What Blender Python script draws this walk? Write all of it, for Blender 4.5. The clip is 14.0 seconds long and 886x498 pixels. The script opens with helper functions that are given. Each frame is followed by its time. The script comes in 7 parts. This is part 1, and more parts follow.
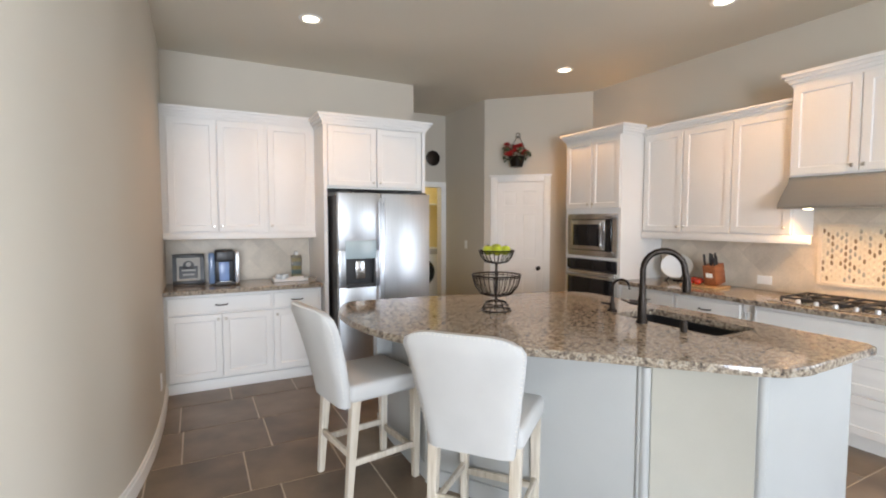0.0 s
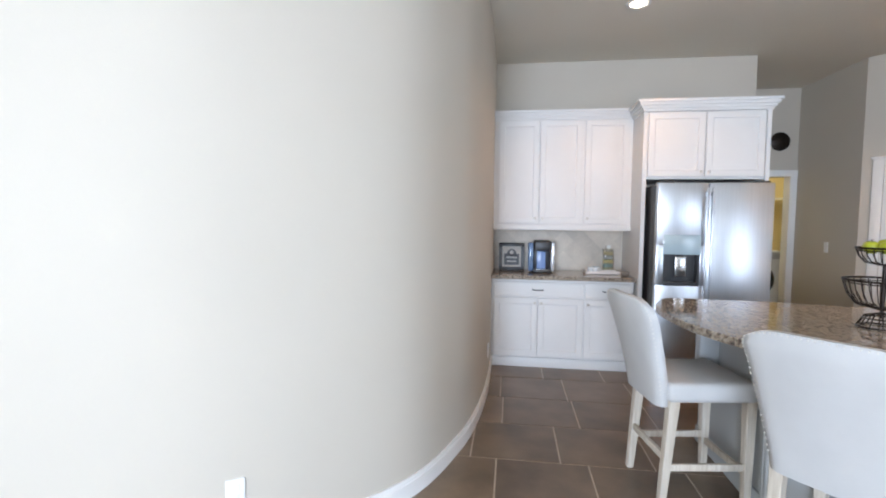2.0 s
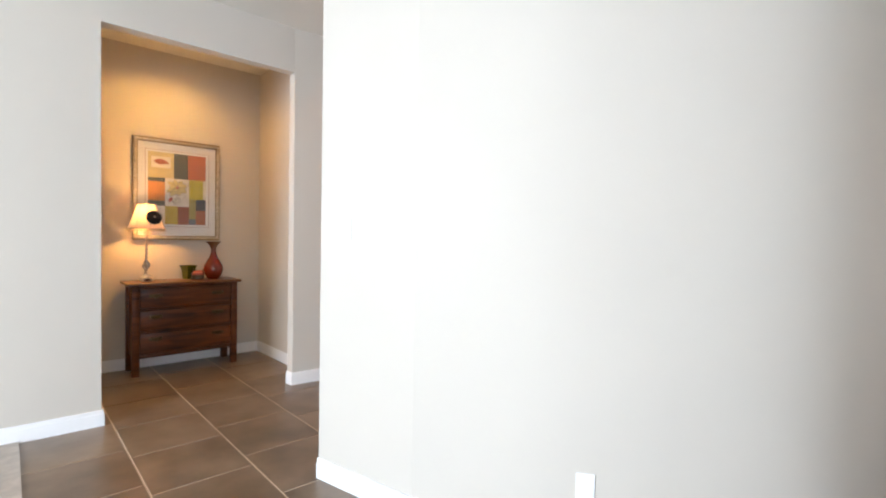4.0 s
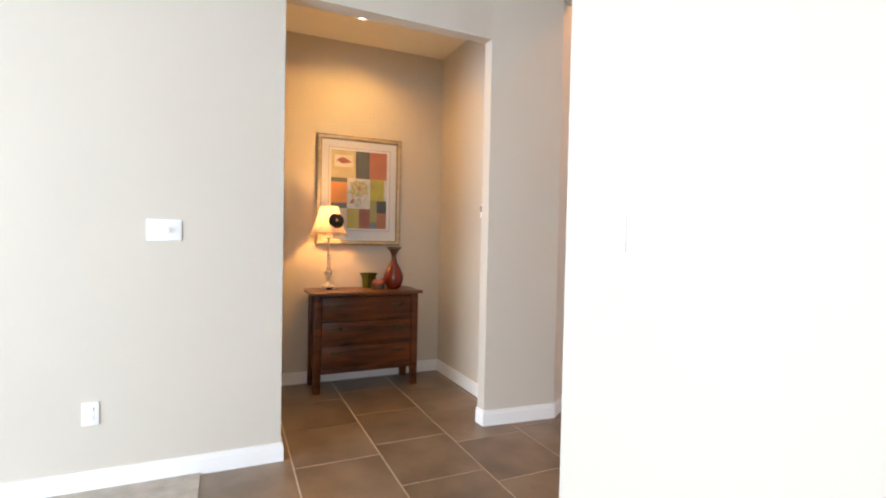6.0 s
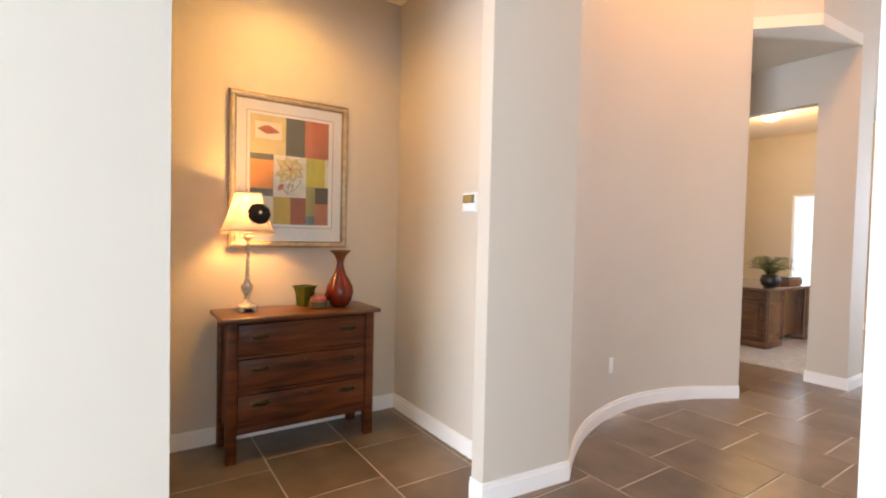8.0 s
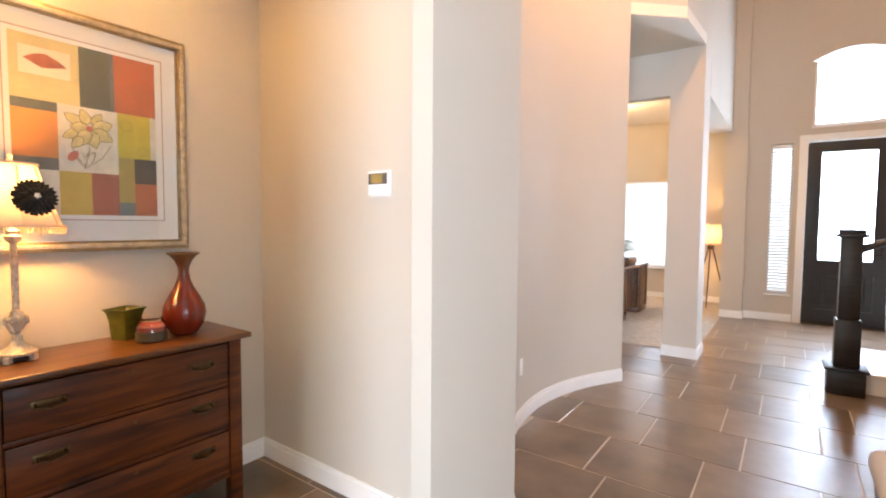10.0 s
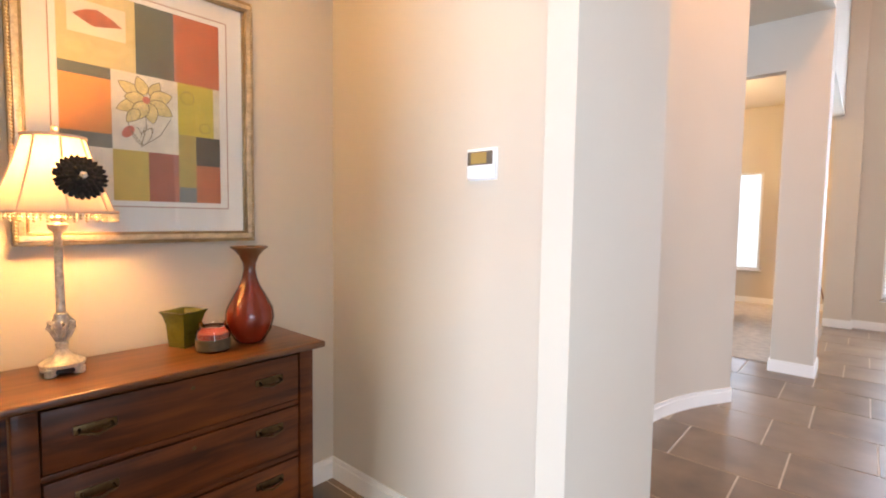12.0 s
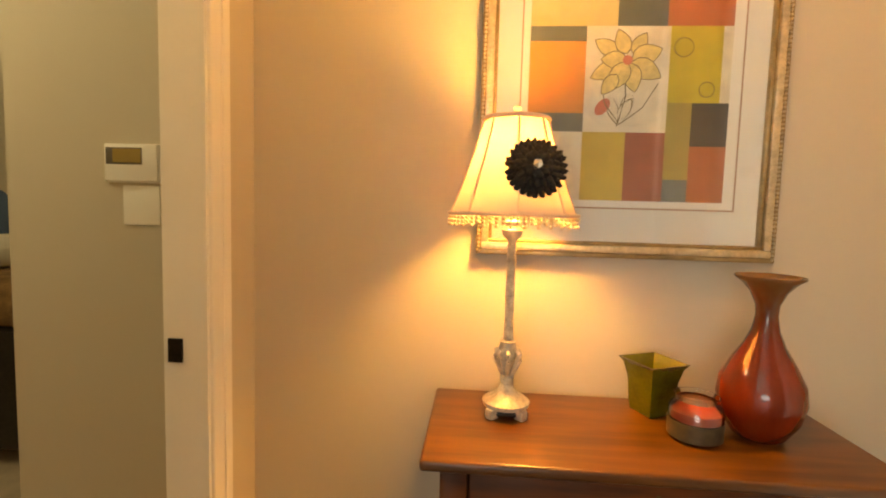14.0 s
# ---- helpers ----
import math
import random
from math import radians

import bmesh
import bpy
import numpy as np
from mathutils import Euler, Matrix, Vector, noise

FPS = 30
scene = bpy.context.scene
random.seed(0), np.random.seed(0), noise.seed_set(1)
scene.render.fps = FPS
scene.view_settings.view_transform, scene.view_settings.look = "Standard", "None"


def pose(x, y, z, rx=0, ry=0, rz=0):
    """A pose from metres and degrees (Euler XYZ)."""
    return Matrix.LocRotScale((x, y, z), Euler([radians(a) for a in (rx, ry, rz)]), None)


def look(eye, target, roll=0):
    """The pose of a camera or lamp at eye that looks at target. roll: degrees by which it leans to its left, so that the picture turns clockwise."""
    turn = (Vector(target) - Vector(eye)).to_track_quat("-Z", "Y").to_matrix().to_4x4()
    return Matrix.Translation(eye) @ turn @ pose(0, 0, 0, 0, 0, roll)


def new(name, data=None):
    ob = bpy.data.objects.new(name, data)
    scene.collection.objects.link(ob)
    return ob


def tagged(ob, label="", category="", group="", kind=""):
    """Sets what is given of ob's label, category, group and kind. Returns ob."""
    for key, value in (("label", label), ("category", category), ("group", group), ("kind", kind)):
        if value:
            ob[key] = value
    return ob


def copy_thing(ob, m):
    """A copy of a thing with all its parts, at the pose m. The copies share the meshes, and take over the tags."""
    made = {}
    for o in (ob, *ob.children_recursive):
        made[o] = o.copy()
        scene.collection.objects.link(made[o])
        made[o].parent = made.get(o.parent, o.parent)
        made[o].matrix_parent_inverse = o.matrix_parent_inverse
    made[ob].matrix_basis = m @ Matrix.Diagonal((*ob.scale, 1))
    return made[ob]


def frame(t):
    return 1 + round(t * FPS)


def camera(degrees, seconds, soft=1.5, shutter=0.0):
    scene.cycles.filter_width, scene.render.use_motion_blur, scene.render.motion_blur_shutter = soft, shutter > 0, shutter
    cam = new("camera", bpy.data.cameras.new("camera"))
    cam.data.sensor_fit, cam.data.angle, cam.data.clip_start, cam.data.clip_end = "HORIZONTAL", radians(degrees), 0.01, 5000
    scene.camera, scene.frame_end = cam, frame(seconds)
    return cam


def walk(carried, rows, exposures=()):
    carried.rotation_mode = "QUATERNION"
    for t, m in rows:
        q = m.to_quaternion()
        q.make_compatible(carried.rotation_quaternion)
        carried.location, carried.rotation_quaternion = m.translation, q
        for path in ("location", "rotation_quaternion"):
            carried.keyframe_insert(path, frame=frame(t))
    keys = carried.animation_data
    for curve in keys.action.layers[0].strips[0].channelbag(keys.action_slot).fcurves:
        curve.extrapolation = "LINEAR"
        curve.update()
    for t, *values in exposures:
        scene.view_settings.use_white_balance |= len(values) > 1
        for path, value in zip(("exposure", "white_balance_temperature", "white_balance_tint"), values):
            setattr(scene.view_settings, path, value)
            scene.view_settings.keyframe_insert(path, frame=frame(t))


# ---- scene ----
cam = camera(85.9, 14.0, soft=2.0)
PATH = [
    (0, (1.061, 0.78, 1.531), (1.983, 2.551, 1.41), 0.0),
    (0.5, (1.054, 0.81, 1.542), (1.756, 2.678, 1.406), -0.2),
    (1, (1.049, 0.804, 1.542), (1.458, 2.756, 1.398), -0.3),
    (1.5, (1.035, 0.783, 1.501), (1.105, 2.778, 1.365), -0.2),
    (2, (0.982, 0.764, 1.444), (0.701, 2.741, 1.323), 0.6),
    (2.5, (0.994, 0.678, 1.422), (0.348, 2.567, 1.313), 0.6),
    (3, (1.014, 0.697, 1.411), (0.019, 2.428, 1.307), 0.7),
    (3.5, (0.989, 0.747, 1.378), (-0.282, 2.289, 1.296), 0.8),
    (4, (0.905, 0.762, 1.342), (-0.569, 2.112, 1.291), 1.0),
    (4.2, (0.853, 0.771, 1.337), (-0.676, 2.059, 1.295), 1.3),
    (6.3, (-0.286, 0.982, 1.35), (-2.119, 1.78, 1.301), 1.1),
    (6.5, (-0.392, 0.997, 1.346), (-2.223, 1.8, 1.3), 1.1),
    (7, (-0.686, 1.045, 1.34), (-2.493, 1.902, 1.297), 1.5),
    (7.5, (-0.964, 1.149, 1.334), (-2.734, 2.08, 1.296), 1.2),
    (8, (-1.234, 1.107, 1.374), (-2.895, 2.219, 1.314), 1.3),
    (8.5, (-1.511, 1.081, 1.399), (-3.017, 2.395, 1.317), 1.1),
    (9, (-1.74, 1.16, 1.398), (-3.106, 2.618, 1.31), 0.8),
    (9.2, (-1.808, 1.199, 1.397), (-3.125, 2.702, 1.308), 0.6),
    (11.3, (-2.336, 1.3, 1.386), (-3.443, 2.961, 1.257), 0.9),
    (11.5, (-2.372, 1.324, 1.381), (-3.519, 2.958, 1.255), 1.0),
    (12, (-2.501, 1.435, 1.37), (-3.826, 2.928, 1.243), 0.8),
    (12.5, (-2.639, 1.55, 1.368), (-4.202, 2.791, 1.248), 1.1),
    (13, (-2.851, 1.6, 1.369), (-4.615, 2.535, 1.243), 1.4),
    (13.5, (-3.01, 1.608, 1.385), (-4.94, 2.109, 1.228), 2.4),
    (14, (-3.187, 1.66, 1.377), (-5.176, 1.516, 1.22), 1.6),
]
walk(cam, [(t, look(eye, target, roll)) for t, eye, target, roll in PATH], exposures=[(0, -0.35, 7000, 10), (2, -0.35, 6250, 10), (4.2, -0.28, 6400, 10), (6.3, -0.22, 6600, 10), (9.2, 0.12, 6450, 10), (11.3, 0.18, 6150, 10), (12.6, 0.18, 6250, 10), (13.4, 0.13, 7600, 9), (14, 0.14, 9600, 8)])

# ---- light ----
world = bpy.data.worlds.new("sky")
scene.world = world
world.use_nodes = True
wn = world.node_tree
wbg = wn.nodes["Background"]
wsky = wn.nodes.new("ShaderNodeTexSky")
wsky.sky_type = "NISHITA"
wsky.sun_disc = False
wsky.sun_elevation, wsky.sun_rotation = radians(40), radians(200)
wn.links.new(wsky.outputs[0], wbg.inputs[0])
wbg.inputs[1].default_value = 0.12
sun = new("sun", bpy.data.lights.new("sun", "SUN"))
sun.data.energy, sun.data.angle, sun.data.color = 1.0, radians(10), (1.0, 0.95, 0.88)
sun.matrix_world = look((2, 12, 20), (0, 0, 0))
scene.view_settings.exposure = 0.0


def area(name, eye, target, w, h, power, colour):
    """A rectangular lamp that stands in a window's opening."""
    l = bpy.data.lights.new(name, "AREA")
    l.shape, l.size, l.size_y, l.energy, l.color = "RECTANGLE", w, h, power, colour
    ob = new(name, l)
    ob.matrix_world = look(eye, target)
    return ob


def bulb(name, place, power, colour, radius=0.04):
    l = bpy.data.lights.new(name, "POINT")
    l.energy, l.color, l.shadow_soft_size = power, colour, radius
    ob = new(name, l)
    ob.location = place
    return ob


def can_lamp(name, place, power, colour, cone=120):
    l = bpy.data.lights.new(name, "SPOT")
    l.energy, l.color, l.spot_size, l.spot_blend, l.shadow_soft_size = power, colour, radians(cone), 0.8, 0.05
    ob = new(name, l)
    ob.location = place
    return ob


DAY, AMBER = (0.69, 0.81, 1.0), (1.0, 0.51, 0.14)
area("daylight_living", (-0.1, -4.5, 1.45), (-0.1, 4, 0.9), 2.3, 2.2, 770, DAY)
area("daylight_nook", (5.30, -0.75, 1.5), (0, -0.2, 0.3), 3.2, 1.8, 150, DAY)
area("daylight_sidelight", (-2.17, 9.84, 1.5), (-2.17, 0, 1.5), 0.26, 2.1, 1.5, DAY)
area("daylight_door", (-1.43, 9.84, 1.66), (-1.43, 0, 1.6), 0.6, 1.5, 150, DAY)
area("daylight_transom", (-1.43, 9.9, 3.27), (-1.43, 0, 2.6), 0.84, 0.95, 32, DAY)
area("daylight_office", (-4.33, 11.02, 1.4), (-4.33, 0, 1.4), 1.0, 1.6, 16, DAY)
CANS = [(1.93, 4.74), (4.62, 4.80), (4.55, 3.02)]
for cx, cy in CANS:
    can_lamp("can_lamp", (cx, cy, 3.12), 64 if cx > 3 else 60, (1.0, 0.50, 0.18), 138)
can_lamp("alcove_can_lamp", (-3.96, 1.92, 3.12), 94, AMBER, 156)
bulb("table_lamp_bulb", (-4.375, 1.745, 1.525), 33, (1.0, 0.51, 0.15), 0.05)
bulb("floor_lamp_bulb", (-3.13, 10.5, 1.25), 34, (1.0, 0.55, 0.20), 0.05)
bulb("office_ceiling_bulb", (-4.46, 9.07, 3.05), 75, (1.0, 0.60, 0.25), 0.08)
bulb("entry_pendant_bulb", (-2.5, 4.4, 4.3), 125, (1.0, 0.46, 0.15), 0.15)
for hy in (2.66, 2.15):
    can_lamp("hood_lamp", (5.12, hy, 1.60), 26, (1.0, 0.58, 0.26), 160)


# ---- materials ----
def mat(name, base, rough=0.5, metal=0.0, var=0.08, scale=6.0, fine=120.0, bump=0.08, emit=0.0, emit_col=None, alpha=1.0, trans=0.0, coat=0.0, stretch=None, dist=0.002):
    """A surface with colour variation at two scales and fine relief."""
    m = bpy.data.materials.new(name)
    m.use_nodes = True
    n, l = m.node_tree.nodes, m.node_tree.links
    b = n["Principled BSDF"]
    b.inputs["Roughness"].default_value, b.inputs["Metallic"].default_value = rough, metal
    b.inputs["Coat Weight"].default_value = coat
    b.inputs["Transmission Weight"].default_value = trans
    tc = n.new("ShaderNodeTexCoord")
    mp = n.new("ShaderNodeMapping")
    l.new(tc.outputs["Object"], mp.inputs[0])
    if stretch:
        mp.inputs["Scale"].default_value = stretch
    big, small = n.new("ShaderNodeTexNoise"), n.new("ShaderNodeTexNoise")
    big.inputs["Scale"].default_value, small.inputs["Scale"].default_value = scale, fine
    big.inputs["Detail"].default_value, small.inputs["Detail"].default_value = 5, 3
    for t in (big, small):
        l.new(mp.outputs[0], t.inputs["Vector"])
    add = n.new("ShaderNodeMath")
    add.operation = "MULTIPLY_ADD"
    add.inputs[1].default_value = 0.4
    l.new(small.outputs[0], add.inputs[0])
    l.new(big.outputs[0], add.inputs[2])
    ramp = n.new("ShaderNodeValToRGB")
    ramp.color_ramp.elements[0].position, ramp.color_ramp.elements[1].position = 0.45, 0.95
    lo, hi = [c * (1 - var) for c in base], [min(1, c * (1 + var)) for c in base]
    ramp.color_ramp.elements[0].color, ramp.color_ramp.elements[1].color = (*lo, 1), (*hi, 1)
    l.new(add.outputs[0], ramp.inputs[0])
    l.new(ramp.outputs[0], b.inputs["Base Color"])
    if bump:
        bp = n.new("ShaderNodeBump")
        bp.inputs["Strength"].default_value, bp.inputs["Distance"].default_value = bump, dist
        l.new(small.outputs[0], bp.inputs["Height"])
        l.new(bp.outputs[0], b.inputs["Normal"])
    if emit:
        b.inputs["Emission Color"].default_value = (*(emit_col or base), 1)
        b.inputs["Emission Strength"].default_value = emit
    return m


def wood(name, dark, light, rough=0.35, scale=3.0, stretch=(1, 14, 14), bump=0.12, coat=0.0):
    """Wood with a grain that runs along x of its object."""
    m = bpy.data.materials.new(name)
    m.use_nodes = True
    n, l = m.node_tree.nodes, m.node_tree.links
    b = n["Principled BSDF"]
    b.inputs["Roughness"].default_value, b.inputs["Coat Weight"].default_value = rough, coat
    tc, mp, t1, t2 = n.new("ShaderNodeTexCoord"), n.new("ShaderNodeMapping"), n.new("ShaderNodeTexNoise"), n.new("ShaderNodeTexNoise")
    mp.inputs["Scale"].default_value = stretch
    l.new(tc.outputs["Object"], mp.inputs[0])
    t1.inputs["Scale"].default_value, t1.inputs["Detail"].default_value, t1.inputs["Distortion"].default_value = scale, 8, 0.6
    l.new(mp.outputs[0], t1.inputs["Vector"])
    t2.inputs["Scale"].default_value, t2.inputs["Detail"].default_value = 2.5, 2
    l.new(tc.outputs["Object"], t2.inputs["Vector"])
    mx = n.new("ShaderNodeMath")
    mx.operation = "MULTIPLY_ADD"
    mx.inputs[1].default_value = 0.5
    l.new(t2.outputs[0], mx.inputs[0])
    l.new(t1.outputs[0], mx.inputs[2])
    r = n.new("ShaderNodeValToRGB")
    r.color_ramp.elements[0].position, r.color_ramp.elements[1].position = 0.5, 1.0
    r.color_ramp.elements[0].color, r.color_ramp.elements[1].color = (*dark, 1), (*light, 1)
    l.new(mx.outputs[0], r.inputs[0])
    l.new(r.outputs[0], b.inputs["Base Color"])
    bp = n.new("ShaderNodeBump")
    bp.inputs["Strength"].default_value, bp.inputs["Distance"].default_value = bump, 0.002
    l.new(t1.outputs[0], bp.inputs["Height"])
    l.new(bp.outputs[0], b.inputs["Normal"])
    return m


def granite_material():
    m = bpy.data.materials.new("granite")
    m.use_nodes = True
    n, l = m.node_tree.nodes, m.node_tree.links
    b = n["Principled BSDF"]
    b.inputs["Roughness"].default_value = 0.08
    tc = n.new("ShaderNodeTexCoord")
    v, t, t2 = n.new("ShaderNodeTexVoronoi"), n.new("ShaderNodeTexNoise"), n.new("ShaderNodeTexNoise")
    v.inputs["Scale"].default_value, t.inputs["Scale"].default_value, t2.inputs["Scale"].default_value = 60, 44, 130
    t.inputs["Detail"].default_value, t2.inputs["Detail"].default_value = 6, 4
    for x in (v, t, t2):
        l.new(tc.outputs["Object"], x.inputs["Vector"])
    r1 = n.new("ShaderNodeValToRGB")
    for pos, col in ((0.30, (0.05, 0.043, 0.04)), (0.40, (0.19, 0.15, 0.118)), (0.49, (0.33, 0.265, 0.20)), (0.60, (0.47, 0.41, 0.33)), (0.70, (0.25, 0.23, 0.21))):
        e = r1.color_ramp.elements.new(pos)
        e.color = (*col, 1)
    r1.color_ramp.elements.remove(r1.color_ramp.elements[0])
    l.new(t.outputs[0], r1.inputs[0])
    r2 = n.new("ShaderNodeValToRGB")
    r2.color_ramp.elements[0].color, r2.color_ramp.elements[1].color = (0.14, 0.135, 0.135, 1), (1, 1, 1, 1)
    r2.color_ramp.elements[0].position, r2.color_ramp.elements[1].position = 0.40, 0.50
    l.new(t2.outputs[0], r2.inputs[0])
    mx = n.new("ShaderNodeMix")
    mx.data_type, mx.blend_type = "RGBA", "MULTIPLY"
    mx.inputs["Factor"].default_value = 0.55
    l.new(r1.outputs[0], mx.inputs[6])
    l.new(r2.outputs[0], mx.inputs[7])
    l.new(mx.outputs[2], b.inputs["Base Color"])
    return m


def tile_material():
    """Brown slate-look porcelain: cloudy mottling, fine grain, each tile of its own tone."""
    m = bpy.data.materials.new("floor_tile")
    m.use_nodes = True
    n, l = m.node_tree.nodes, m.node_tree.links
    b = n["Principled BSDF"]
    tc, oi, sep, off = n.new("ShaderNodeTexCoord"), n.new("ShaderNodeObjectInfo"), n.new("ShaderNodeCombineXYZ"), n.new("ShaderNodeVectorMath")
    for k, f in enumerate((31.0, 17.0, 23.0)):
        mul = n.new("ShaderNodeMath")
        mul.operation = "MULTIPLY"
        mul.inputs[1].default_value = f
        l.new(oi.outputs["Random"], mul.inputs[0])
        l.new(mul.outputs[0], sep.inputs[k])
    off.operation = "ADD"
    l.new(sep.outputs[0], off.inputs[0])
    l.new(tc.outputs["Object"], off.inputs[1])
    cloud, fine = n.new("ShaderNodeTexNoise"), n.new("ShaderNodeTexNoise")
    for t, sc, de in ((cloud, 3.2, 5), (fine, 120, 2)):
        t.inputs["Scale"].default_value, t.inputs["Detail"].default_value = sc, de
        l.new(off.outputs[0], t.inputs["Vector"])
    total = cloud.outputs[0]
    for src, f in ((fine.outputs[0], 0.10), (oi.outputs["Random"], 0.18)):
        add = n.new("ShaderNodeMath")
        add.operation = "MULTIPLY_ADD"
        add.inputs[1].default_value = f
        l.new(src, add.inputs[0])
        l.new(total, add.inputs[2])
        total = add.outputs[0]
    half = n.new("ShaderNodeMath")
    half.operation = "MULTIPLY"
    half.inputs[1].default_value = 0.5
    l.new(total, half.inputs[0])
    total = half.outputs[0]
    r = n.new("ShaderNodeValToRGB")
    r.color_ramp.elements[0].position, r.color_ramp.elements[1].position = 0.20, 0.48
    r.color_ramp.elements[0].color, r.color_ramp.elements[1].color = (0.098, 0.065, 0.041, 1), (0.250, 0.180, 0.119, 1)
    l.new(total, r.inputs[0])
    l.new(r.outputs[0], b.inputs["Base Color"])
    b.inputs["Roughness"].default_value = 0.3
    return m


WALL = mat("wall_paint", (0.57, 0.52, 0.44), 0.75, var=0.02, scale=1.5, fine=180, bump=0.12)
CEIL = mat("ceiling_paint", (0.71, 0.665, 0.575), 0.85, var=0.02, scale=1.5, fine=90, bump=0.25)
TRIM = mat("trim_paint", (0.84, 0.83, 0.80), 0.35, var=0.02, bump=0.03)
CAB = mat("cabinet_paint", (0.77, 0.755, 0.73), 0.48, var=0.025, scale=3, bump=0.03)
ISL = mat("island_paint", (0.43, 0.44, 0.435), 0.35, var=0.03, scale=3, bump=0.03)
GROUT = mat("grout", (0.52, 0.44, 0.35), 0.9, var=0.15, scale=8, bump=0.3)
TILE = tile_material()
GRANITE = granite_material()
CARPET = mat("carpet", (0.46, 0.41, 0.35), 0.95, var=0.18, scale=12, fine=260, bump=0.9, dist=0.008)
STEEL = mat("brushed_steel", (0.60, 0.62, 0.65), 0.34, 1.0, var=0.06, scale=2, fine=60, bump=0.06, stretch=(90, 90, 1))
STEEL_H = mat("brushed_steel_cross", (0.62, 0.61, 0.60), 0.24, 1.0, var=0.05, scale=2, fine=60, bump=0.05, stretch=(1, 1, 60))
BLACKGLASS = mat("black_glass", (0.012, 0.012, 0.014), 0.06, var=0.1, bump=0)
DARKPLASTIC = mat("dark_plastic", (0.03, 0.03, 0.032), 0.4, var=0.1, bump=0.03)
WHITEPLASTIC = mat("white_plastic", (0.86, 0.86, 0.85), 0.3, var=0.01, bump=0.02)
BRONZE = mat("dark_bronze", (0.035, 0.028, 0.024), 0.38, 0.9, var=0.2, scale=30, bump=0.05)
NICKEL = mat("satin_nickel", (0.62, 0.58, 0.52), 0.28, 1.0, var=0.05, bump=0)
BRASS = mat("aged_brass", (0.11, 0.07, 0.032), 0.4, 1.0, var=0.25, scale=40, bump=0.08)
FABRIC = mat("linen_fabric", (0.56, 0.555, 0.545), 0.9, var=0.05, scale=5, fine=420, bump=0.45)
STOOLWOOD = wood("washed_wood", (0.50, 0.43, 0.34), (0.72, 0.66, 0.57), 0.5, 4, (14, 14, 1))
DRESSER = wood("cherry_wood", (0.030, 0.0075, 0.0015), (0.155, 0.040, 0.0065), 0.48, 2.6, (12, 1.2, 12), coat=0.06)
DRESSTOP = wood("cherry_wood_top", (0.045, 0.015, 0.004), (0.150, 0.056, 0.013), 0.34, 2.6, (12, 1.2, 12), coat=0.1)
BLACKWOOD = wood("black_stained_wood", (0.006, 0.005, 0.005), (0.022, 0.018, 0.016), 0.3)
DESKWOOD = wood("desk_wood", (0.045, 0.018, 0.007), (0.19, 0.085, 0.033), 0.3)
DRESSER.node_tree.nodes["Principled BSDF"].inputs["Specular IOR Level"].default_value = 0.25
GLASS = mat("clear_glass", (0.95, 0.97, 0.97), 0.02, trans=1.0, var=0.0, bump=0)


# ---- building blocks ----
def box(bm, x0, x1, y0, y1, z0, z1, bevel=0.0, seg=2):
    """Adds a box, with rounded edges if asked."""
    m = Matrix.Translation(((x0 + x1) / 2, (y0 + y1) / 2, (z0 + z1) / 2)) @ Matrix.Diagonal((abs(x1 - x0), abs(y1 - y0), abs(z1 - z0), 1))
    made = bmesh.ops.create_cube(bm, size=1, matrix=m)["verts"]
    if bevel:
        edges = list({e for v in made for e in v.link_edges})
        bmesh.ops.bevel(bm, geom=edges, offset=bevel, segments=seg, profile=0.5, affect="EDGES")
    return bm


def B(*a, **k):
    return box(bmesh.new(), *a, **k)


def rod(bm, p, q, r0, r1=None, seg=12):
    """Adds a round bar from p to q."""
    p, q = Vector(p), Vector(q)
    m = Matrix.Translation((p + q) / 2) @ (q - p).to_track_quat("Z", "Y").to_matrix().to_4x4()
    bmesh.ops.create_cone(bm, cap_ends=True, segments=seg, radius1=r0, radius2=r0 if r1 is None else r1, depth=(q - p).length, matrix=m)
    return bm


def lathe(bm, profile, centre=(0, 0, 0), seg=28):
    """Adds a turned body from (radius, height) pairs."""
    rings = []
    for r, z in profile:
        rings.append([bm.verts.new((centre[0] + r * math.cos(2 * math.pi * i / seg), centre[1] + r * math.sin(2 * math.pi * i / seg), centre[2] + z)) for i in range(seg)])
    for a, b in zip(rings, rings[1:]):
        for i in range(seg):
            bm.faces.new((a[i], a[(i + 1) % seg], b[(i + 1) % seg], b[i]))
    for ring, flip in ((rings[0], True), (rings[-1], False)):
        bm.faces.new(ring[::-1] if flip else ring)
    return bm


def tube(bm, pts, r, seg=8, closed=False):
    """Adds a bent round bar along points."""
    pts = [Vector(p) for p in pts]
    n = len(pts)
    rings = []
    for i, p in enumerate(pts):
        a = pts[(i - 1) % n] if closed or i else p
        b = pts[(i + 1) % n] if closed or i < n - 1 else p
        t = (b - a).normalized()
        u = t.cross(Vector((0, 0, 1)))
        u = u.normalized() if u.length > 0.05 else t.cross(Vector((0, 1, 0))).normalized()
        w = t.cross(u)
        rings.append([bm.verts.new(p + r * (math.cos(2 * math.pi * k / seg) * u + math.sin(2 * math.pi * k / seg) * w)) for k in range(seg)])
    for i in range(n if closed else n - 1):
        a, b = rings[i], rings[(i + 1) % n]
        for k in range(seg):
            bm.faces.new((a[k], a[(k + 1) % seg], b[(k + 1) % seg], b[k]))
    if not closed:
        bm.faces.new(rings[0][::-1])
        bm.faces.new(rings[-1])
    return bm


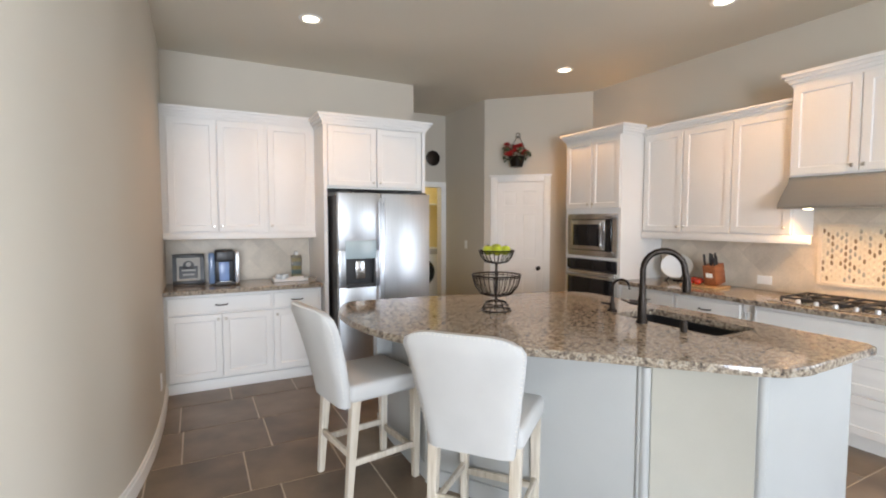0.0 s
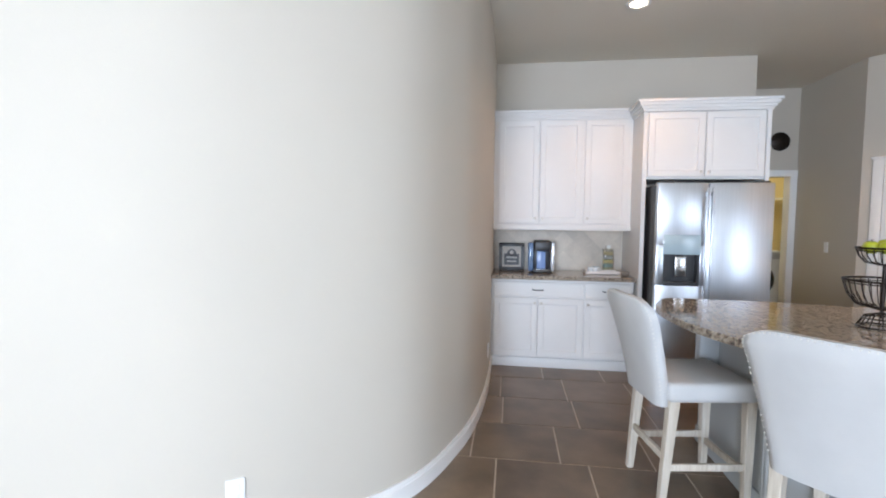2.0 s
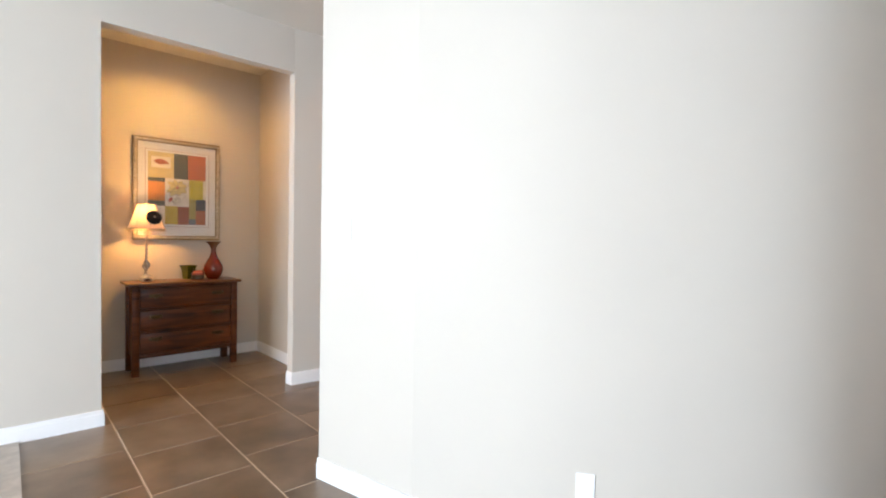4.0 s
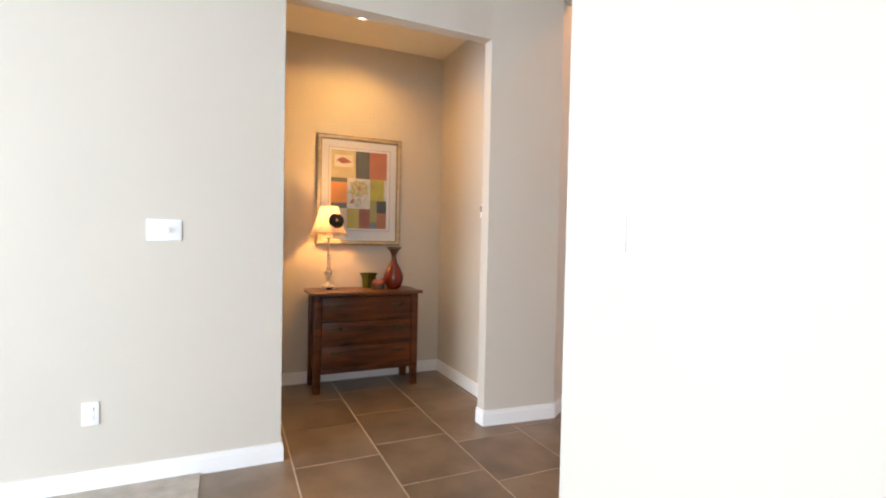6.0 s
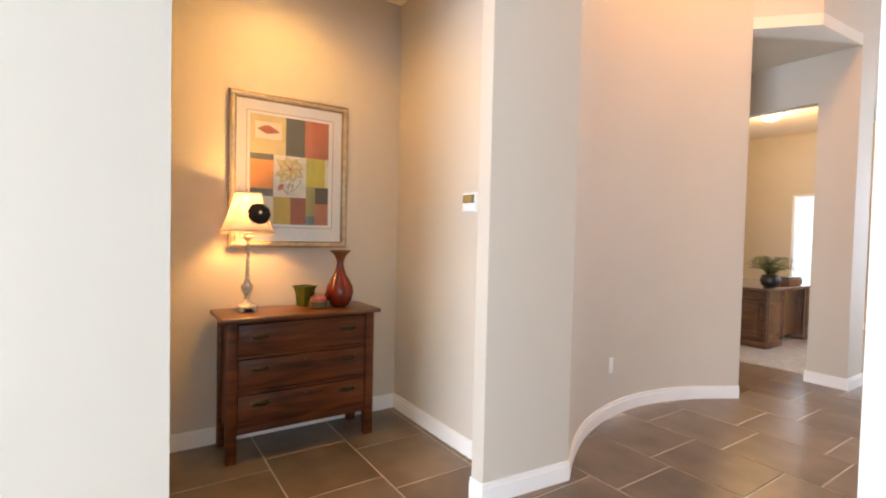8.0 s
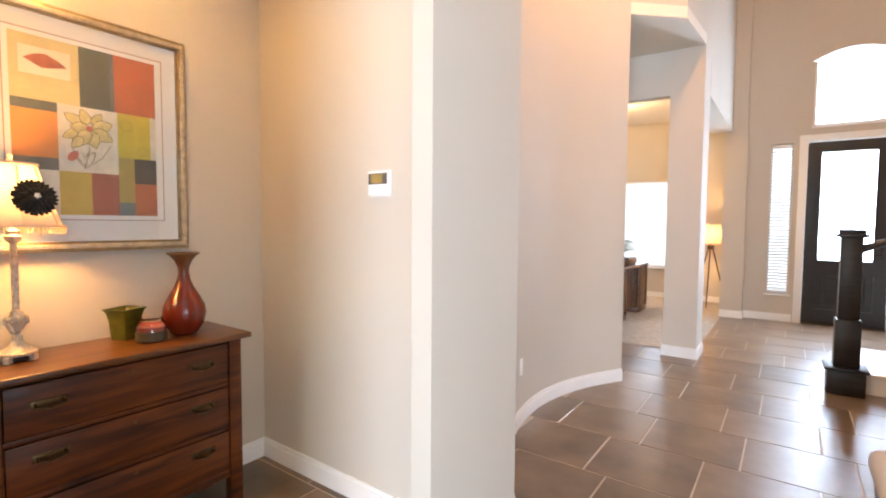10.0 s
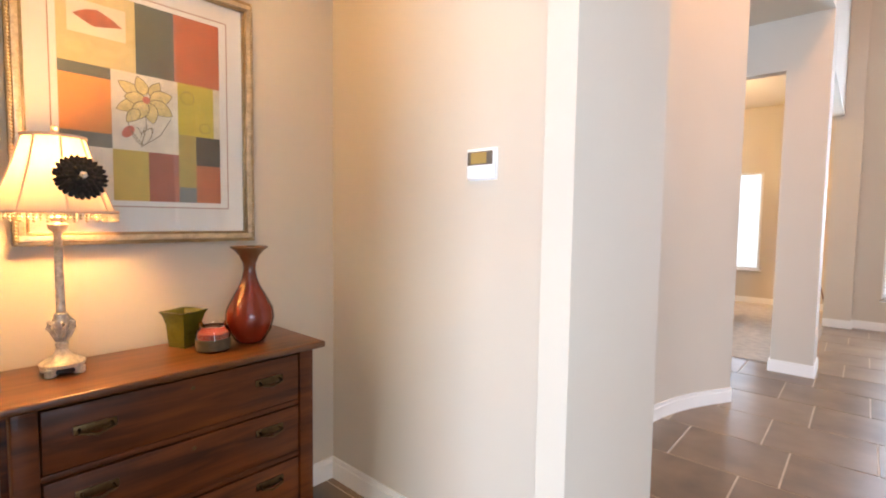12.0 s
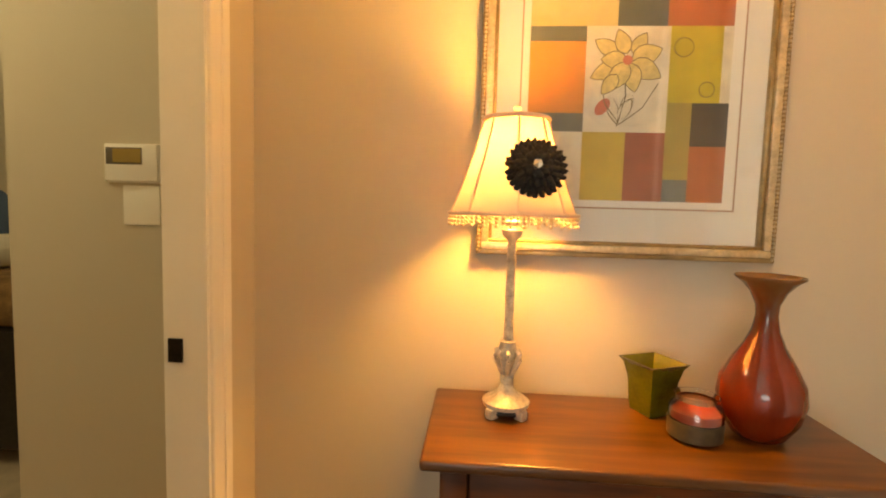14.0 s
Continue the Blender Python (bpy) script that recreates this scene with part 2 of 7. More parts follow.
def prism(bm, pts, z0, z1):
    """Adds an upright body over a plan."""
    lo, hi = [bm.verts.new((x, y, z0)) for x, y in pts], [bm.verts.new((x, y, z1)) for x, y in pts]
    n = len(pts)
    bm.faces.new(lo[::-1])
    bm.faces.new(hi)
    for i in range(n):
        bm.faces.new((lo[i], lo[(i + 1) % n], hi[(i + 1) % n], hi[i]))
    bmesh.ops.recalc_face_normals(bm, faces=bm.faces[:])
    return bm


def strip(bm, pts, off0, off1, z0, z1):
    """Adds a wall or skirting that follows a plan line, between two offsets to its right."""
    pts = [Vector((x, y)) for x, y in pts]
    sides = []
    for i, p in enumerate(pts):
        a, b = pts[max(0, i - 1)], pts[min(len(pts) - 1, i + 1)]
        t1, t2 = (p - a), (b - p)
        n1 = Vector((t1.y, -t1.x)).normalized() if t1.length > 0 else None
        n2 = Vector((t2.y, -t2.x)).normalized() if t2.length > 0 else None
        n = (n1 or n2) + (n2 or n1)
        n = n / max(0.3, n.length_squared / 2) if n1 and n2 else n / 2
        sides.append(n)
    rows = []
    for p, n in zip(pts, sides):
        a, b = p + n * off0, p + n * off1
        rows.append([bm.verts.new((a.x, a.y, z0)), bm.verts.new((b.x, b.y, z0)), bm.verts.new((b.x, b.y, z1)), bm.verts.new((a.x, a.y, z1))])
    for a, b in zip(rows, rows[1:]):
        for k in range(4):
            bm.faces.new((a[k], a[(k + 1) % 4], b[(k + 1) % 4], b[k]))
    bm.faces.new(rows[0])
    bm.faces.new(rows[-1][::-1])
    bmesh.ops.recalc_face_normals(bm, faces=bm.faces[:])
    return bm


def link_mesh(name, bm, material, smooth=None):
    me = bpy.data.meshes.new(name)
    bmesh.ops.recalc_face_normals(bm, faces=bm.faces[:])
    bm.to_mesh(me)
    bm.free()
    me.materials.append(material)
    if smooth is not None:
        me.polygons.foreach_set("use_smooth", [True] * len(me.polygons))
        me.set_sharp_from_angle(angle=radians(smooth))
    return new(name, me)


def part(name, bm, material, parent, label="", smooth=40):
    """Links a bmesh as one mesh object under a thing or under a part."""
    ob = link_mesh(name, bm, material, smooth)
    ob.parent = parent
    ob.matrix_parent_inverse = Matrix.Translation(-Vector(WORLD_AT[parent]))
    WORLD_AT[ob] = (0, 0, 0)
    return tagged(ob, label)


WORLD_AT = {}


def thing(name, at, label, category, group=""):
    """An empty at the base of a thing; its parts are given in world places."""
    ob = new(name)
    ob.location = at
    ob.empty_display_size = 0.1
    WORLD_AT[ob] = at
    return tagged(ob, label, category, group)


def solid(name, bm, material, label="", category="", kind="", smooth=None, group=""):
    """A thing or a piece of the setting that is one mesh."""
    ob = link_mesh(name, bm, material, smooth)
    WORLD_AT[ob] = (0, 0, 0)
    return tagged(ob, label, category, group, kind)


def structure(name, bm, material, label, smooth=None):
    return solid(name, bm, material, label, "", "structure", smooth)


def smooth_line(pts, steps=10):
    """A smooth plan line through points."""
    p = [Vector(q) for q in pts]
    p = [2 * p[0] - p[1]] + p + [2 * p[-1] - p[-2]]
    out = []
    for a, b, c, d in zip(p, p[1:], p[2:], p[3:]):
        for i in range(steps):
            t = i / steps
            out.append(0.5 * (2 * b + (c - a) * t + (2 * a - 5 * b + 4 * c - d) * t * t + (3 * b - a - 3 * c + d) * t ** 3))
    return [tuple(v) for v in out] + [tuple(p[-2])]


def joined(*parts):
    """One bmesh out of several."""
    bm = bmesh.new()
    for b in parts:
        me = bpy.data.meshes.new("tmp")
        b.to_mesh(me)
        b.free()
        bm.from_mesh(me)
        bpy.data.meshes.remove(me)
    return bm


# ---- structure ----
H = 3.14
TALL = 5.6
LEFT_X, COL_X, BACK_X = -3.07, -3.04, -4.55
KIT_Y, KIT_X = 6.08, 5.53
# floors
structure("floor", B(-6.7, 6.0, -6.2, 11.3, -0.12, -0.003), GROUT, "sand-coloured grout bed of the tiled floor")
structure("carpet_living", B(-3.07, 5.6, -6.0, 0.81, -0.003, 0.012), CARPET, "beige cut-pile carpet of the living room")
structure("carpet_office", B(-5.9, -2.85, 7.0, 11.0, -0.003, 0.008), CARPET, "beige cut-pile carpet of the study")

# curved kitchen wall with its blunt end
CURVE = smooth_line([(-0.82, 2.17), (-0.16, 2.48), (0.43, 3.04), (0.67, 3.63), (0.765, 4.18), (0.80, 4.80), (0.80, 5.4), (0.80, 6.2)])
END = [(-1.47, 2.03), (-0.82, 2.17)]
prisme = [(-1.47, 2.03)] + CURVE + [(0.68, 6.2), (0.68, 4.8), (0.3, 3.5), (-0.3, 2.9), (-1.25, 2.9)]
structure("wall_curved", prism(bmesh.new(), prisme, 0, H), WALL, "smooth greige painted curved wall between kitchen and hall", 10)
structure("baseboard_curved", joined(strip(bmesh.new(), END + CURVE[1:], 0.001, 0.016, 0, 0.085), strip(bmesh.new(), END + CURVE[1:], 0.001, 0.011, 0.085, 0.11)), TRIM, "white moulded baseboard following the curved wall", 30)
# the wall of the stair hall behind it
structure("wall_stair_hall", strip(bmesh.new(), [(-1.25, 2.9), (-1.0, 3.6), (0.45, 4.4), (0.45, 9.75)], 0, 0.12, 0, TALL), WALL, "greige painted wall of the stair hall")

# wall with the alcove opening
structure("wall_hall_south", B(LEFT_X - 0.13, LEFT_X, -6.1, 1.235, 0, H), WALL, "greige painted wall beside the alcove")
structure("wall_alcove_header", prism(bmesh.new(), [(-3.2, 1.235), (-3.07, 1.235), (-3.095, 2.629), (-3.185, 2.624)], 2.76, H), WALL, "greige header above the alcove opening")
PIER = [(-3.185, 2.625), (-3.095, 2.63), (-3.042, 3.205), (-3.18, 3.205)]
structure("wall_column", prism(bmesh.new(), PIER, 0, H), WALL, "greige painted pier between alcove and hall")
# alcove
structure("wall_alcove_north", B(BACK_X, COL_X - 0.14, 2.89, 3.02, 0, H), WALL, "greige painted side wall of the alcove")
structure("wall_alcove_back", B(BACK_X - 0.12, BACK_X, 0.22, 3.02, 0, H), WALL, "greige painted back wall of the alcove")
structure("wall_alcove_south_a", B(BACK_X, -4.31, 0.895, 1.0, 0, H), WALL, "greige wall piece beside the bedroom doorway")
structure("wall_alcove_south_b", B(-3.48, LEFT_X - 0.13, 0.88, 1.0, 0, H), WALL, "greige wall piece beside the bedroom doorway")
structure("wall_alcove_south_c", B(-4.31, -3.48, 0.895, 1.0, 2.06, H), WALL, "greige wall above the bedroom doorway")
# hall rotunda: concave wall
ARC = smooth_line([(-3.043, 3.20), (-3.22, 3.45), (-3.39, 3.77), (-3.51, 4.15), (-3.555, 4.55), (-3.51, 4.92), (-3.40, 5.25), (-3.22, 5.59)])
structure("wall_rotunda", strip(bmesh.new(), ARC, -0.14, 0.0, 0, TALL), WALL, "concave greige painted wall of the entry hall", 30)
structure("baseboard_rotunda", joined(strip(bmesh.new(), ARC, 0.001, 0.016, 0, 0.085), strip(bmesh.new(), ARC, 0.001, 0.011, 0.085, 0.11)), TRIM, "white moulded baseboard following the concave wall", 30)
structure("wall_rotunda_end", prism(bmesh.new(), [(-3.22, 5.59), (-3.36, 5.56), (-4.5, 5.72), (-4.5, 5.84), (-3.30, 5.72)], 0, 3.2), WALL, "greige end of the concave wall")
# soffit over the study vestibule and the tall wall above it
structure("ceiling_vestibule", prism(bmesh.new(), [(-3.22, 5.59), (-2.84, 5.95), (-2.79, 6.734), (-4.5, 6.734), (-4.5, 5.75)], 3.2, 3.3), CEIL, "greige soffit of the study vestibule")
structure("wall_above_vestibule", strip(bmesh.new(), [(-3.22, 5.59), (-2.84, 5.95), (-2.79, 6.73), (-2.79, 7.14)], -0.12, 0.0, 3.302, TALL), WALL, "tall greige wall above the vestibule opening")
structure("wall_vestibule_west", B(-4.6, -4.5, 5.7, 6.86, 0, 3.3), WALL, "greige end wall of the vestibule")
structure("wall_pier", B(-3.11, -2.79, 6.735, 7.13, 0, 3.3), WALL, "free-standing greige pier of the entry hall")
structure("wall_study_header", B(-4.5, -3.11, 6.735, 6.86, 2.74, 3.3), WALL, "greige header of the study opening")
structure("wall_entry_header", B(-3.06, -2.79, 7.145, 9.58, 2.78, TALL), WALL, "greige header over the wide study opening")
structure("wall_entry_pilaster", B(-2.88, -2.59, 9.58, 9.98, 0, 2.78), WALL, "greige pilaster beside the front wall")
structure("wall_entry_pilaster_top", B(-2.88, -2.60, 9.58, 9.98, 2.78, TALL), WALL, "greige wall above the pilaster")
# study
structure("wall_study_front_a", B(-5.9, -4.85, 10.98, 11.1, 0, 3.3), WALL, "greige front wall of the study")
structure("wall_study_front_b", B(-3.82, -2.6, 10.98, 11.1, 0, 3.3), WALL, "greige front wall of the study")
structure("wall_study_front_c", B(-4.85, -3.82, 10.98, 11.1, 0, 0.58), WALL, "greige wall under the study window")
structure("wall_study_front_d", B(-4.85, -3.82, 10.98, 11.1, 2.22, 3.3), WALL, "greige wall above the study window")
structure("wall_study_west", B(-5.95, -5.83, 5.7, 11.0, 0, 3.3), WALL, "greige side wall of the study")
structure("wall_study_east", B(-2.72, -2.60, 9.98, 11.1, 0, 3.3), WALL, "greige side wall of the study")
structure("ceiling_study", B(-5.95, -2.8, 6.86, 11.1, 3.3, 3.4), CEIL, "cream ceiling of the study")
# front wall with door, sidelight and arched transom
FY = 9.72
structure("wall_front_a", B(-2.6, -2.31, FY, FY + 0.15, 0, TALL), WALL, "tall greige front wall of the entry")
structure("wall_front_b", B(-2.31, -2.04, FY, FY + 0.15, 0, 0.40), WALL, "greige wall under the sidelight")
structure("wall_front_c", B(-2.31, -2.04, FY, FY + 0.15, 2.56, TALL), WALL, "greige wall above the sidelight")
structure("wall_front_d", B(-2.04, -1.90, FY, FY + 0.15, 0, TALL), WALL, "greige wall between sidelight and door")
structure("wall_front_f", B(-0.96, 0.6, FY, FY + 0.15, 0, TALL), WALL, "tall greige front wall of the entry")


def arch_wall(x0, x1, z0, spring, rise, top):
    """The wall over the door with an arched opening."""
    bm = bmesh.new()
    n = 16
    arc = [(x0 + (x1 - x0) * i / n, spring + rise * math.sin(math.pi * (0.12 + 0.76 * i / n)) - rise * math.sin(math.pi * 0.12)) for i in range(n + 1)]
    for (xa, za), (xb, zb) in zip(arc, arc[1:]):
        f = [bm.verts.new(v) for v in ((xa, FY, za), (xb, FY, zb), (xb, FY, top), (xa, FY, top))]
        g = [bm.verts.new((v.co.x, FY + 0.15, v.co.z)) for v in f]
        bm.faces.new(f)
        bm.faces.new(g[::-1])
        bm.faces.new((f[0], g[0], g[1], f[1]))
    return bm


structure("wall_front_e", joined(arch_wall(-1.90, -0.96, 2.62, 3.66, 0.22, TALL), B(-1.90, -1.84, FY, FY + 0.15, 2.77, 3.66), B(-1.02, -0.96, FY, FY + 0.15, 2.77, 3.66), B(-1.90, -0.96, FY, FY + 0.15, 2.58, 2.77)), WALL, "greige wall with the arched transom opening over the front door")
structure("ceiling_entry", B(-4.7, 0.6, 2.9, 9.9, TALL, TALL + 0.1), CEIL, "cream ceiling high over the entry")
structure("wall_entry_upper", B(-3.1, -1.2, 3.2, 3.32, H, TALL), WALL, "greige wall above the hall opening")
# ceilings
structure("ceiling_main", B(-4.7, 5.7, -6.2, 3.3, H, H + 0.1), CEIL, "taupe painted flat ceiling")
structure("ceiling_kitchen", B(0.45, 5.7, 3.3, 8.0, H, H + 0.1), CEIL, "taupe painted flat kitchen ceiling")
# kitchen walls
structure("wall_kitchen_back", B(0.68, 3.42, KIT_Y, KIT_Y + 0.12, 0, H), WALL, "greige kitchen wall above the cabinets")
structure("wall_recess_side", B(3.30, 3.42, KIT_Y + 0.12, 7.4, 0, H), WALL, "greige side of the laundry recess")
structure("wall_recess_a", B(3.30, 3.72, 7.40, 7.52, 0, H), WALL, "greige wall beside the laundry doorway")
structure("wall_recess_b", B(4.50, 4.67, 7.40, 7.52, 0, H), WALL, "greige wall beside the laundry doorway")
structure("wall_recess_c", B(3.72, 4.50, 7.40, 7.52, 2.04, H), WALL, "greige wall above the laundry doorway")
structure("wall_pantry_side", B(4.55, 4.67, 6.27, 7.40, 0, H), WALL, "greige side wall of the pantry")
DIAG = Vector((1, -1, 0)).normalized()
structure("wall_pantry", prism(bmesh.new(), [(4.55, 6.27), (5.53, 5.29), (5.65, 5.34), (4.67, 6.32)], 0, H), WALL, "greige diagonal pantry wall")
structure("wall_kitchen_east", B(KIT_X, KIT_X + 0.12, 0.95, 5.40, 0, H), WALL, "greige kitchen wall behind the range")
structure("wall_nook_east_a", B(KIT_X, KIT_X + 0.12, -6.1, -2.45, 0, H), WALL, "greige wall of the breakfast nook")
structure("wall_nook_east_b", B(KIT_X, KIT_X + 0.12, -2.45, 0.95, 0, 0.5), WALL, "greige wall under the nook window")
structure("wall_nook_east_c", B(KIT_X, KIT_X + 0.12, -2.45, 0.95, 2.5, H), WALL, "greige wall above the nook window")
structure("wall_living_south_a", B(-3.2, -1.25, -4.75, -4.6, 0, H), WALL, "greige living room wall")
structure("wall_living_south_b", B(-1.25, 1.05, -4.75, -4.6, 0, 0.3), WALL, "greige wall under the living room windows")
structure("wall_living_south_c", B(-1.25, 1.05, -4.75, -4.6, 2.6, H), WALL, "greige wall above the living room windows")
structure("wall_living_south_d", B(1.05, 5.65, -4.75, -4.6, 0, H), WALL, "greige living room wall")
# laundry room
LAUNDRY = mat("laundry_paint", (0.70, 0.60, 0.34), 0.7, var=0.03)
structure("wall_laundry", joined(B(3.2, 5.6, 9.2, 9.3, 0, H), B(3.1, 3.2, 7.52, 9.3, 0, H), B(5.5, 5.6, 7.52, 9.3, 0, H)), LAUNDRY, "pale yellow laundry walls")
structure("ceiling_laundry", B(3.1, 5.6, 7.5, 9.3, 2.7, 2.8), CEIL, "cream laundry ceiling")
bulb("laundry_bulb", (4.3, 8.3, 2.5), 30, (1.0, 0.9, 0.6), 0.08)
# bedroom beyond the alcove doorway
structure("wall_bedroom", joined(B(-6.6, -6.5, -3.0, 0.1, 0, H), B(-6.6, BACK_X - 0.12, 0.12, 0.22, 0, H), B(-6.6, -3.2, -3.1, -3.0, 0, H)), WALL, "greige bedroom walls")


structure("ceiling_bedroom", B(-6.6, -3.2, -3.1, 0.9, H, H + 0.1), CEIL, "cream bedroom ceiling")
structure("backdrop", B(-9, 4, 13.0, 13.05, -1, 8), mat("bright_overcast", (0.9, 0.95, 1.0), 0.9, var=0, bump=0, emit=0.75, emit_col=(0.95, 0.98, 1.0)), "plain bright overcast distance outside the front windows")


# skirting
def skirt(name, pts, label="white moulded baseboard"):
    structure(name, joined(strip(bmesh.new(), pts, 0.001, 0.016, 0, 0.085), strip(bmesh.new(), pts, 0.001, 0.011, 0.085, 0.11)), TRIM, label)


skirt("baseboard_south", [(LEFT_X, -5.9), (LEFT_X, 1.235), (LEFT_X - 0.13, 1.235)])
skirt("baseboard_column", PIER[:3])
skirt("baseboard_alcove", [(BACK_X, 1.0), (BACK_X, 2.89), (COL_X - 0.14, 2.89)])
skirt("baseboard_pier", [(-3.11, 7.13), (-3.11, 6.735), (-2.79, 6.735), (-2.79, 7.13)])
skirt("baseboard_front", [(-2.88, 9.58), (-2.59, 9.58), (-2.59, FY), (-1.99, FY)])
skirt("baseboard_study", [(-5.8, 10.98), (-2.72, 10.98)])


# ---- kitchen ----
def placed(bm, m):
    bmesh.ops.transform(bm, matrix=m, verts=bm.verts[:])
    return bm


def rings_panel(w, h, rings, thick=0.02):
    """A panelled door leaf in the xz plane, its face towards -y. rings: (inset, depth behind the face)."""
    bm = bmesh.new()
    loops = []
    for d, y in [(0, thick), (0, 0.003), (0.003, 0)] + rings:
        loops.append([bm.verts.new(v) for v in ((d, y, d), (w - d, y, d), (w - d, y, h - d), (d, y, h - d))])
    for a, b in zip(loops, loops[1:]):
        for k in range(4):
            bm.faces.new((a[k], a[(k + 1) % 4], b[(k + 1) % 4], b[k]))
    bm.faces.new(loops[-1])
    bm.faces.new(loops[0][::-1])
    return bm


RAISED = [(0.055, 0), (0.060, 0.009), (0.075, 0.009), (0.105, 0.002)]
FLAT = [(0.012, 0), (0.016, 0.003)]
FACE_Y = lambda x, y, z: Matrix.Translation((x, y, z))
FACE_X = lambda x, y, z: Matrix.Translation((x, y, z)) @ Matrix.Rotation(radians(-90), 4, "Z")


def knob_bm(m):
    bm = lathe(bmesh.new(), [(0.005, 0), (0.005, 0.012), (0.013, 0.016), (0.014, 0.022), (0.009, 0.027)], seg=14)
    return placed(bm, m @ Matrix.Rotation(radians(90), 4, "X"))


def pull_bm(m, w=0.10):
    pts = [(-w / 2, 0, 0), (-w / 2, -0.022, 0.0), (-w / 4, -0.030, -0.004), (w / 4, -0.030, -0.004), (w / 2, -0.022, 0), (w / 2, 0, 0)]
    return placed(tube(bmesh.new(), pts, 0.005, 8), m)


def leaf(parent, m, w, h, kind="door", knob=None, rings=None):
    """A cabinet door or drawer front with its hardware."""
    d = part(kind, placed(rings_panel(w, h, rings or (RAISED if h > 0.25 else FLAT)), m), CAB, parent, smooth=20)
    if knob == "pull":
        part("handle", pull_bm(m @ Matrix.Translation((w / 2, 0, h / 2))), BRONZE, d, "dark bronze drawer pull")
    elif knob:
        part("handle", knob_bm(m @ Matrix.Translation((knob[0], 0, knob[1]))), NICKEL, d, "satin nickel knob")
    return d


def crown_bm(pts, z, size=0.09):
    """A crown moulding that steps outwards along a plan line."""
    s = size
    return joined(*[strip(bmesh.new(), pts, -0.005, o, z + a, z + b) for o, a, b in ((0.012, 0, 0.25 * s), (0.028, 0.25 * s, 0.5 * s), (0.045, 0.5 * s, 0.75 * s), (0.062, 0.75 * s, s))])


GAP = 0.003
# coffee bar: base unit, counter and wall unit
bar = thing("base_cabinet", (1.48, 5.78, 0), "white painted base cabinet of the coffee bar, closed", "cabinet")
part("body", joined(B(0.80, 2.15, 5.485, KIT_Y, 0.1, 0.875), B(0.80, 2.15, 5.50, KIT_Y, 0.0, 0.1)), CAB, bar)
part("toe_board", B(0.80, 2.15, 5.482, 5.5, 0, 0.095, 0.004), CAB, bar)
F0 = 5.463
leaf(bar, FACE_Y(0.825, F0, 0.705), 0.86, 0.145, "drawer", "pull")
leaf(bar, FACE_Y(1.70, F0, 0.705), 0.43, 0.145, "drawer", "pull")
leaf(bar, FACE_Y(0.825, F0, 0.115), 0.428, 0.575, knob=(0.40, 0.53))
leaf(bar, FACE_Y(1.257, F0, 0.115), 0.428, 0.575, knob=(0.03, 0.53))
leaf(bar, FACE_Y(1.70, F0, 0.115), 0.43, 0.575, knob=(0.03, 0.53))
solid("countertop", B(0.80, 2.16, 5.43, KIT_Y, 0.876, 0.915, 0.006), GRANITE, "speckled grey-brown granite countertop on the coffee bar", "countertop")

wcab = thing("wall_cabinet", (1.48, 5.9, 1.36), "white painted wall cabinet with three raised-panel doors", "cabinet")
part("body", B(0.80, 2.165, 5.765, KIT_Y, 1.40, 2.49), CAB, wcab)
part("light_rail", B(0.80, 2.165, 5.745, 5.775, 1.352, 1.41, 0.005), CAB, wcab)
for x, w, k in ((0.85, 0.405, 0.37), (1.265, 0.415, 0.03), (1.71, 0.42, 0.03)):
    leaf(wcab, FACE_Y(x, 5.743, 1.425), w, 1.035, knob=(k, 0.05))
part("crown", crown_bm([(0.80, 5.765), (2.165, 5.765)], 2.47), CAB, wcab)

# refrigerator surround
sur = thing("refrigerator_cabinet", (2.7, 5.7, 0), "white painted cabinet around and above the refrigerator", "cabinet")
part("side_panel", B(2.165, 2.20, 5.38, KIT_Y, 0, 2.46), CAB, sur)
part("side_panel", B(3.205, 3.24, 5.38, KIT_Y, 0, 2.46), CAB, sur)
part("body", B(2.20, 3.205, 5.40, KIT_Y, 1.84, 2.46), CAB, sur)
leaf(sur, FACE_Y(2.21, 5.375, 1.86), 0.485, 0.58, knob=(0.455, 0.045))
leaf(sur, FACE_Y(2.705, 5.375, 1.86), 0.49, 0.58, knob=(0.03, 0.045))
part("crown", crown_bm([(2.165, 5.75), (2.165, 5.38), (3.24, 5.38), (3.24, KIT_Y)], 2.45, 0.1), CAB, sur)


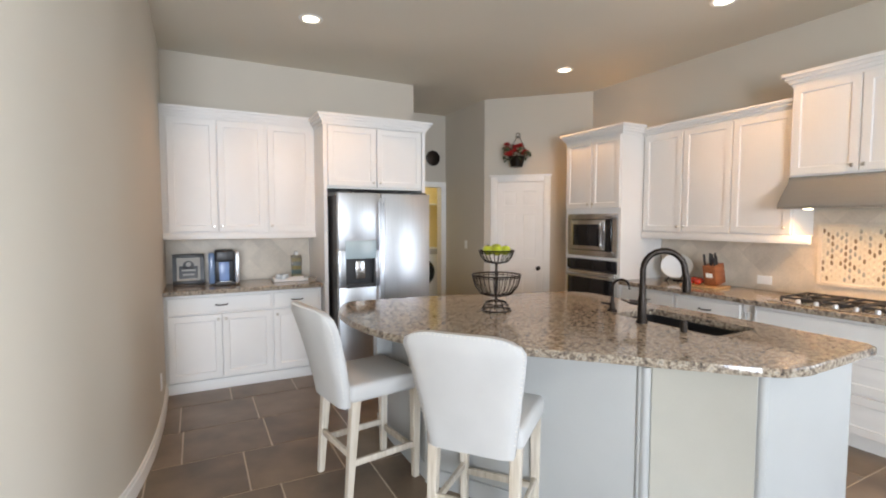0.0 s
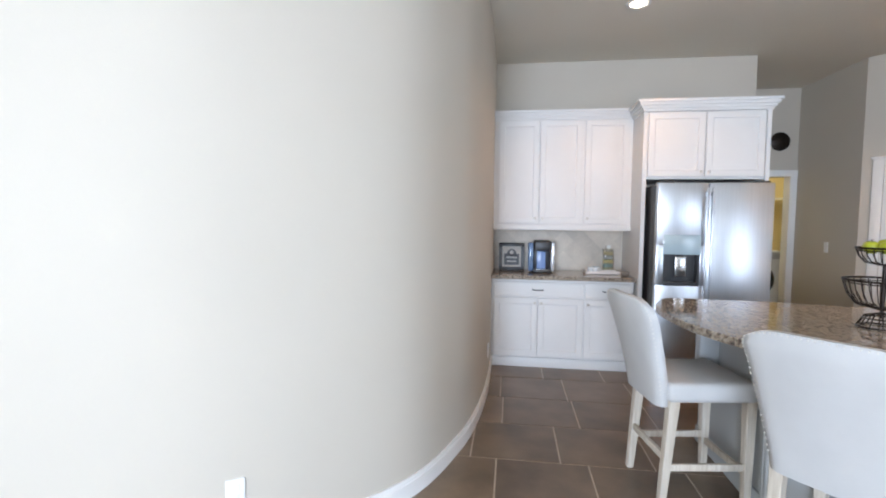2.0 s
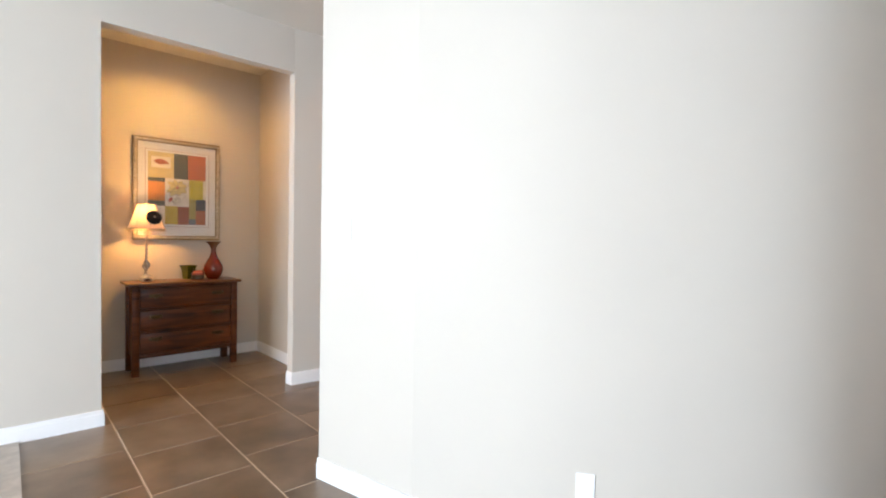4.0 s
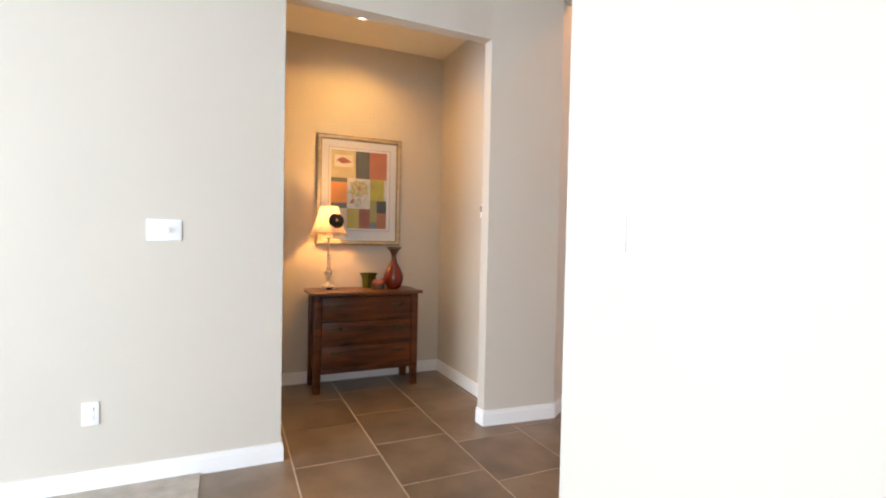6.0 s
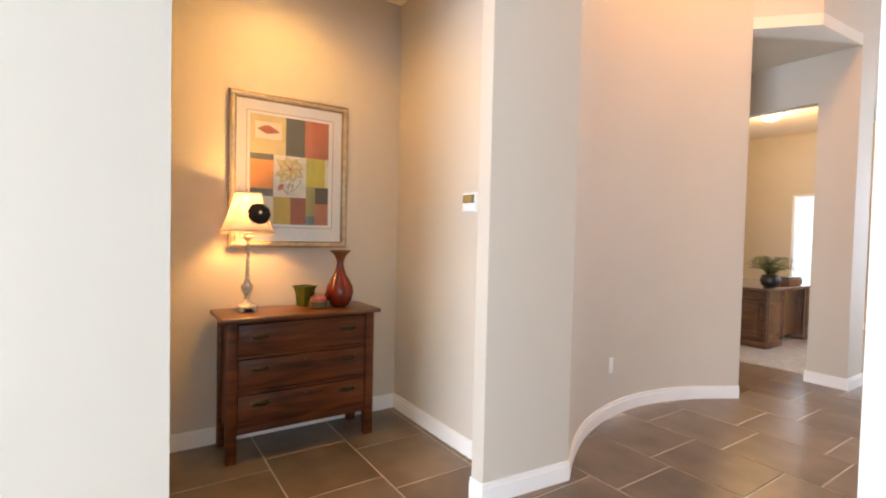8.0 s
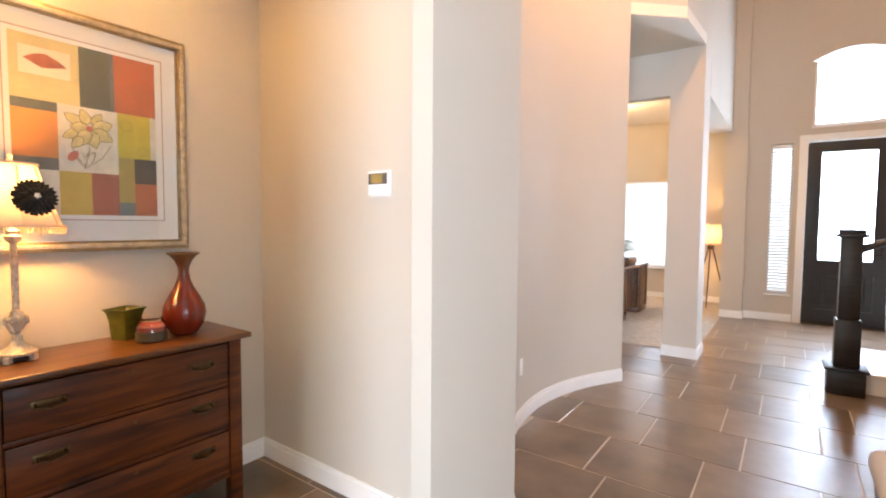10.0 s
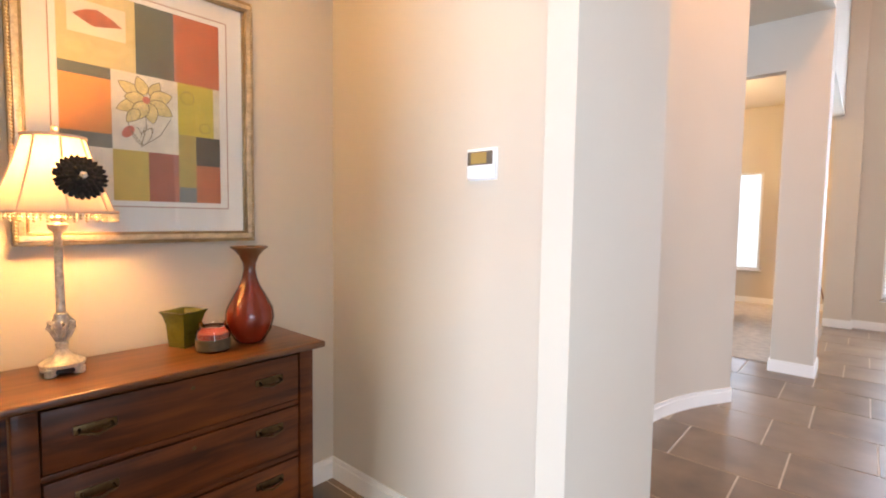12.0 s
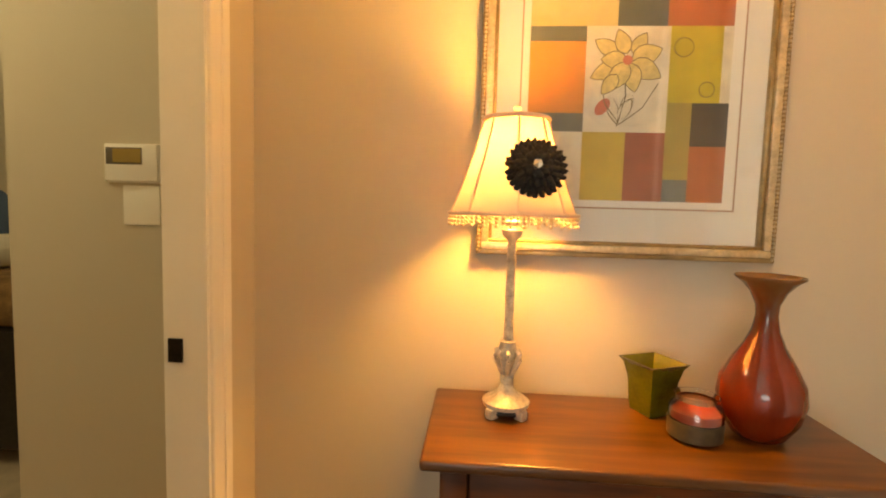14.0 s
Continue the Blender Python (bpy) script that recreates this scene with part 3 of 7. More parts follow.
def refrigerator():
    r = thing("refrigerator", (2.69, 5.5, 0), "side-by-side stainless steel refrigerator with door dispenser", "refrigerator")
    x0, x1, xm, yf = 2.225, 3.15, 2.635, 5.08
    part("body", B(x0 + 0.01, x1 - 0.01, yf + 0.08, 6.0, 0.03, 1.77, 0.008), DARKPLASTIC, r, "dark grey cabinet body")
    part("base_grille", B(x0 + 0.02, x1 - 0.02, yf + 0.06, yf + 0.1, 0.01, 0.09), DARKPLASTIC, r)
    ld = part("door", joined(B(x0, xm - 0.004, yf, yf + 0.075, 0.10, 0.92, 0.01), B(x0, 2.29, yf, yf + 0.075, 0.9, 1.26, 0.004), B(2.58, xm - 0.004, yf, yf + 0.075, 0.9, 1.26, 0.004), B(x0, xm - 0.004, yf, yf + 0.075, 1.24, 1.785, 0.01)), STEEL, r)
    rd = part("door", B(xm + 0.004, x1, yf, yf + 0.075, 0.10, 1.785, 0.012), STEEL, r)
    for d, hx in ((ld, xm - 0.022), (rd, xm + 0.022)):
        part("handle", joined(B(hx - 0.009, hx + 0.009, yf - 0.045, yf - 0.03, 0.30, 1.74, 0.004), B(hx - 0.007, hx + 0.007, yf - 0.032, yf + 0.002, 0.34, 0.37), B(hx - 0.007, hx + 0.007, yf - 0.032, yf + 0.002, 1.67, 1.70)), STEEL, d)
    disp = part("dispenser", joined(B(2.29, 2.58, yf + 0.055, yf + 0.075, 0.92, 1.24), B(2.29, 2.31, yf - 0.004, yf + 0.06, 0.92, 1.24), B(2.56, 2.58, yf - 0.004, yf + 0.06, 0.92, 1.24), B(2.29, 2.58, yf - 0.006, yf + 0.06, 0.90, 0.935, 0.004)), DARKPLASTIC, ld, "dark dispenser recess")
    part("control_panel", B(2.285, 2.585, yf - 0.006, yf + 0.06, 1.17, 1.34, 0.005), mat("dispenser_panel", (0.42, 0.52, 0.56), 0.15, var=0.04, bump=0), ld, "pale blue-grey glass control panel")
    part("paddle", B(2.39, 2.48, yf + 0.02, yf + 0.035, 0.98, 1.15, 0.006), STEEL_H, ld)
    part("hinge_cover", B(x0 + 0.03, x0 + 0.14, yf + 0.02, yf + 0.2, 1.77, 1.80, 0.006), DARKPLASTIC, r)
    part("hinge_cover", B(x1 - 0.14, x1 - 0.03, yf + 0.02, yf + 0.2, 1.77, 1.80, 0.006), DARKPLASTIC, r)


refrigerator()

# laundry doorway, washer, wall bell
structure("door_trim_laundry", joined(B(3.64, 3.72, 7.385, 7.40, 0, 2.12), B(4.47, 4.55, 7.385, 7.40, 0, 2.12), B(3.64, 4.55, 7.38, 7.40, 2.04, 2.12), B(4.47, 4.50, 7.40, 7.53, 0, 2.04), B(3.72, 3.75, 7.40, 7.53, 0, 2.04)), TRIM, "white painted casing of the laundry doorway")
bell = thing("wall_medallion", (4.33, 7.39, 2.48), "round dark metal medallion on the wall above the doorway", "wall decor")
part("disc", placed(lathe(bmesh.new(), [(0.0, 0), (0.10, 0), (0.115, 0.008), (0.10, 0.018), (0.06, 0.022), (0.02, 0.03)]), Matrix.Translation((4.33, 7.40, 2.48)) @ Matrix.Rotation(radians(90), 4, "X")), BRONZE, bell)
part("rim", placed(tube(bmesh.new(), [(0.11 * math.cos(a), 0.11 * math.sin(a), 0.012) for a in np.linspace(0, 2 * math.pi, 29)[:-1]], 0.008, 6, True), Matrix.Translation((4.33, 7.40, 2.48)) @ Matrix.Rotation(radians(90), 4, "X")), BRONZE, bell)
wash = thing("washing_machine", (4.55, 8.6, 0), "white front-loading washing machine with dark round door", "washer")
part("body", B(4.22, 4.88, 8.3, 8.95, 0, 1.05, 0.02), WHITEPLASTIC, wash)
wd = part("door", placed(lathe(bmesh.new(), [(0.0, 0), (0.24, 0), (0.25, 0.02), (0.22, 0.05), (0.2, 0.05), (0.15, 0.03), (0.0, 0.02)]), Matrix.Translation((4.55, 8.3, 0.62)) @ Matrix.Rotation(radians(90), 4, "X")), BLACKGLASS, wash, "dark glass round door")
part("control_panel", B(4.24, 4.86, 8.285, 8.3, 0.93, 1.03, 0.004), mat("washer_panel", (0.5, 0.5, 0.52), 0.3), wash)
shelf = thing("wall_shelf", (4.5, 9.1, 1.8), "white wall shelf with dark brackets in the laundry", "shelf")
part("board", B(3.9, 5.2, 8.9, 9.2, 1.82, 1.85, 0.004), TRIM, shelf)
for x in (4.2, 4.9):
    part("bracket", joined(B(x - 0.012, x + 0.012, 8.95, 9.2, 1.80, 1.82), B(x - 0.012, x + 0.012, 9.18, 9.2, 1.62, 1.8)), BRONZE, shelf)

# pantry door on the diagonal wall
PD = Matrix.Translation((4.55, 6.27, 0)) @ Matrix.Rotation(radians(-45), 4, "Z")


def pantry_door():
    d = thing("door_pantry", (4.85, 5.97, 0), "closed white six-panel pantry door with dark knob", "door")
    d["kind"] = "structure"
    x0, x1 = 0.18, 0.79
    w = x1 - x0
    part("frame", placed(joined(B(x0 - 0.09, x0 - 0.004, -0.022, 0, 0, 2.12, 0.004), B(x1 + 0.004, x1 + 0.09, -0.022, 0, 0, 2.12, 0.004), B(x0 - 0.004, x1 + 0.004, -0.022, 0, 2.035, 2.12, 0.004), B(x0 - 0.105, x1 + 0.105, -0.028, 0, 2.105, 2.13, 0.003)), PD), TRIM, d)
    cols, rows = [(x0 + 0.09, x0 + w / 2 - 0.04), (x0 + w / 2 + 0.04, x1 - 0.09)], [(0.22, 0.86), (1.02, 1.62), (1.72, 1.92)]
    lf = part("leaf", placed(joined(B(x0, x0 + 0.09, -0.012, 0.0, 0.01, 2.03), B(x1 - 0.09, x1, -0.012, 0, 0.01, 2.03), B(x0 + w / 2 - 0.04, x0 + w / 2 + 0.04, -0.012, 0, 0.01, 2.03), *[B(a, b, -0.012, 0, za, zb) for a, b in cols for za, zb in ((0.01, 0.22), (0.86, 1.02), (1.62, 1.72), (1.92, 2.03))]), PD), TRIM, d)
    for a, b in cols:
        for za, zb in rows:
            part("panel", placed(rings_panel(b - a, zb - za, [(0.01, 0.006), (0.03, 0.001)], 0.008), PD @ Matrix.Translation((a, -0.009, za))), TRIM, lf, smooth=20)
    part("door_knob", placed(lathe(bmesh.new(), [(0.028, 0), (0.028, 0.006), (0.010, 0.012), (0.010, 0.035), (0.026, 0.042), (0.028, 0.055), (0.018, 0.066)], seg=18), PD @ Matrix.Translation((x1 - 0.055, -0.012, 0.90)) @ Matrix.Rotation(radians(90), 4, "X")), BRONZE, lf, "dark bronze door knob")


pantry_door()


def flower_basket():
    r = random.Random(4)
    b = thing("wall_basket", (4.87, 5.94, 2.22), "dark metal wall basket of red roses over the pantry door", "flower basket")
    m = PD @ Matrix.Translation((0.455, -0.02, 2.22))
    part("basket", placed(joined(lathe(bmesh.new(), [(0.075, 0.0), (0.085, 0.03), (0.105, 0.12), (0.115, 0.13), (0.10, 0.125), (0.0, 0.12)], (0, -0.11, 0), 18)), m), BRONZE, b, "dark woven metal basket")
    part("hanger", placed(joined(tube(bmesh.new(), [(-0.09, -0.02, 0.12), (-0.07, -0.015, 0.30), (0, -0.012, 0.42), (0.07, -0.015, 0.30), (0.09, -0.02, 0.12)], 0.005), tube(bmesh.new(), [(0.03 * math.cos(a), -0.012, 0.42 + 0.03 * math.sin(a)) for a in np.linspace(0, 6.283, 13)[:-1]], 0.004, 6, True)), m), BRONZE, b)
    red, green = mat("rose_red", (0.34, 0.012, 0.012), 0.6, var=0.35, scale=40), mat("rose_leaf", (0.05, 0.07, 0.03), 0.6, var=0.3, scale=30)
    for i in range(11):
        a = r.uniform(0, 6.28)
        x, y, z = r.uniform(-0.15, 0.15), r.uniform(-0.2, -0.06), r.uniform(0.13, 0.28)
        bm = bmesh.new()
        for k in range(9):
            q = 2.4 * k
            rr = 0.012 + 0.0035 * k
            mm = Matrix.Translation((x + rr * math.cos(q), y + rr * math.sin(q), z + 0.03 - 0.0035 * k)) @ Matrix.Rotation(q, 4, "Z") @ Matrix.Rotation(radians(25 + 5 * k), 4, "Y") @ Matrix.Diagonal((0.35, 1, 1, 1))
            bmesh.ops.create_icosphere(bm, subdivisions=1, radius=0.022, matrix=mm)
        part("rose", placed(bm, m), red, b, smooth=80)
    bm = bmesh.new()
    for i in range(70):
        x, y, z = r.uniform(-0.17, 0.17), r.uniform(-0.22, -0.04), r.uniform(0.08, 0.24)
        mm = Matrix.Translation((x, y, z)) @ Euler((r.uniform(-1, 1), r.uniform(-1, 1), r.uniform(0, 6))).to_matrix().to_4x4() @ Matrix.Diagonal((1, 0.5, 0.12, 1))
        bmesh.ops.create_icosphere(bm, subdivisions=1, radius=0.03, matrix=mm)
    part("foliage", placed(bm, m), green, b)


flower_basket()
structure("light_switch_pantry", B(4.544, 4.55, 6.72, 6.79, 1.12, 1.24, 0.002), WHITEPLASTIC, "white light switch plate")


# oven tower on the right wall
def oven_tower():
    t = thing("oven_cabinet", (5.2, 4.63, 0), "tall white painted oven cabinet", "cabinet")
    x0, ya, yb = 4.90, 4.24, 5.04
    for nm, dims in (("lower_body", (x0, 5.52, ya, yb, 0.1, 0.42)), ("side_panel", (x0, 5.52, ya, ya + 0.035, 0.42, 1.60)), ("side_panel", (x0, 5.52, yb - 0.035, yb, 0.42, 1.60)), ("shelf", (x0, 5.52, ya + 0.035, yb - 0.035, 1.105, 1.135)), ("upper_body", (x0, 5.52, ya, yb, 1.60, 2.42)), ("plinth", (x0 + 0.05, 5.52, ya, yb, 0, 0.1))):
        part(nm, B(*dims), CAB, t)
    leaf(t, FACE_X(x0 - 0.02, yb - 0.01, 1.66), 0.385, 0.74, knob=(0.355, 0.045))
    leaf(t, FACE_X(x0 - 0.02, yb - 0.405, 1.66), 0.385, 0.74, knob=(0.03, 0.045))
    leaf(t, FACE_X(x0 - 0.02, yb - 0.01, 0.13), 0.78, 0.25, "drawer", "pull")
    part("crown", crown_bm([(5.52, yb), (x0, yb), (x0, ya), (5.17, ya)][::1], 2.40, 0.1), CAB, t)
    mw = thing("microwave", (5.1, 4.64, 1.135), "built-in stainless steel microwave with black glass door", "microwave")
    m = FACE_X(x0 - 0.012, yb - 0.04, 1.14)
    part("trim_frame", placed(joined(B(0, 0.72, 0, 0.03, 0, 0.06, 0.003), B(0, 0.72, 0, 0.03, 0.40, 0.46, 0.003), B(0, 0.06, 0, 0.03, 0.06, 0.40), B(0.66, 0.72, 0, 0.03, 0.06, 0.40)), m), STEEL_H, mw)
    part("body", placed(B(0.05, 0.67, 0.02, 0.4, 0.05, 0.41), m), DARKPLASTIC, mw)
    dr = part("door", placed(B(0.06, 0.575, -0.012, 0.02, 0.065, 0.395, 0.006), m), STEEL_H, mw)
    part("window", placed(B(0.10, 0.49, -0.016, -0.008, 0.11, 0.345, 0.003), m), BLACKGLASS, dr, "black glass window")
    part("handle", placed(tube(bmesh.new(), [(0.545, -0.012, 0.08), (0.545, -0.04, 0.10), (0.545, -0.04, 0.36), (0.545, -0.012, 0.38)], 0.008), m), STEEL, dr)
    part("control_panel", placed(B(0.585, 0.655, -0.010, 0.02, 0.065, 0.395, 0.004), m), BLACKGLASS, mw, "black glass control panel")
    ov = thing("wall_oven", (5.1, 4.64, 0.43), "built-in black glass wall oven with steel handle", "oven")
    m = FACE_X(x0 - 0.012, yb - 0.04, 0.43)
    part("body", placed(B(0.01, 0.71, 0.02, 0.5, 0.0, 0.66), m), DARKPLASTIC, ov)
    part("control_panel", placed(joined(B(0, 0.72, -0.005, 0.03, 0.56, 0.67, 0.004)), m), BLACKGLASS, ov, "black glass control panel")
    od = part("door", placed(B(0, 0.72, -0.012, 0.03, 0.0, 0.545, 0.006), m), STEEL_H, ov)
    part("window", placed(B(0.03, 0.69, -0.016, -0.008, 0.08, 0.47, 0.003), m), BLACKGLASS, od, "black glass window")
    part("handle", placed(tube(bmesh.new(), [(0.04, -0.012, 0.505), (0.04, -0.055, 0.505), (0.68, -0.055, 0.505), (0.68, -0.012, 0.505)], 0.011), m), STEEL, od)


oven_tower()

# wall units right
wr = thing("wall_cabinet", (5.35, 3.55, 1.36), "white painted wall cabinet with three doors beside the oven", "cabinet")
part("body", B(5.215, KIT_X, 2.825, 4.238, 1.40, 2.40), CAB, wr)
part("light_rail", B(5.195, 5.23, 2.70, 4.238, 1.345, 1.41, 0.005), CAB, wr)
for y, w, k in ((4.215, 0.43, 0.40), (3.775, 0.46, 0.03), (3.305, 0.47, 0.43)):
    leaf(wr, FACE_X(5.193, y, 1.42), w, 0.965, knob=(k, 0.05))
part("crown", crown_bm([(5.215, 4.238), (5.215, 2.825)], 2.38, 0.09), CAB, wr)
wh = thing("wall_cabinet", (5.35, 2.4, 1.87), "tall white painted cabinet above the range hood", "cabinet")
part("body", B(5.15, KIT_X, 1.96, 2.825, 1.86, 2.56), CAB, wh)
leaf(wh, FACE_X(5.128, 2.82, 1.87), 0.425, 0.67, knob=(0.395, 0.045))
leaf(wh, FACE_X(5.128, 2.388, 1.87), 0.425, 0.67, knob=(0.03, 0.045))
part("crown", crown_bm([(5.4, 2.825), (5.15, 2.825), (5.15, 1.96)], 2.54, 0.1), CAB, wh)

hood = thing("range_hood", (5.3, 2.4, 1.62), "stainless steel under-cabinet range hood", "range hood")
bm = bmesh.new()
prof = [(4.99, 1.615), (4.99, 1.65), (5.14, 1.83), (5.14, 1.858), (5.52, 1.858), (5.52, 1.615)]
va, vb = [bm.verts.new((x, 2.83, z)) for x, z in prof], [bm.verts.new((x, 1.96, z)) for x, z in prof]
for i in range(6):
    bm.faces.new((va[i], va[(i + 1) % 6], vb[(i + 1) % 6], vb[i]))
bm.faces.new(va)
bm.faces.new(vb[::-1])
part("canopy", bm, STEEL_H, hood)
HOODLIGHT = mat("hood_light", (1, 0.9, 0.7), 0.4, var=0, bump=0, emit=14, emit_col=(1.0, 0.82, 0.52))
for y in (2.66, 2.15):
    part("light_lens", B(5.06, 5.09, y - 0.025, y + 0.025, 1.608, 1.616, 0.002), HOODLIGHT, hood, "lit hood lamp")

# range wall base units, counter, cooktop
for ya, yb, n in ((3.62, 4.235, 1), (3.02, 3.615, 1)):
    bc = thing("base_cabinet", (5.2, (ya + yb) / 2, 0), "white painted base cabinet with drawers", "cabinet", "base cabinets on the range wall")
    part("body", joined(B(4.93, KIT_X, ya, yb, 0.1, 0.875), B(4.99, KIT_X, ya, yb, 0, 0.1)), CAB, bc)
    for z, h in ((0.70, 0.15), (0.42, 0.26), (0.12, 0.28)):
        leaf(bc, FACE_X(4.908, yb - 0.01, z), yb - ya - 0.02, h, "drawer", "pull", RAISED if h > 0.2 else FLAT)
pil = thing("pilaster", (4.95, 2.96, 0), "fluted white painted pilaster", "pilaster")
part("shaft", joined(B(4.92, 5.3, 2.915, 3.01, 0.0, 0.875), *[rod(bmesh.new(), (4.918, 2.94 + 0.022 * i, 0.12), (4.918, 2.94 + 0.022 * i, 0.80), 0.008, seg=8) for i in range(3)]), CAB, pil)
rb = thing("base_cabinet", (5.2, 2.4, 0), "wide white painted base cabinet under the cooktop", "cabinet", "base cabinets on the range wall")
part("body", joined(B(4.90, KIT_X, 1.93, 2.91, 0.1, 0.875), B(4.97, KIT_X, 1.93, 2.91, 0, 0.1)), CAB, rb)
for z, h in ((0.66, 0.19), (0.40, 0.24), (0.12, 0.26)):
    leaf(rb, FACE_X(4.878, 2.90, z), 0.96, h, "drawer", None, RAISED if h > 0.2 else FLAT)
rb2 = thing("base_cabinet", (5.2, 1.6, 0), "white painted base cabinet with drawers", "cabinet", "base cabinets on the range wall")
part("body", B(4.93, KIT_X, 1.2, 1.925, 0.0, 0.875), CAB, rb2)
leaf(rb2, FACE_X(4.908, 1.915, 0.70), 0.70, 0.15, "drawer", "pull")
leaf(rb2, FACE_X(4.908, 1.915, 0.12), 0.70, 0.56, knob=(0.66, 0.5))
solid("countertop", prism(bmesh.new(), [(4.88, 4.238), (4.88, 3.03), (4.85, 3.0), (4.85, 1.93), (4.88, 1.9), (4.88, 1.2), (KIT_X, 1.2), (KIT_X, 4.238)], 0.876, 0.915), GRANITE, "speckled grey-brown granite countertop beside the range", "countertop")
ct = thing("cooktop", (5.2, 2.4, 0.915), "stainless gas cooktop with black grates", "cooktop")
part("tray", B(4.93, 5.42, 1.98, 2.84, 0.915, 0.925, 0.003), STEEL_H, ct)
for y in (2.66, 2.41, 2.16):
    g = joined(*[B(4.99, 5.38, y + d - 0.006, y + d + 0.006, 0.945, 0.960) for d in (-0.11, 0, 0.11)], *[B(x - 0.006, x + 0.006, y - 0.116, y + 0.116, 0.943, 0.958) for x in (4.99, 5.18, 5.38)], *[B(x - 0.008, x + 0.008, y + d - 0.008, y + d + 0.008, 0.925, 0.945) for x in (4.99, 5.38) for d in (-0.11, 0.11)])
    part("grate", g, DARKPLASTIC, ct, "black cast-iron grate")
    for x in (5.08, 5.29):
        part("burner", lathe(bmesh.new(), [(0.045, 0), (0.045, 0.01), (0.03, 0.014), (0.0, 0.014)], (x, y, 0.925), 16), DARKPLASTIC, ct)
for i in range(5):
    part("knob", lathe(bmesh.new(), [(0.016, 0), (0.016, 0.02), (0.012, 0.026), (0, 0.026)], (4.955, 2.18 + 0.115 * i, 0.925), 14), STEEL, ct)

# backsplash
TRAV = mat("travertine_tile", (0.66, 0.58, 0.48), 0.45, var=0.14, scale=5, fine=60, bump=0.2)
tn = TRAV.node_tree
tgeo, ttone, tmix = tn.nodes.new("ShaderNodeNewGeometry"), tn.nodes.new("ShaderNodeMapRange"), tn.nodes.new("ShaderNodeMix")
ttone.inputs[3].default_value, ttone.inputs[4].default_value = 0.86, 1.05
tmix.data_type, tmix.blend_type = "RGBA", "MULTIPLY"
tmix.inputs["Factor"].default_value = 1.0
tn.links.new(tgeo.outputs["Random Per Island"], ttone.inputs[0])
tn.links.new(tn.nodes["Color Ramp"].outputs[0], tmix.inputs[6])
tn.links.new(ttone.outputs[0], tmix.inputs[7])
tn.links.new(tmix.outputs[2], tn.nodes["Principled BSDF"].inputs["Base Color"])


def diamond_tiles(u0, u1, v0, v1, size, gap, m, name, parent_label):
    """A field of square tiles laid on their points, cut to a rectangle; u runs along the wall."""
    bm = bmesh.new()
    d = size / math.sqrt(2)
    n = int((u1 - u0 + v1 - v0) / d) + 4
    for i in range(-n, n):
        for j in range(-n, n):
            cu, cv = u0 + (i - j) * d, v0 + (i + j) * d
            if u0 - size < cu < u1 + size and v0 - size < cv < v1 + size:
                box(bm, -size / 2 + gap, size / 2 - gap, -0.0025, 0, -size / 2 + gap, size / 2 - gap)
                vs = [v for v in bm.verts if not v.tag]
                bmesh.ops.transform(bm, matrix=Matrix.Translation((cu, 0, cv)) @ Matrix.Rotation(radians(45), 4, "Y"), verts=vs)
                for v in vs:
                    v.tag = True
    for co, no in (((u0, 0, 0), (-1, 0, 0)), ((u1, 0, 0), (1, 0, 0)), ((0, 0, v0), (0, 0, -1)), ((0, 0, v1), (0, 0, 1))):
        bmesh.ops.bisect_plane(bm, geom=bm.verts[:] + bm.edges[:] + bm.faces[:], plane_co=co, plane_no=no, clear_outer=True)
    return placed(bm, m)


bs = structure("backsplash_range", B(KIT_X - 0.006, KIT_X, 1.2, 4.238, 0.915, 1.60), mat("backsplash_grout", (0.63, 0.56, 0.47), 0.9), "cream grout bed of the range backsplash")
tagged(part("travertine_tiles", diamond_tiles(0, 1.44, 0.918, 1.40, 0.15, 0.002, FACE_X(KIT_X - 0.007, 4.236, 0), "t", ""), TRAV, bs), kind="stuff")
bl = structure("backsplash_bar", B(0.80, 2.165, KIT_Y - 0.006, KIT_Y, 0.915, 1.41), mat("backsplash_grout_bar", (0.63, 0.56, 0.47), 0.9), "cream grout bed of the coffee bar backsplash")
tagged(part("travertine_tiles", diamond_tiles(0.805, 2.16, 0.918, 1.40, 0.15, 0.002, FACE_Y(0, KIT_Y - 0.007, 0), "t", ""), TRAV, bl), kind="stuff")


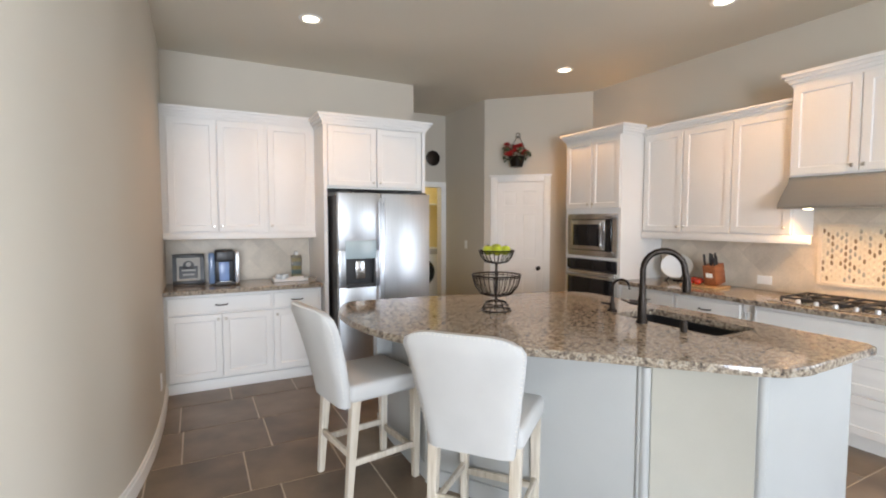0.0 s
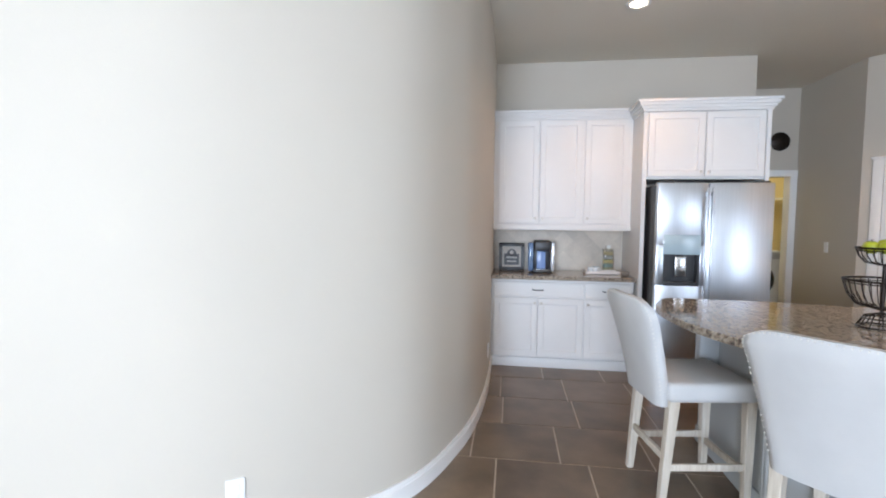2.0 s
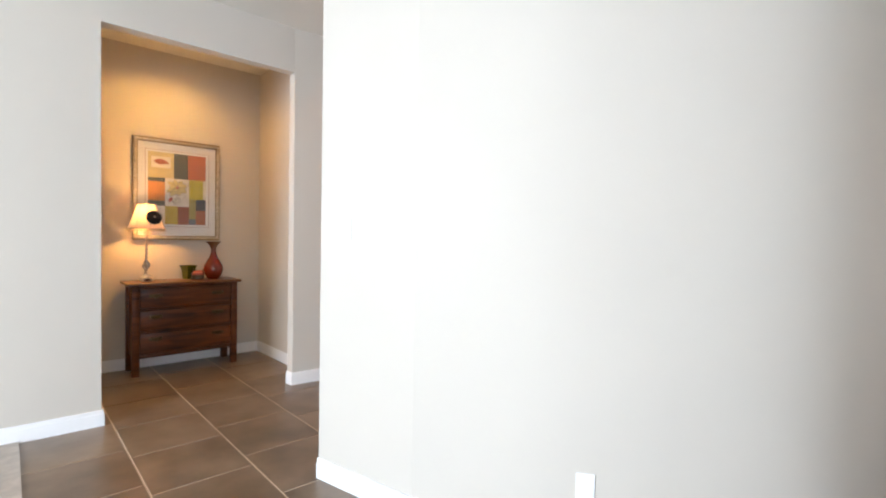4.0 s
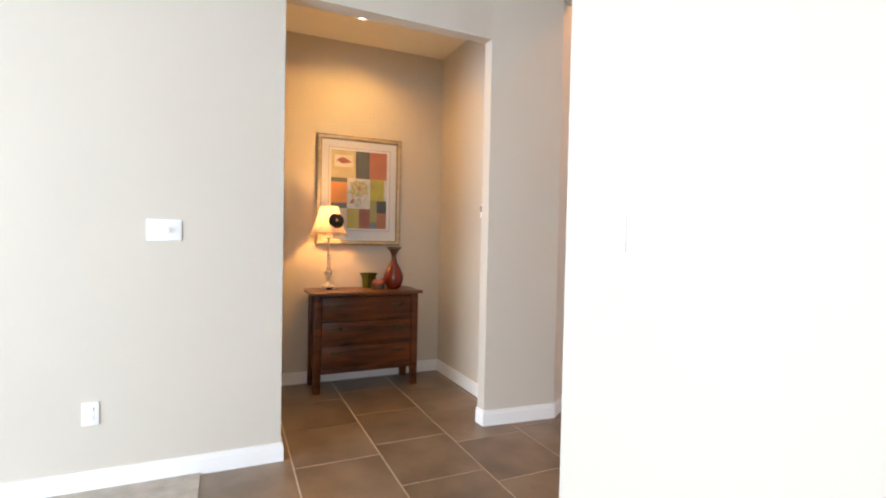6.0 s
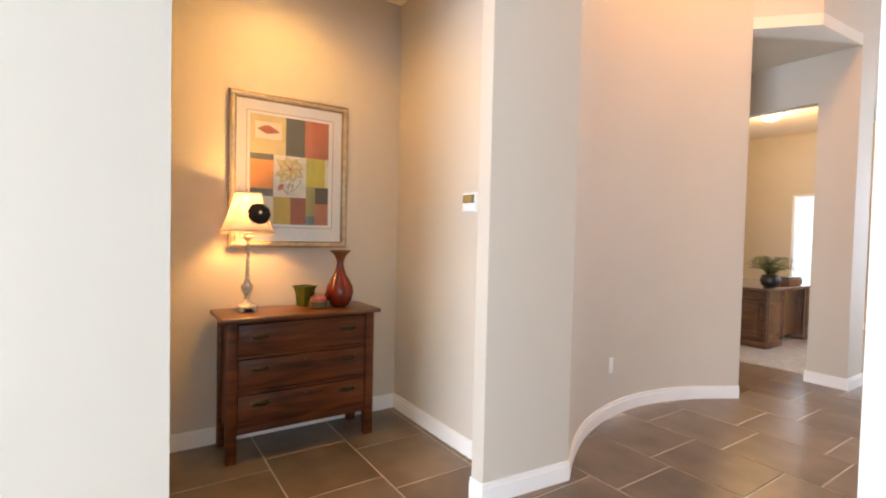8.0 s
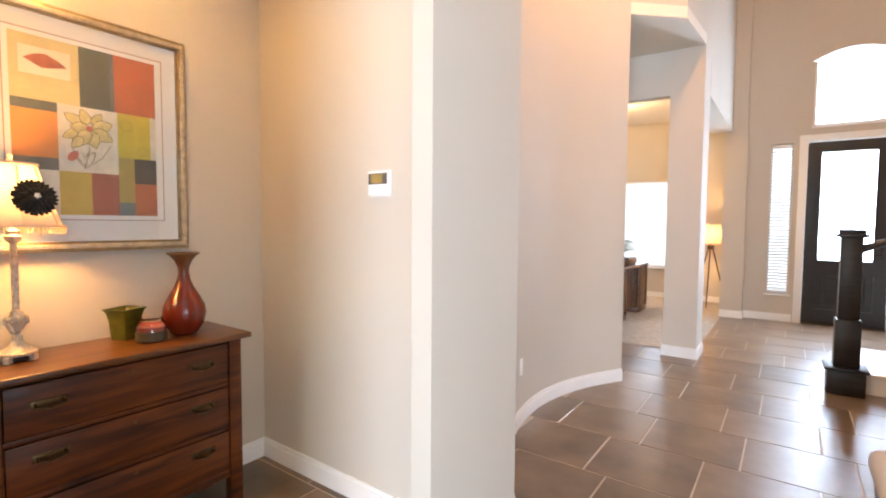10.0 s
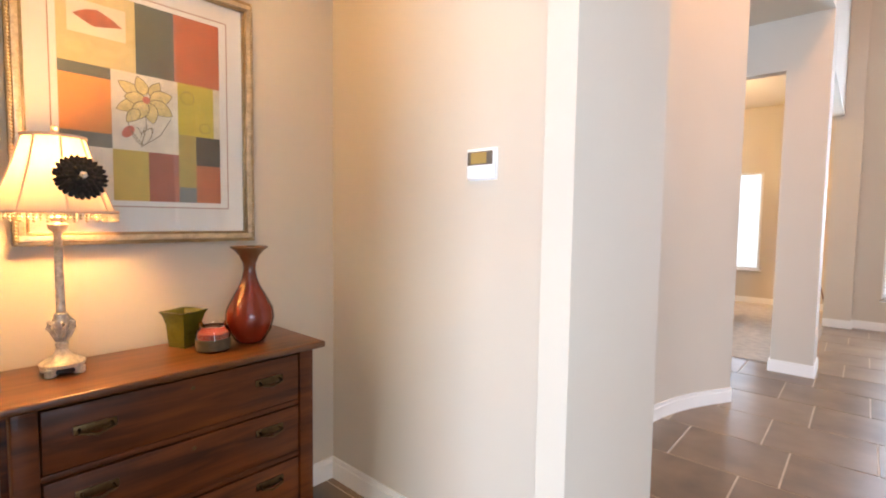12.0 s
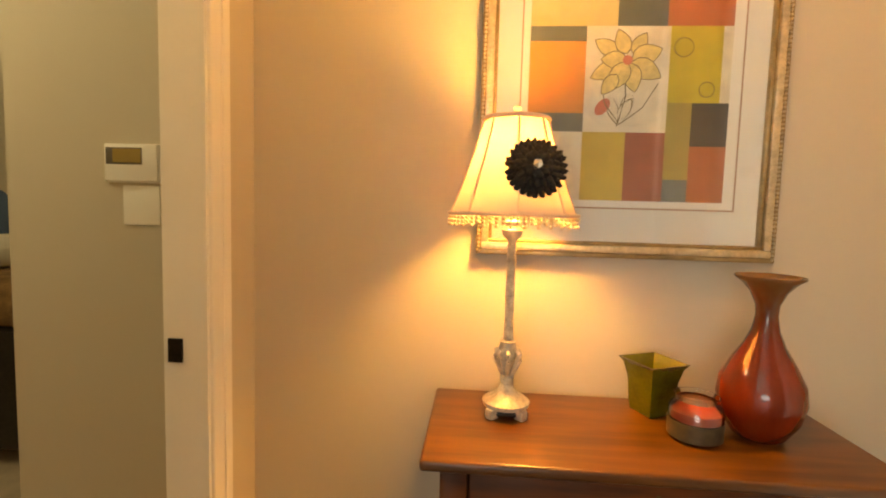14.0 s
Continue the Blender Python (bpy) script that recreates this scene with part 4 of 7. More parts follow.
def mosaic_panel():
    """A framed panel of small stone drops behind the cooktop."""
    mp = thing("mosaic_panel", (5.52, 2.39, 1.03), "framed beige and brown stone mosaic behind the cooktop", "mosaic")
    y0, y1, z0, z1 = 2.02, 2.78, 1.01, 1.51
    part("frame", joined(B(5.50, 5.525, y0, y1, z0, z0 + 0.03, 0.005), B(5.50, 5.525, y0, y1, z1 - 0.03, z1, 0.005), B(5.50, 5.525, y0, y0 + 0.03, z0 + 0.03, z1 - 0.03), B(5.50, 5.525, y1 - 0.03, y1, z0 + 0.03, z1 - 0.03)), TRAV, mp)
    part("backing", B(5.515, 5.524, y0 + 0.03, y1 - 0.03, z0 + 0.03, z1 - 0.03), mat("mosaic_grout", (0.62, 0.56, 0.46), 0.8), mp)
    r = random.Random(2)
    for nm, col, take in (("light_stone", (0.60, 0.53, 0.42), 0), ("brown_stone", (0.20, 0.14, 0.09), 1), ("grey_stone", (0.30, 0.29, 0.26), 2)):
        bm = bmesh.new()
        for i in range(24):
            for j in range(9):
                q = random.Random(i * 31 + j).random()
                c = 0 if q < 0.45 else (1 if q < 0.78 else 2)
                if c == take:
                    y, z = y0 + 0.045 + i * 0.0295, z0 + 0.06 + j * 0.05 + (0.025 if i % 2 else 0)
                    if z < z1 - 0.05:
                        bmesh.ops.create_icosphere(bm, subdivisions=1, radius=1, matrix=Matrix.Translation((5.514, y, z)) @ Matrix.Rotation(r.uniform(-0.2, 0.2), 4, "X") @ Matrix.Diagonal((0.005, 0.011, 0.022, 1)))
        tagged(part(nm, bm, mat(nm, col, 0.55, var=0.2, scale=30), mp), kind="stuff")
    bm = diamond_tiles(0, 1.03, 1.40, 1.60, 0.15, 0.002, FACE_X(KIT_X - 0.007, 2.9, 0), "t", "")
    tagged(part("travertine_tiles", bm, TRAV, bs), kind="stuff")
    tagged(part("travertine_tiles", diamond_tiles(0, 1.6, 0.918, 1.40, 0.15, 0.002, FACE_X(KIT_X - 0.0065, 2.795, 0), "t", ""), TRAV, bs), kind="stuff")


mosaic_panel()
out = structure("outlet_range", B(5.51, KIT_X - 0.008, 3.12, 3.24, 0.965, 1.04, 0.003), WHITEPLASTIC, "white horizontal outlet plate on the backsplash")


# island
def island():
    isl = thing("kitchen_island", (3.1, 3.0, 0), "white painted kitchen island with angled panelled front", "island")
    body = [(2.24, 4.08), (2.24, 3.20), (2.85, 2.23), (3.22, 1.93), (3.93, 1.90), (3.97, 3.72), (3.8, 3.9)]
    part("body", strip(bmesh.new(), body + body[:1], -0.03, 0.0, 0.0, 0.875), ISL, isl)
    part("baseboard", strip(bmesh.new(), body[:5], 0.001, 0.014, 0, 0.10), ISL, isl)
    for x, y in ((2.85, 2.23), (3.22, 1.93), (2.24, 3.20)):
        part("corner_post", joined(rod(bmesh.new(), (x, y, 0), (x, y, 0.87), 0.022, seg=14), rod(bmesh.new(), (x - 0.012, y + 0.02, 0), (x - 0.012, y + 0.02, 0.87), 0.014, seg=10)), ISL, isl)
    ang = math.atan2(1.93 - 2.23, 3.22 - 2.85)
    part("front_panel", placed(rings_panel(0.432, 0.770, [(0.006, 0), (0.008, 0.001)], 0.006), Matrix.Translation((2.864, 2.210, 0.102)) @ Matrix.Rotation(ang, 4, "Z")), mat("island_panel_paint", (0.40, 0.385, 0.335), 0.4, var=0.03), isl, "greige painted front panel")
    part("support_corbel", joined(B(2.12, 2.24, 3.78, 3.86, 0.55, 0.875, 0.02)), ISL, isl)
    # granite slab with the opening for the sink
    seat_edge = smooth_line([(2.02, 4.22), (1.90, 3.90), (1.92, 3.40), (2.10, 2.95), (2.46, 2.60), (2.80, 2.25), (3.14, 1.90)], 6)
    rim = seat_edge + [(3.22, 1.84), (3.34, 1.81), (3.99, 1.83), (4.04, 1.88), (4.08, 2.6), (4.03, 3.78), (3.9, 3.92), (2.72, 4.25), (2.10, 4.29)]
    k = len(seat_edge) + 4
    hole = [(3.86, 2.32), (3.52, 2.32), (3.50, 2.34), (3.50, 3.00), (3.52, 3.02), (3.86, 3.02), (3.88, 3.00), (3.88, 2.34)]
    bm = bmesh.new()
    lo0, hi0, lo1, hi1 = 0.876, 0.915, 0.876, 0.915
    ov = [[bm.verts.new((x, y, z)) for x, y in rim] for z in (lo0, hi0 - 0.006, hi0)]
    cx, cy = sum(p[0] for p in rim) / len(rim), sum(p[1] for p in rim) / len(rim)
    for v in ov[2]:
        dv = Vector((cx - v.co.x, cy - v.co.y, 0)).normalized() * 0.006
        v.co += dv
    hv = [[bm.verts.new((x, y, z)) for x, y in hole] for z in (lo1, hi1)]
    n, h = len(rim), len(hole)
    for a, b in ((ov[0], ov[1]), (ov[1], ov[2])):
        for i in range(n):
            bm.faces.new((a[i], a[(i + 1) % n], b[(i + 1) % n], b[i]))
    for i in range(h):
        bm.faces.new((hv[0][i], hv[0][(i + 1) % h], hv[1][(i + 1) % h], hv[1][i]))
    for o, g in ((ov[2], hv[1]), (ov[0], hv[0])):
        es = [bm.edges.get((o[i], o[(i + 1) % n])) for i in range(n)] + [bm.edges.get((g[i], g[(i + 1) % h])) for i in range(h)]
        bmesh.ops.triangle_fill(bm, use_beauty=True, use_dissolve=False, edges=es)
    solid("island_countertop", bm, GRANITE, "polished grey-brown granite island top with sink cutout", "countertop", smooth=25)
    sink = thing("sink", (3.69, 2.67, 0.7), "black undermount sink in the island top", "sink")
    part("basin", joined(B(3.50, 3.88, 2.32, 3.02, 0.68, 0.70), B(3.485, 3.50, 2.30, 3.04, 0.68, 0.874), B(3.88, 3.895, 2.30, 3.04, 0.68, 0.874), B(3.50, 3.88, 2.305, 2.32, 0.68, 0.874), B(3.50, 3.88, 3.02, 3.035, 0.68, 0.874)), mat("black_composite", (0.015, 0.015, 0.016), 0.45, var=0.2), sink)
    part("drain", lathe(bmesh.new(), [(0.045, 0), (0.045, 0.004), (0.03, 0.002), (0, 0.002)], (3.69, 2.67, 0.70), 18), STEEL, sink)


island()


def faucet():
    f = thing("faucet", (3.43, 2.74, 0.915), "dark bronze gooseneck kitchen faucet", "faucet")
    x, y, z = 3.43, 2.74, 0.915
    dx, dy = 0.75, -0.66
    part("base", lathe(bmesh.new(), [(0.034, 0), (0.034, 0.012), (0.027, 0.02), (0.025, 0.14), (0.021, 0.16), (0.021, 0.22)], (x, y, z), 18), BRONZE, f)
    arc = [(x, y, z + 0.2)] + [(x + dx * (0.115 - 0.115 * math.cos(a)), y + dy * (0.115 - 0.115 * math.cos(a)), z + 0.32 + 0.115 * math.sin(a)) for a in np.linspace(0, math.pi, 12)] + [(x + dx * 0.240, y + dy * 0.240, z + 0.27)]
    part("spout", tube(bmesh.new(), arc, 0.018, 12), BRONZE, f)
    part("spray_head", lathe(bmesh.new(), [(0.017, -0.085), (0.024, -0.08), (0.026, -0.045), (0.019, 0.02)], (x + dx * 0.242, y + dy * 0.242, z + 0.275), 14), BRONZE, f)
    h = part("handle", rod(bmesh.new(), (x - 0.02, y + 0.018, z + 0.12), (x - 0.055, y + 0.05, z + 0.125), 0.016, 0.014), BRONZE, f)
    part("lever", rod(bmesh.new(), (x - 0.055, y + 0.05, z + 0.12), (x - 0.09, y + 0.08, z + 0.14), 0.006), BRONZE, h)
    s = thing("soap_dispenser", (3.56, 3.09, 0.915), "slim dark bronze filtered water tap with curved spout", "tap")
    part("base", lathe(bmesh.new(), [(0.034, 0), (0.034, 0.012), (0.022, 0.02), (0.018, 0.055), (0.013, 0.065), (0.012, 0.10)], (3.56, 3.09, z), 16), BRONZE, s)
    part("spout", tube(bmesh.new(), [(3.56, 3.09, z + 0.09), (3.56, 3.09, z + 0.16)] + [(3.56 + 0.045 - 0.045 * math.cos(a), 3.09 - 0.03 + 0.03 * math.cos(a), z + 0.17 + 0.045 * math.sin(a)) for a in np.linspace(0.1, 3.0, 9)] + [(3.65, 3.03, z + 0.15)], 0.009), BRONZE, s)
    part("lever", rod(bmesh.new(), (3.56, 3.09, z + 0.045), (3.485, 3.125, z + 0.06), 0.009, 0.006), BRONZE, s)
    a = thing("air_gap_cap", (3.44, 2.47, 0.915), "short dark bronze air gap cap beside the sink", "sink fitting")
    part("cap", lathe(bmesh.new(), [(0.022, 0), (0.022, 0.004), (0.019, 0.008), (0.019, 0.055), (0.014, 0.065), (0, 0.066)], (3.44, 2.47, z), 16), BRONZE, a)


faucet()


def fruit_stand():
    s = thing("fruit_stand", (2.87, 3.47, 0.915), "two-tier dark wire fruit stand on the island", "fruit stand")
    cx, cy, z0 = 2.87, 3.47, 0.915
    ring = lambda r, z: [(cx + r * math.cos(a), cy + r * math.sin(a), z0 + z) for a in np.linspace(0, 2 * math.pi, 33)[:-1]]
    part("foot", joined(tube(bmesh.new(), ring(0.10, 0.006), 0.005, 6, True), tube(bmesh.new(), ring(0.075, 0.05), 0.004, 6, True), *[tube(bmesh.new(), [(cx + 0.10 * math.cos(a), cy + 0.10 * math.sin(a), z0 + 0.006), (cx + 0.07 * math.cos(a), cy + 0.07 * math.sin(a), z0 + 0.06), (cx, cy, z0 + 0.08)], 0.003, 6) for a in np.linspace(0, 6.283, 13)[:-1]]), BRONZE, s)
    part("stem", rod(bmesh.new(), (cx, cy, z0 + 0.05), (cx, cy, z0 + 0.33), 0.009), BRONZE, s)
    for r0, r1, za, zb, nm in ((0.035, 0.165, 0.10, 0.245, 28), (0.03, 0.118, 0.325, 0.41, 22)):
        ribs = [tube(bmesh.new(), [(cx + r * math.cos(a), cy + r * math.sin(a), z0 + z) for r, z in ((r0, za), (r0 + 0.55 * (r1 - r0), za + 0.12 * (zb - za)), (r0 + 0.85 * (r1 - r0), za + 0.5 * (zb - za)), (r1, zb))], 0.0025, 5) for a in np.linspace(0, 6.283, nm + 1)[:-1]]
        bk = part("basket", tube(bmesh.new(), ring(r1, zb), 0.006, 6, True), BRONZE, s)
        part("band", tube(bmesh.new(), ring(r1 * 0.93, zb - 0.015), 0.003, 6, True), BRONZE, bk)
        part("base_ring", tube(bmesh.new(), ring(r0, za), 0.004, 6, True), BRONZE, bk)
        for rib in ribs:
            part("rib", rib, BRONZE, bk)
    green = mat("green_apple", (0.42, 0.46, 0.03), 0.3, var=0.25, scale=8)
    r = random.Random(9)
    for i in range(6):
        a = i * 1.05
        rr = 0.066 if i else 0.0
        ap = thing("apple", (cx, cy, z0 + 0.39), "shiny yellow-green apple in the upper basket", "apple", "apples in the fruit stand")
        c = (cx + rr * math.cos(a), cy + rr * math.sin(a), z0 + 0.362 + (0.02 if i else 0.03))
        body = part("body", lathe(bmesh.new(), [(0.0, 0.004), (0.016, 0.0), (0.031, 0.014), (0.036, 0.034), (0.030, 0.054), (0.014, 0.062), (0.0, 0.055)], c, 14), green, ap, smooth=80)
        part("stalk", rod(bmesh.new(), (c[0], c[1], c[2] + 0.055), (c[0] + 0.004, c[1], c[2] + 0.072), 0.0015, seg=5), BRONZE, ap)


fruit_stand()


PEWTER = mat("pale_pewter", (0.66, 0.63, 0.58), 0.5, 0.0, var=0.05, bump=0)


def bar_stool():
    """A padded stool that faces +x."""
    s = thing("bar_stool", (0, 0, 0), "cream linen bar stool with nailhead trim and whitewashed legs", "bar stool", "stools at the island")
    seat = bmesh.new()
    box(seat, -0.23, 0.23, -0.235, 0.235, 0.545, 0.645, 0.028, 4)
    part("seat", seat, FABRIC, s, "cream linen padded seat", 60)
    nu, nv, th = 14, 12, 0.075
    bm = bmesh.new()

    def back(u, v, front):
        e = max(0.0, (v - 0.80) / 0.20)
        half = (0.198 + 0.083 * v) * (1 - 0.10 * e ** 3)
        z = 0.515 + 0.555 * v - 0.040 * e * abs(u) ** 5
        bulge = 0.012 * (1 - abs(u) ** 3) * math.sin(math.pi * min(1, v * 0.9 + 0.1))
        x = -0.235 - 0.125 * v ** 1.4 - 0.035 * (1 - u * u) * v
        edge = th / 2 * (1 - 0.55 * max(abs(u) ** 10, e ** 4))
        return (x + (edge + bulge if front else -edge - 0.4 * bulge), u * half, z)

    rows = {}
    for f in (0, 1):
        for i in range(nu + 1):
            for j in range(nv + 1):
                rows[f, i, j] = bm.verts.new(back(-1 + 2 * i / nu, j / nv, f))
    for i in range(nu):
        for j in range(nv):
            a = [rows[1, i, j], rows[1, i + 1, j], rows[1, i + 1, j + 1], rows[1, i, j + 1]]
            b = [rows[0, i, j], rows[0, i + 1, j], rows[0, i + 1, j + 1], rows[0, i, j + 1]]
            bm.faces.new(a)
            bm.faces.new(b[::-1])
    loop = [(i, 0) for i in range(nu)] + [(nu, j) for j in range(nv)] + [(i, nv) for i in range(nu, 0, -1)] + [(0, j) for j in range(nv, 0, -1)]
    for p, q in zip(loop, loop[1:] + loop[:1]):
        bm.faces.new((rows[0, *p], rows[0, *q], rows[1, *q], rows[1, *p]))
    bk = part("backrest", bm, FABRIC, s, "cream linen curved backrest", 70)
    nails = bmesh.new()
    path = [(-1, j / 24) for j in range(3, 24)] + [(-1 + 2 * i / 26, 1) for i in range(27)] + [(1, j / 24) for j in range(23, 2, -1)]
    for u, v in path:
        p = Vector(back(u * 0.985, v * 0.985, 0))
        bmesh.ops.create_icosphere(nails, subdivisions=1, radius=0.004, matrix=Matrix.Translation(p))
    tagged(part("nailheads", nails, PEWTER, bk, "row of pewter nailheads"), kind="stuff")
    for x, y, tx in ((-0.19, -0.195, -0.235), (-0.19, 0.195, -0.235), (0.20, -0.195, 0.20), (0.20, 0.195, 0.20)):
        leg = bmesh.new()
        w0, w1 = 0.026, 0.018
        lo, hi = [leg.verts.new((tx + a * w1, y + b * w1, 0)) for a, b in ((-1, -1), (1, -1), (1, 1), (-1, 1))], [leg.verts.new((x + a * w0, y + b * w0, 0.555)) for a, b in ((-1, -1), (1, -1), (1, 1), (-1, 1))]
        leg.faces.new(lo[::-1])
        leg.faces.new(hi)
        for k in range(4):
            leg.faces.new((lo[k], lo[(k + 1) % 4], hi[(k + 1) % 4], hi[k]))
        bmesh.ops.bevel(leg, geom=leg.edges[:], offset=0.003, segments=1, affect="EDGES")
        part("leg", leg, STOOLWOOD, s, smooth=25)
    for y in (-0.195, 0.195):
        part("stretcher", B(-0.215, 0.195, y - 0.010, y + 0.010, 0.185, 0.220, 0.003), STOOLWOOD, s)
    part("stretcher", B(0.19, 0.21, -0.18, 0.18, 0.15, 0.185, 0.003), STOOLWOOD, s)
    part("stretcher", B(-0.232, -0.212, -0.18, 0.18, 0.235, 0.27, 0.003), STOOLWOOD, s)
    return s


stool = bar_stool()
stool.matrix_basis = pose(1.965, 3.475, 0, 0, 0, 9)
copy_thing(stool, pose(2.30, 2.69, 0, 0, 0, 39))

# things on the coffee bar
sign = thing("framed_sign", (0.96, 5.93, 0.915), "small dark framed sign with grey lettering leaning on the backsplash", "sign")
SG = Matrix.Translation((0.86, 5.93, 0.917)) @ Matrix.Rotation(radians(-7), 4, "X")
part("frame", placed(joined(B(0, 0.27, -0.012, 0.008, 0, 0.035, 0.003), B(0, 0.27, -0.012, 0.008, 0.255, 0.29, 0.003), B(0, 0.035, -0.012, 0.008, 0.035, 0.255), B(0.235, 0.27, -0.012, 0.008, 0.035, 0.255)), SG), DARKPLASTIC, sign)
part("mat_board", placed(B(0.035, 0.235, -0.002, 0.006, 0.035, 0.255), SG), mat("sign_board", (0.55, 0.52, 0.47), 0.7), sign)
plq = part("plaque", placed(joined(B(0.055, 0.215, -0.006, -0.002, 0.055, 0.175), rod(bmesh.new(), (0.135, -0.006, 0.175), (0.135, -0.002, 0.175), 0.05, seg=24)), SG), DARKPLASTIC, sign, "black arched plaque")
part("lettering", placed(joined(B(0.075, 0.195, -0.0085, -0.006, 0.125, 0.143), B(0.085, 0.185, -0.0085, -0.006, 0.085, 0.10), rod(bmesh.new(), (0.135, -0.0085, 0.19), (0.135, -0.006, 0.19), 0.022, seg=18)), SG), mat("sign_lettering", (0.5, 0.48, 0.45), 0.6), plq, "pale unreadable lettering")

cm = thing("coffee_maker", (1.30, 5.80, 0.915), "black and silver single-cup coffee maker with blue water tank", "coffee maker")
part("base", B(1.21, 1.40, 5.70, 5.95, 0.917, 0.945, 0.01), DARKPLASTIC, cm)
part("column", B(1.22, 1.39, 5.84, 5.95, 0.94, 1.2, 0.012), DARKPLASTIC, cm)
part("head", B(1.22, 1.39, 5.70, 5.95, 1.14, 1.245, 0.02, 3), DARKPLASTIC, cm)
part("front_panel", B(1.255, 1.345, 5.815, 5.838, 0.95, 1.13, 0.006), mat("blue_panel", (0.25, 0.36, 0.62), 0.25), cm, "blue back-lit panel")
part("water_tank", B(1.165, 1.217, 5.74, 5.93, 0.93, 1.22, 0.012), mat("tank_blue", (0.22, 0.34, 0.55), 0.1, trans=0.4), cm, "translucent blue water tank")
part("side_trim", B(1.393, 1.43, 5.72, 5.93, 0.93, 1.23, 0.012), mat("silver_trim", (0.75, 0.76, 0.78), 0.25, 0.6), cm, "silver side panel")
part("drip_tray", B(1.24, 1.37, 5.70, 5.80, 0.944, 0.952, 0.003), STEEL_H, cm)

tray = solid("serving_tray", joined(B(1.74, 2.08, 5.70, 5.90, 0.917, 0.925, 0.004), B(1.74, 2.08, 5.70, 5.712, 0.925, 0.945), B(1.74, 2.08, 5.888, 5.90, 0.925, 0.945), B(1.74, 1.752, 5.712, 5.888, 0.925, 0.945), B(2.068, 2.08, 5.712, 5.888, 0.925, 0.945)), CAB, "small white serving tray on the coffee bar", "tray")
for i, (gx, gy) in enumerate(((1.80, 5.80), (1.87, 5.83), (1.84, 5.75))):
    solid("espresso_cup", lathe(bmesh.new(), [(0.018, 0), (0.030, 0.03), (0.032, 0.055), (0.029, 0.055), (0.026, 0.03), (0.0, 0.006)], (gx, gy, 0.926), 16), mat("pale_china", (0.72, 0.76, 0.78), 0.15, var=0.03), "small pale china cup on the tray", "cup", smooth=50, group="cups on the tray")
jar = thing("glass_bottle", (1.98, 5.95, 0.915), "tall clear glass bottle filled with coloured layers", "bottle")
part("glass", B(1.955, 2.055, 5.93, 6.02, 0.917, 1.16, 0.01), GLASS, jar)
for i, c in enumerate(((0.55, 0.55, 0.35), (0.35, 0.5, 0.5), (0.7, 0.62, 0.3), (0.6, 0.62, 0.6), (0.7, 0.6, 0.35))):
    part("layer", B(1.965, 2.045, 5.94, 6.01, 0.925 + 0.042 * i, 0.963 + 0.042 * i, 0.004), mat("layer_fill", c, 0.6), jar)
part("stopper", B(1.985, 2.025, 5.955, 5.995, 1.16, 1.20, 0.008), CAB, jar)
solid("small_bowl", lathe(bmesh.new(), [(0.02, 0), (0.035, 0.015), (0.045, 0.04), (0.04, 0.04), (0.03, 0.018), (0, 0.008)], (2.09, 5.60, 0.916), 18), mat("stoneware", (0.35, 0.30, 0.25), 0.5), "small brown stoneware bowl on the coffee bar", "bowl", smooth=50)

# things on the range counter
plate = thing("display_plate", (5.33, 3.98, 0.915), "white oval platter on a dark stand", "plate")
part("plate", placed(lathe(bmesh.new(), [(0.0, 0.0), (0.085, 0.0), (0.12, 0.012), (0.13, 0.016), (0.128, 0.02), (0.085, 0.008), (0.0, 0.006)], seg=28), Matrix.Translation((5.36, 3.93, 1.07)) @ Matrix.Rotation(radians(25), 4, "Z") @ Matrix.Rotation(radians(-78), 4, "Y") @ Matrix.Diagonal((0.95, 1.15, 1, 1))), WHITEPLASTIC, plate, smooth=60)
part("stand", joined(tube(bmesh.new(), [(5.28, 3.86, 0.917), (5.32, 3.86, 0.93), (5.42, 3.86, 1.10)], 0.006), tube(bmesh.new(), [(5.28, 4.0, 0.917), (5.32, 4.0, 0.93), (5.42, 4.0, 1.10)], 0.006), tube(bmesh.new(), [(5.40, 3.86, 0.92), (5.40, 4.0, 0.92)], 0.006)), BRONZE, plate)
solid("cutting_board", B(5.12, 5.36, 3.38, 3.72, 0.916, 0.935, 0.004), wood("maple", (0.40, 0.22, 0.09), (0.62, 0.40, 0.20), 0.5), "light maple cutting board on the counter", "cutting board")
kb = thing("knife_block", (5.25, 3.47, 0.935), "wooden knife block with black-handled knives", "knife block")
KB = Matrix.Translation((5.27, 3.47, 0.937)) @ Matrix.Rotation(radians(-12), 4, "Y")
part("block", placed(B(-0.07, 0.07, -0.06, 0.06, 0.016, 0.20, 0.006), KB), wood("redwood_block", (0.20, 0.06, 0.02), (0.38, 0.14, 0.06), 0.4), kb)
part("badge", placed(B(-0.074, -0.069, -0.03, 0.03, 0.09, 0.13), KB), WHITEPLASTIC, kb, "pale maker's badge")
for i in range(7):
    part("knife_handle", placed(B(-0.055 + 0.035 * (i % 3) , -0.035 + 0.035 * (i % 3), -0.05 + 0.03 * (i // 2), -0.036 + 0.03 * (i // 2), 0.19, 0.27 + 0.015 * (i % 4), 0.004), KB), DARKPLASTIC, kb)
RED = mat("tomato_red", (0.42, 0.03, 0.012), 0.25, var=0.15, scale=10)
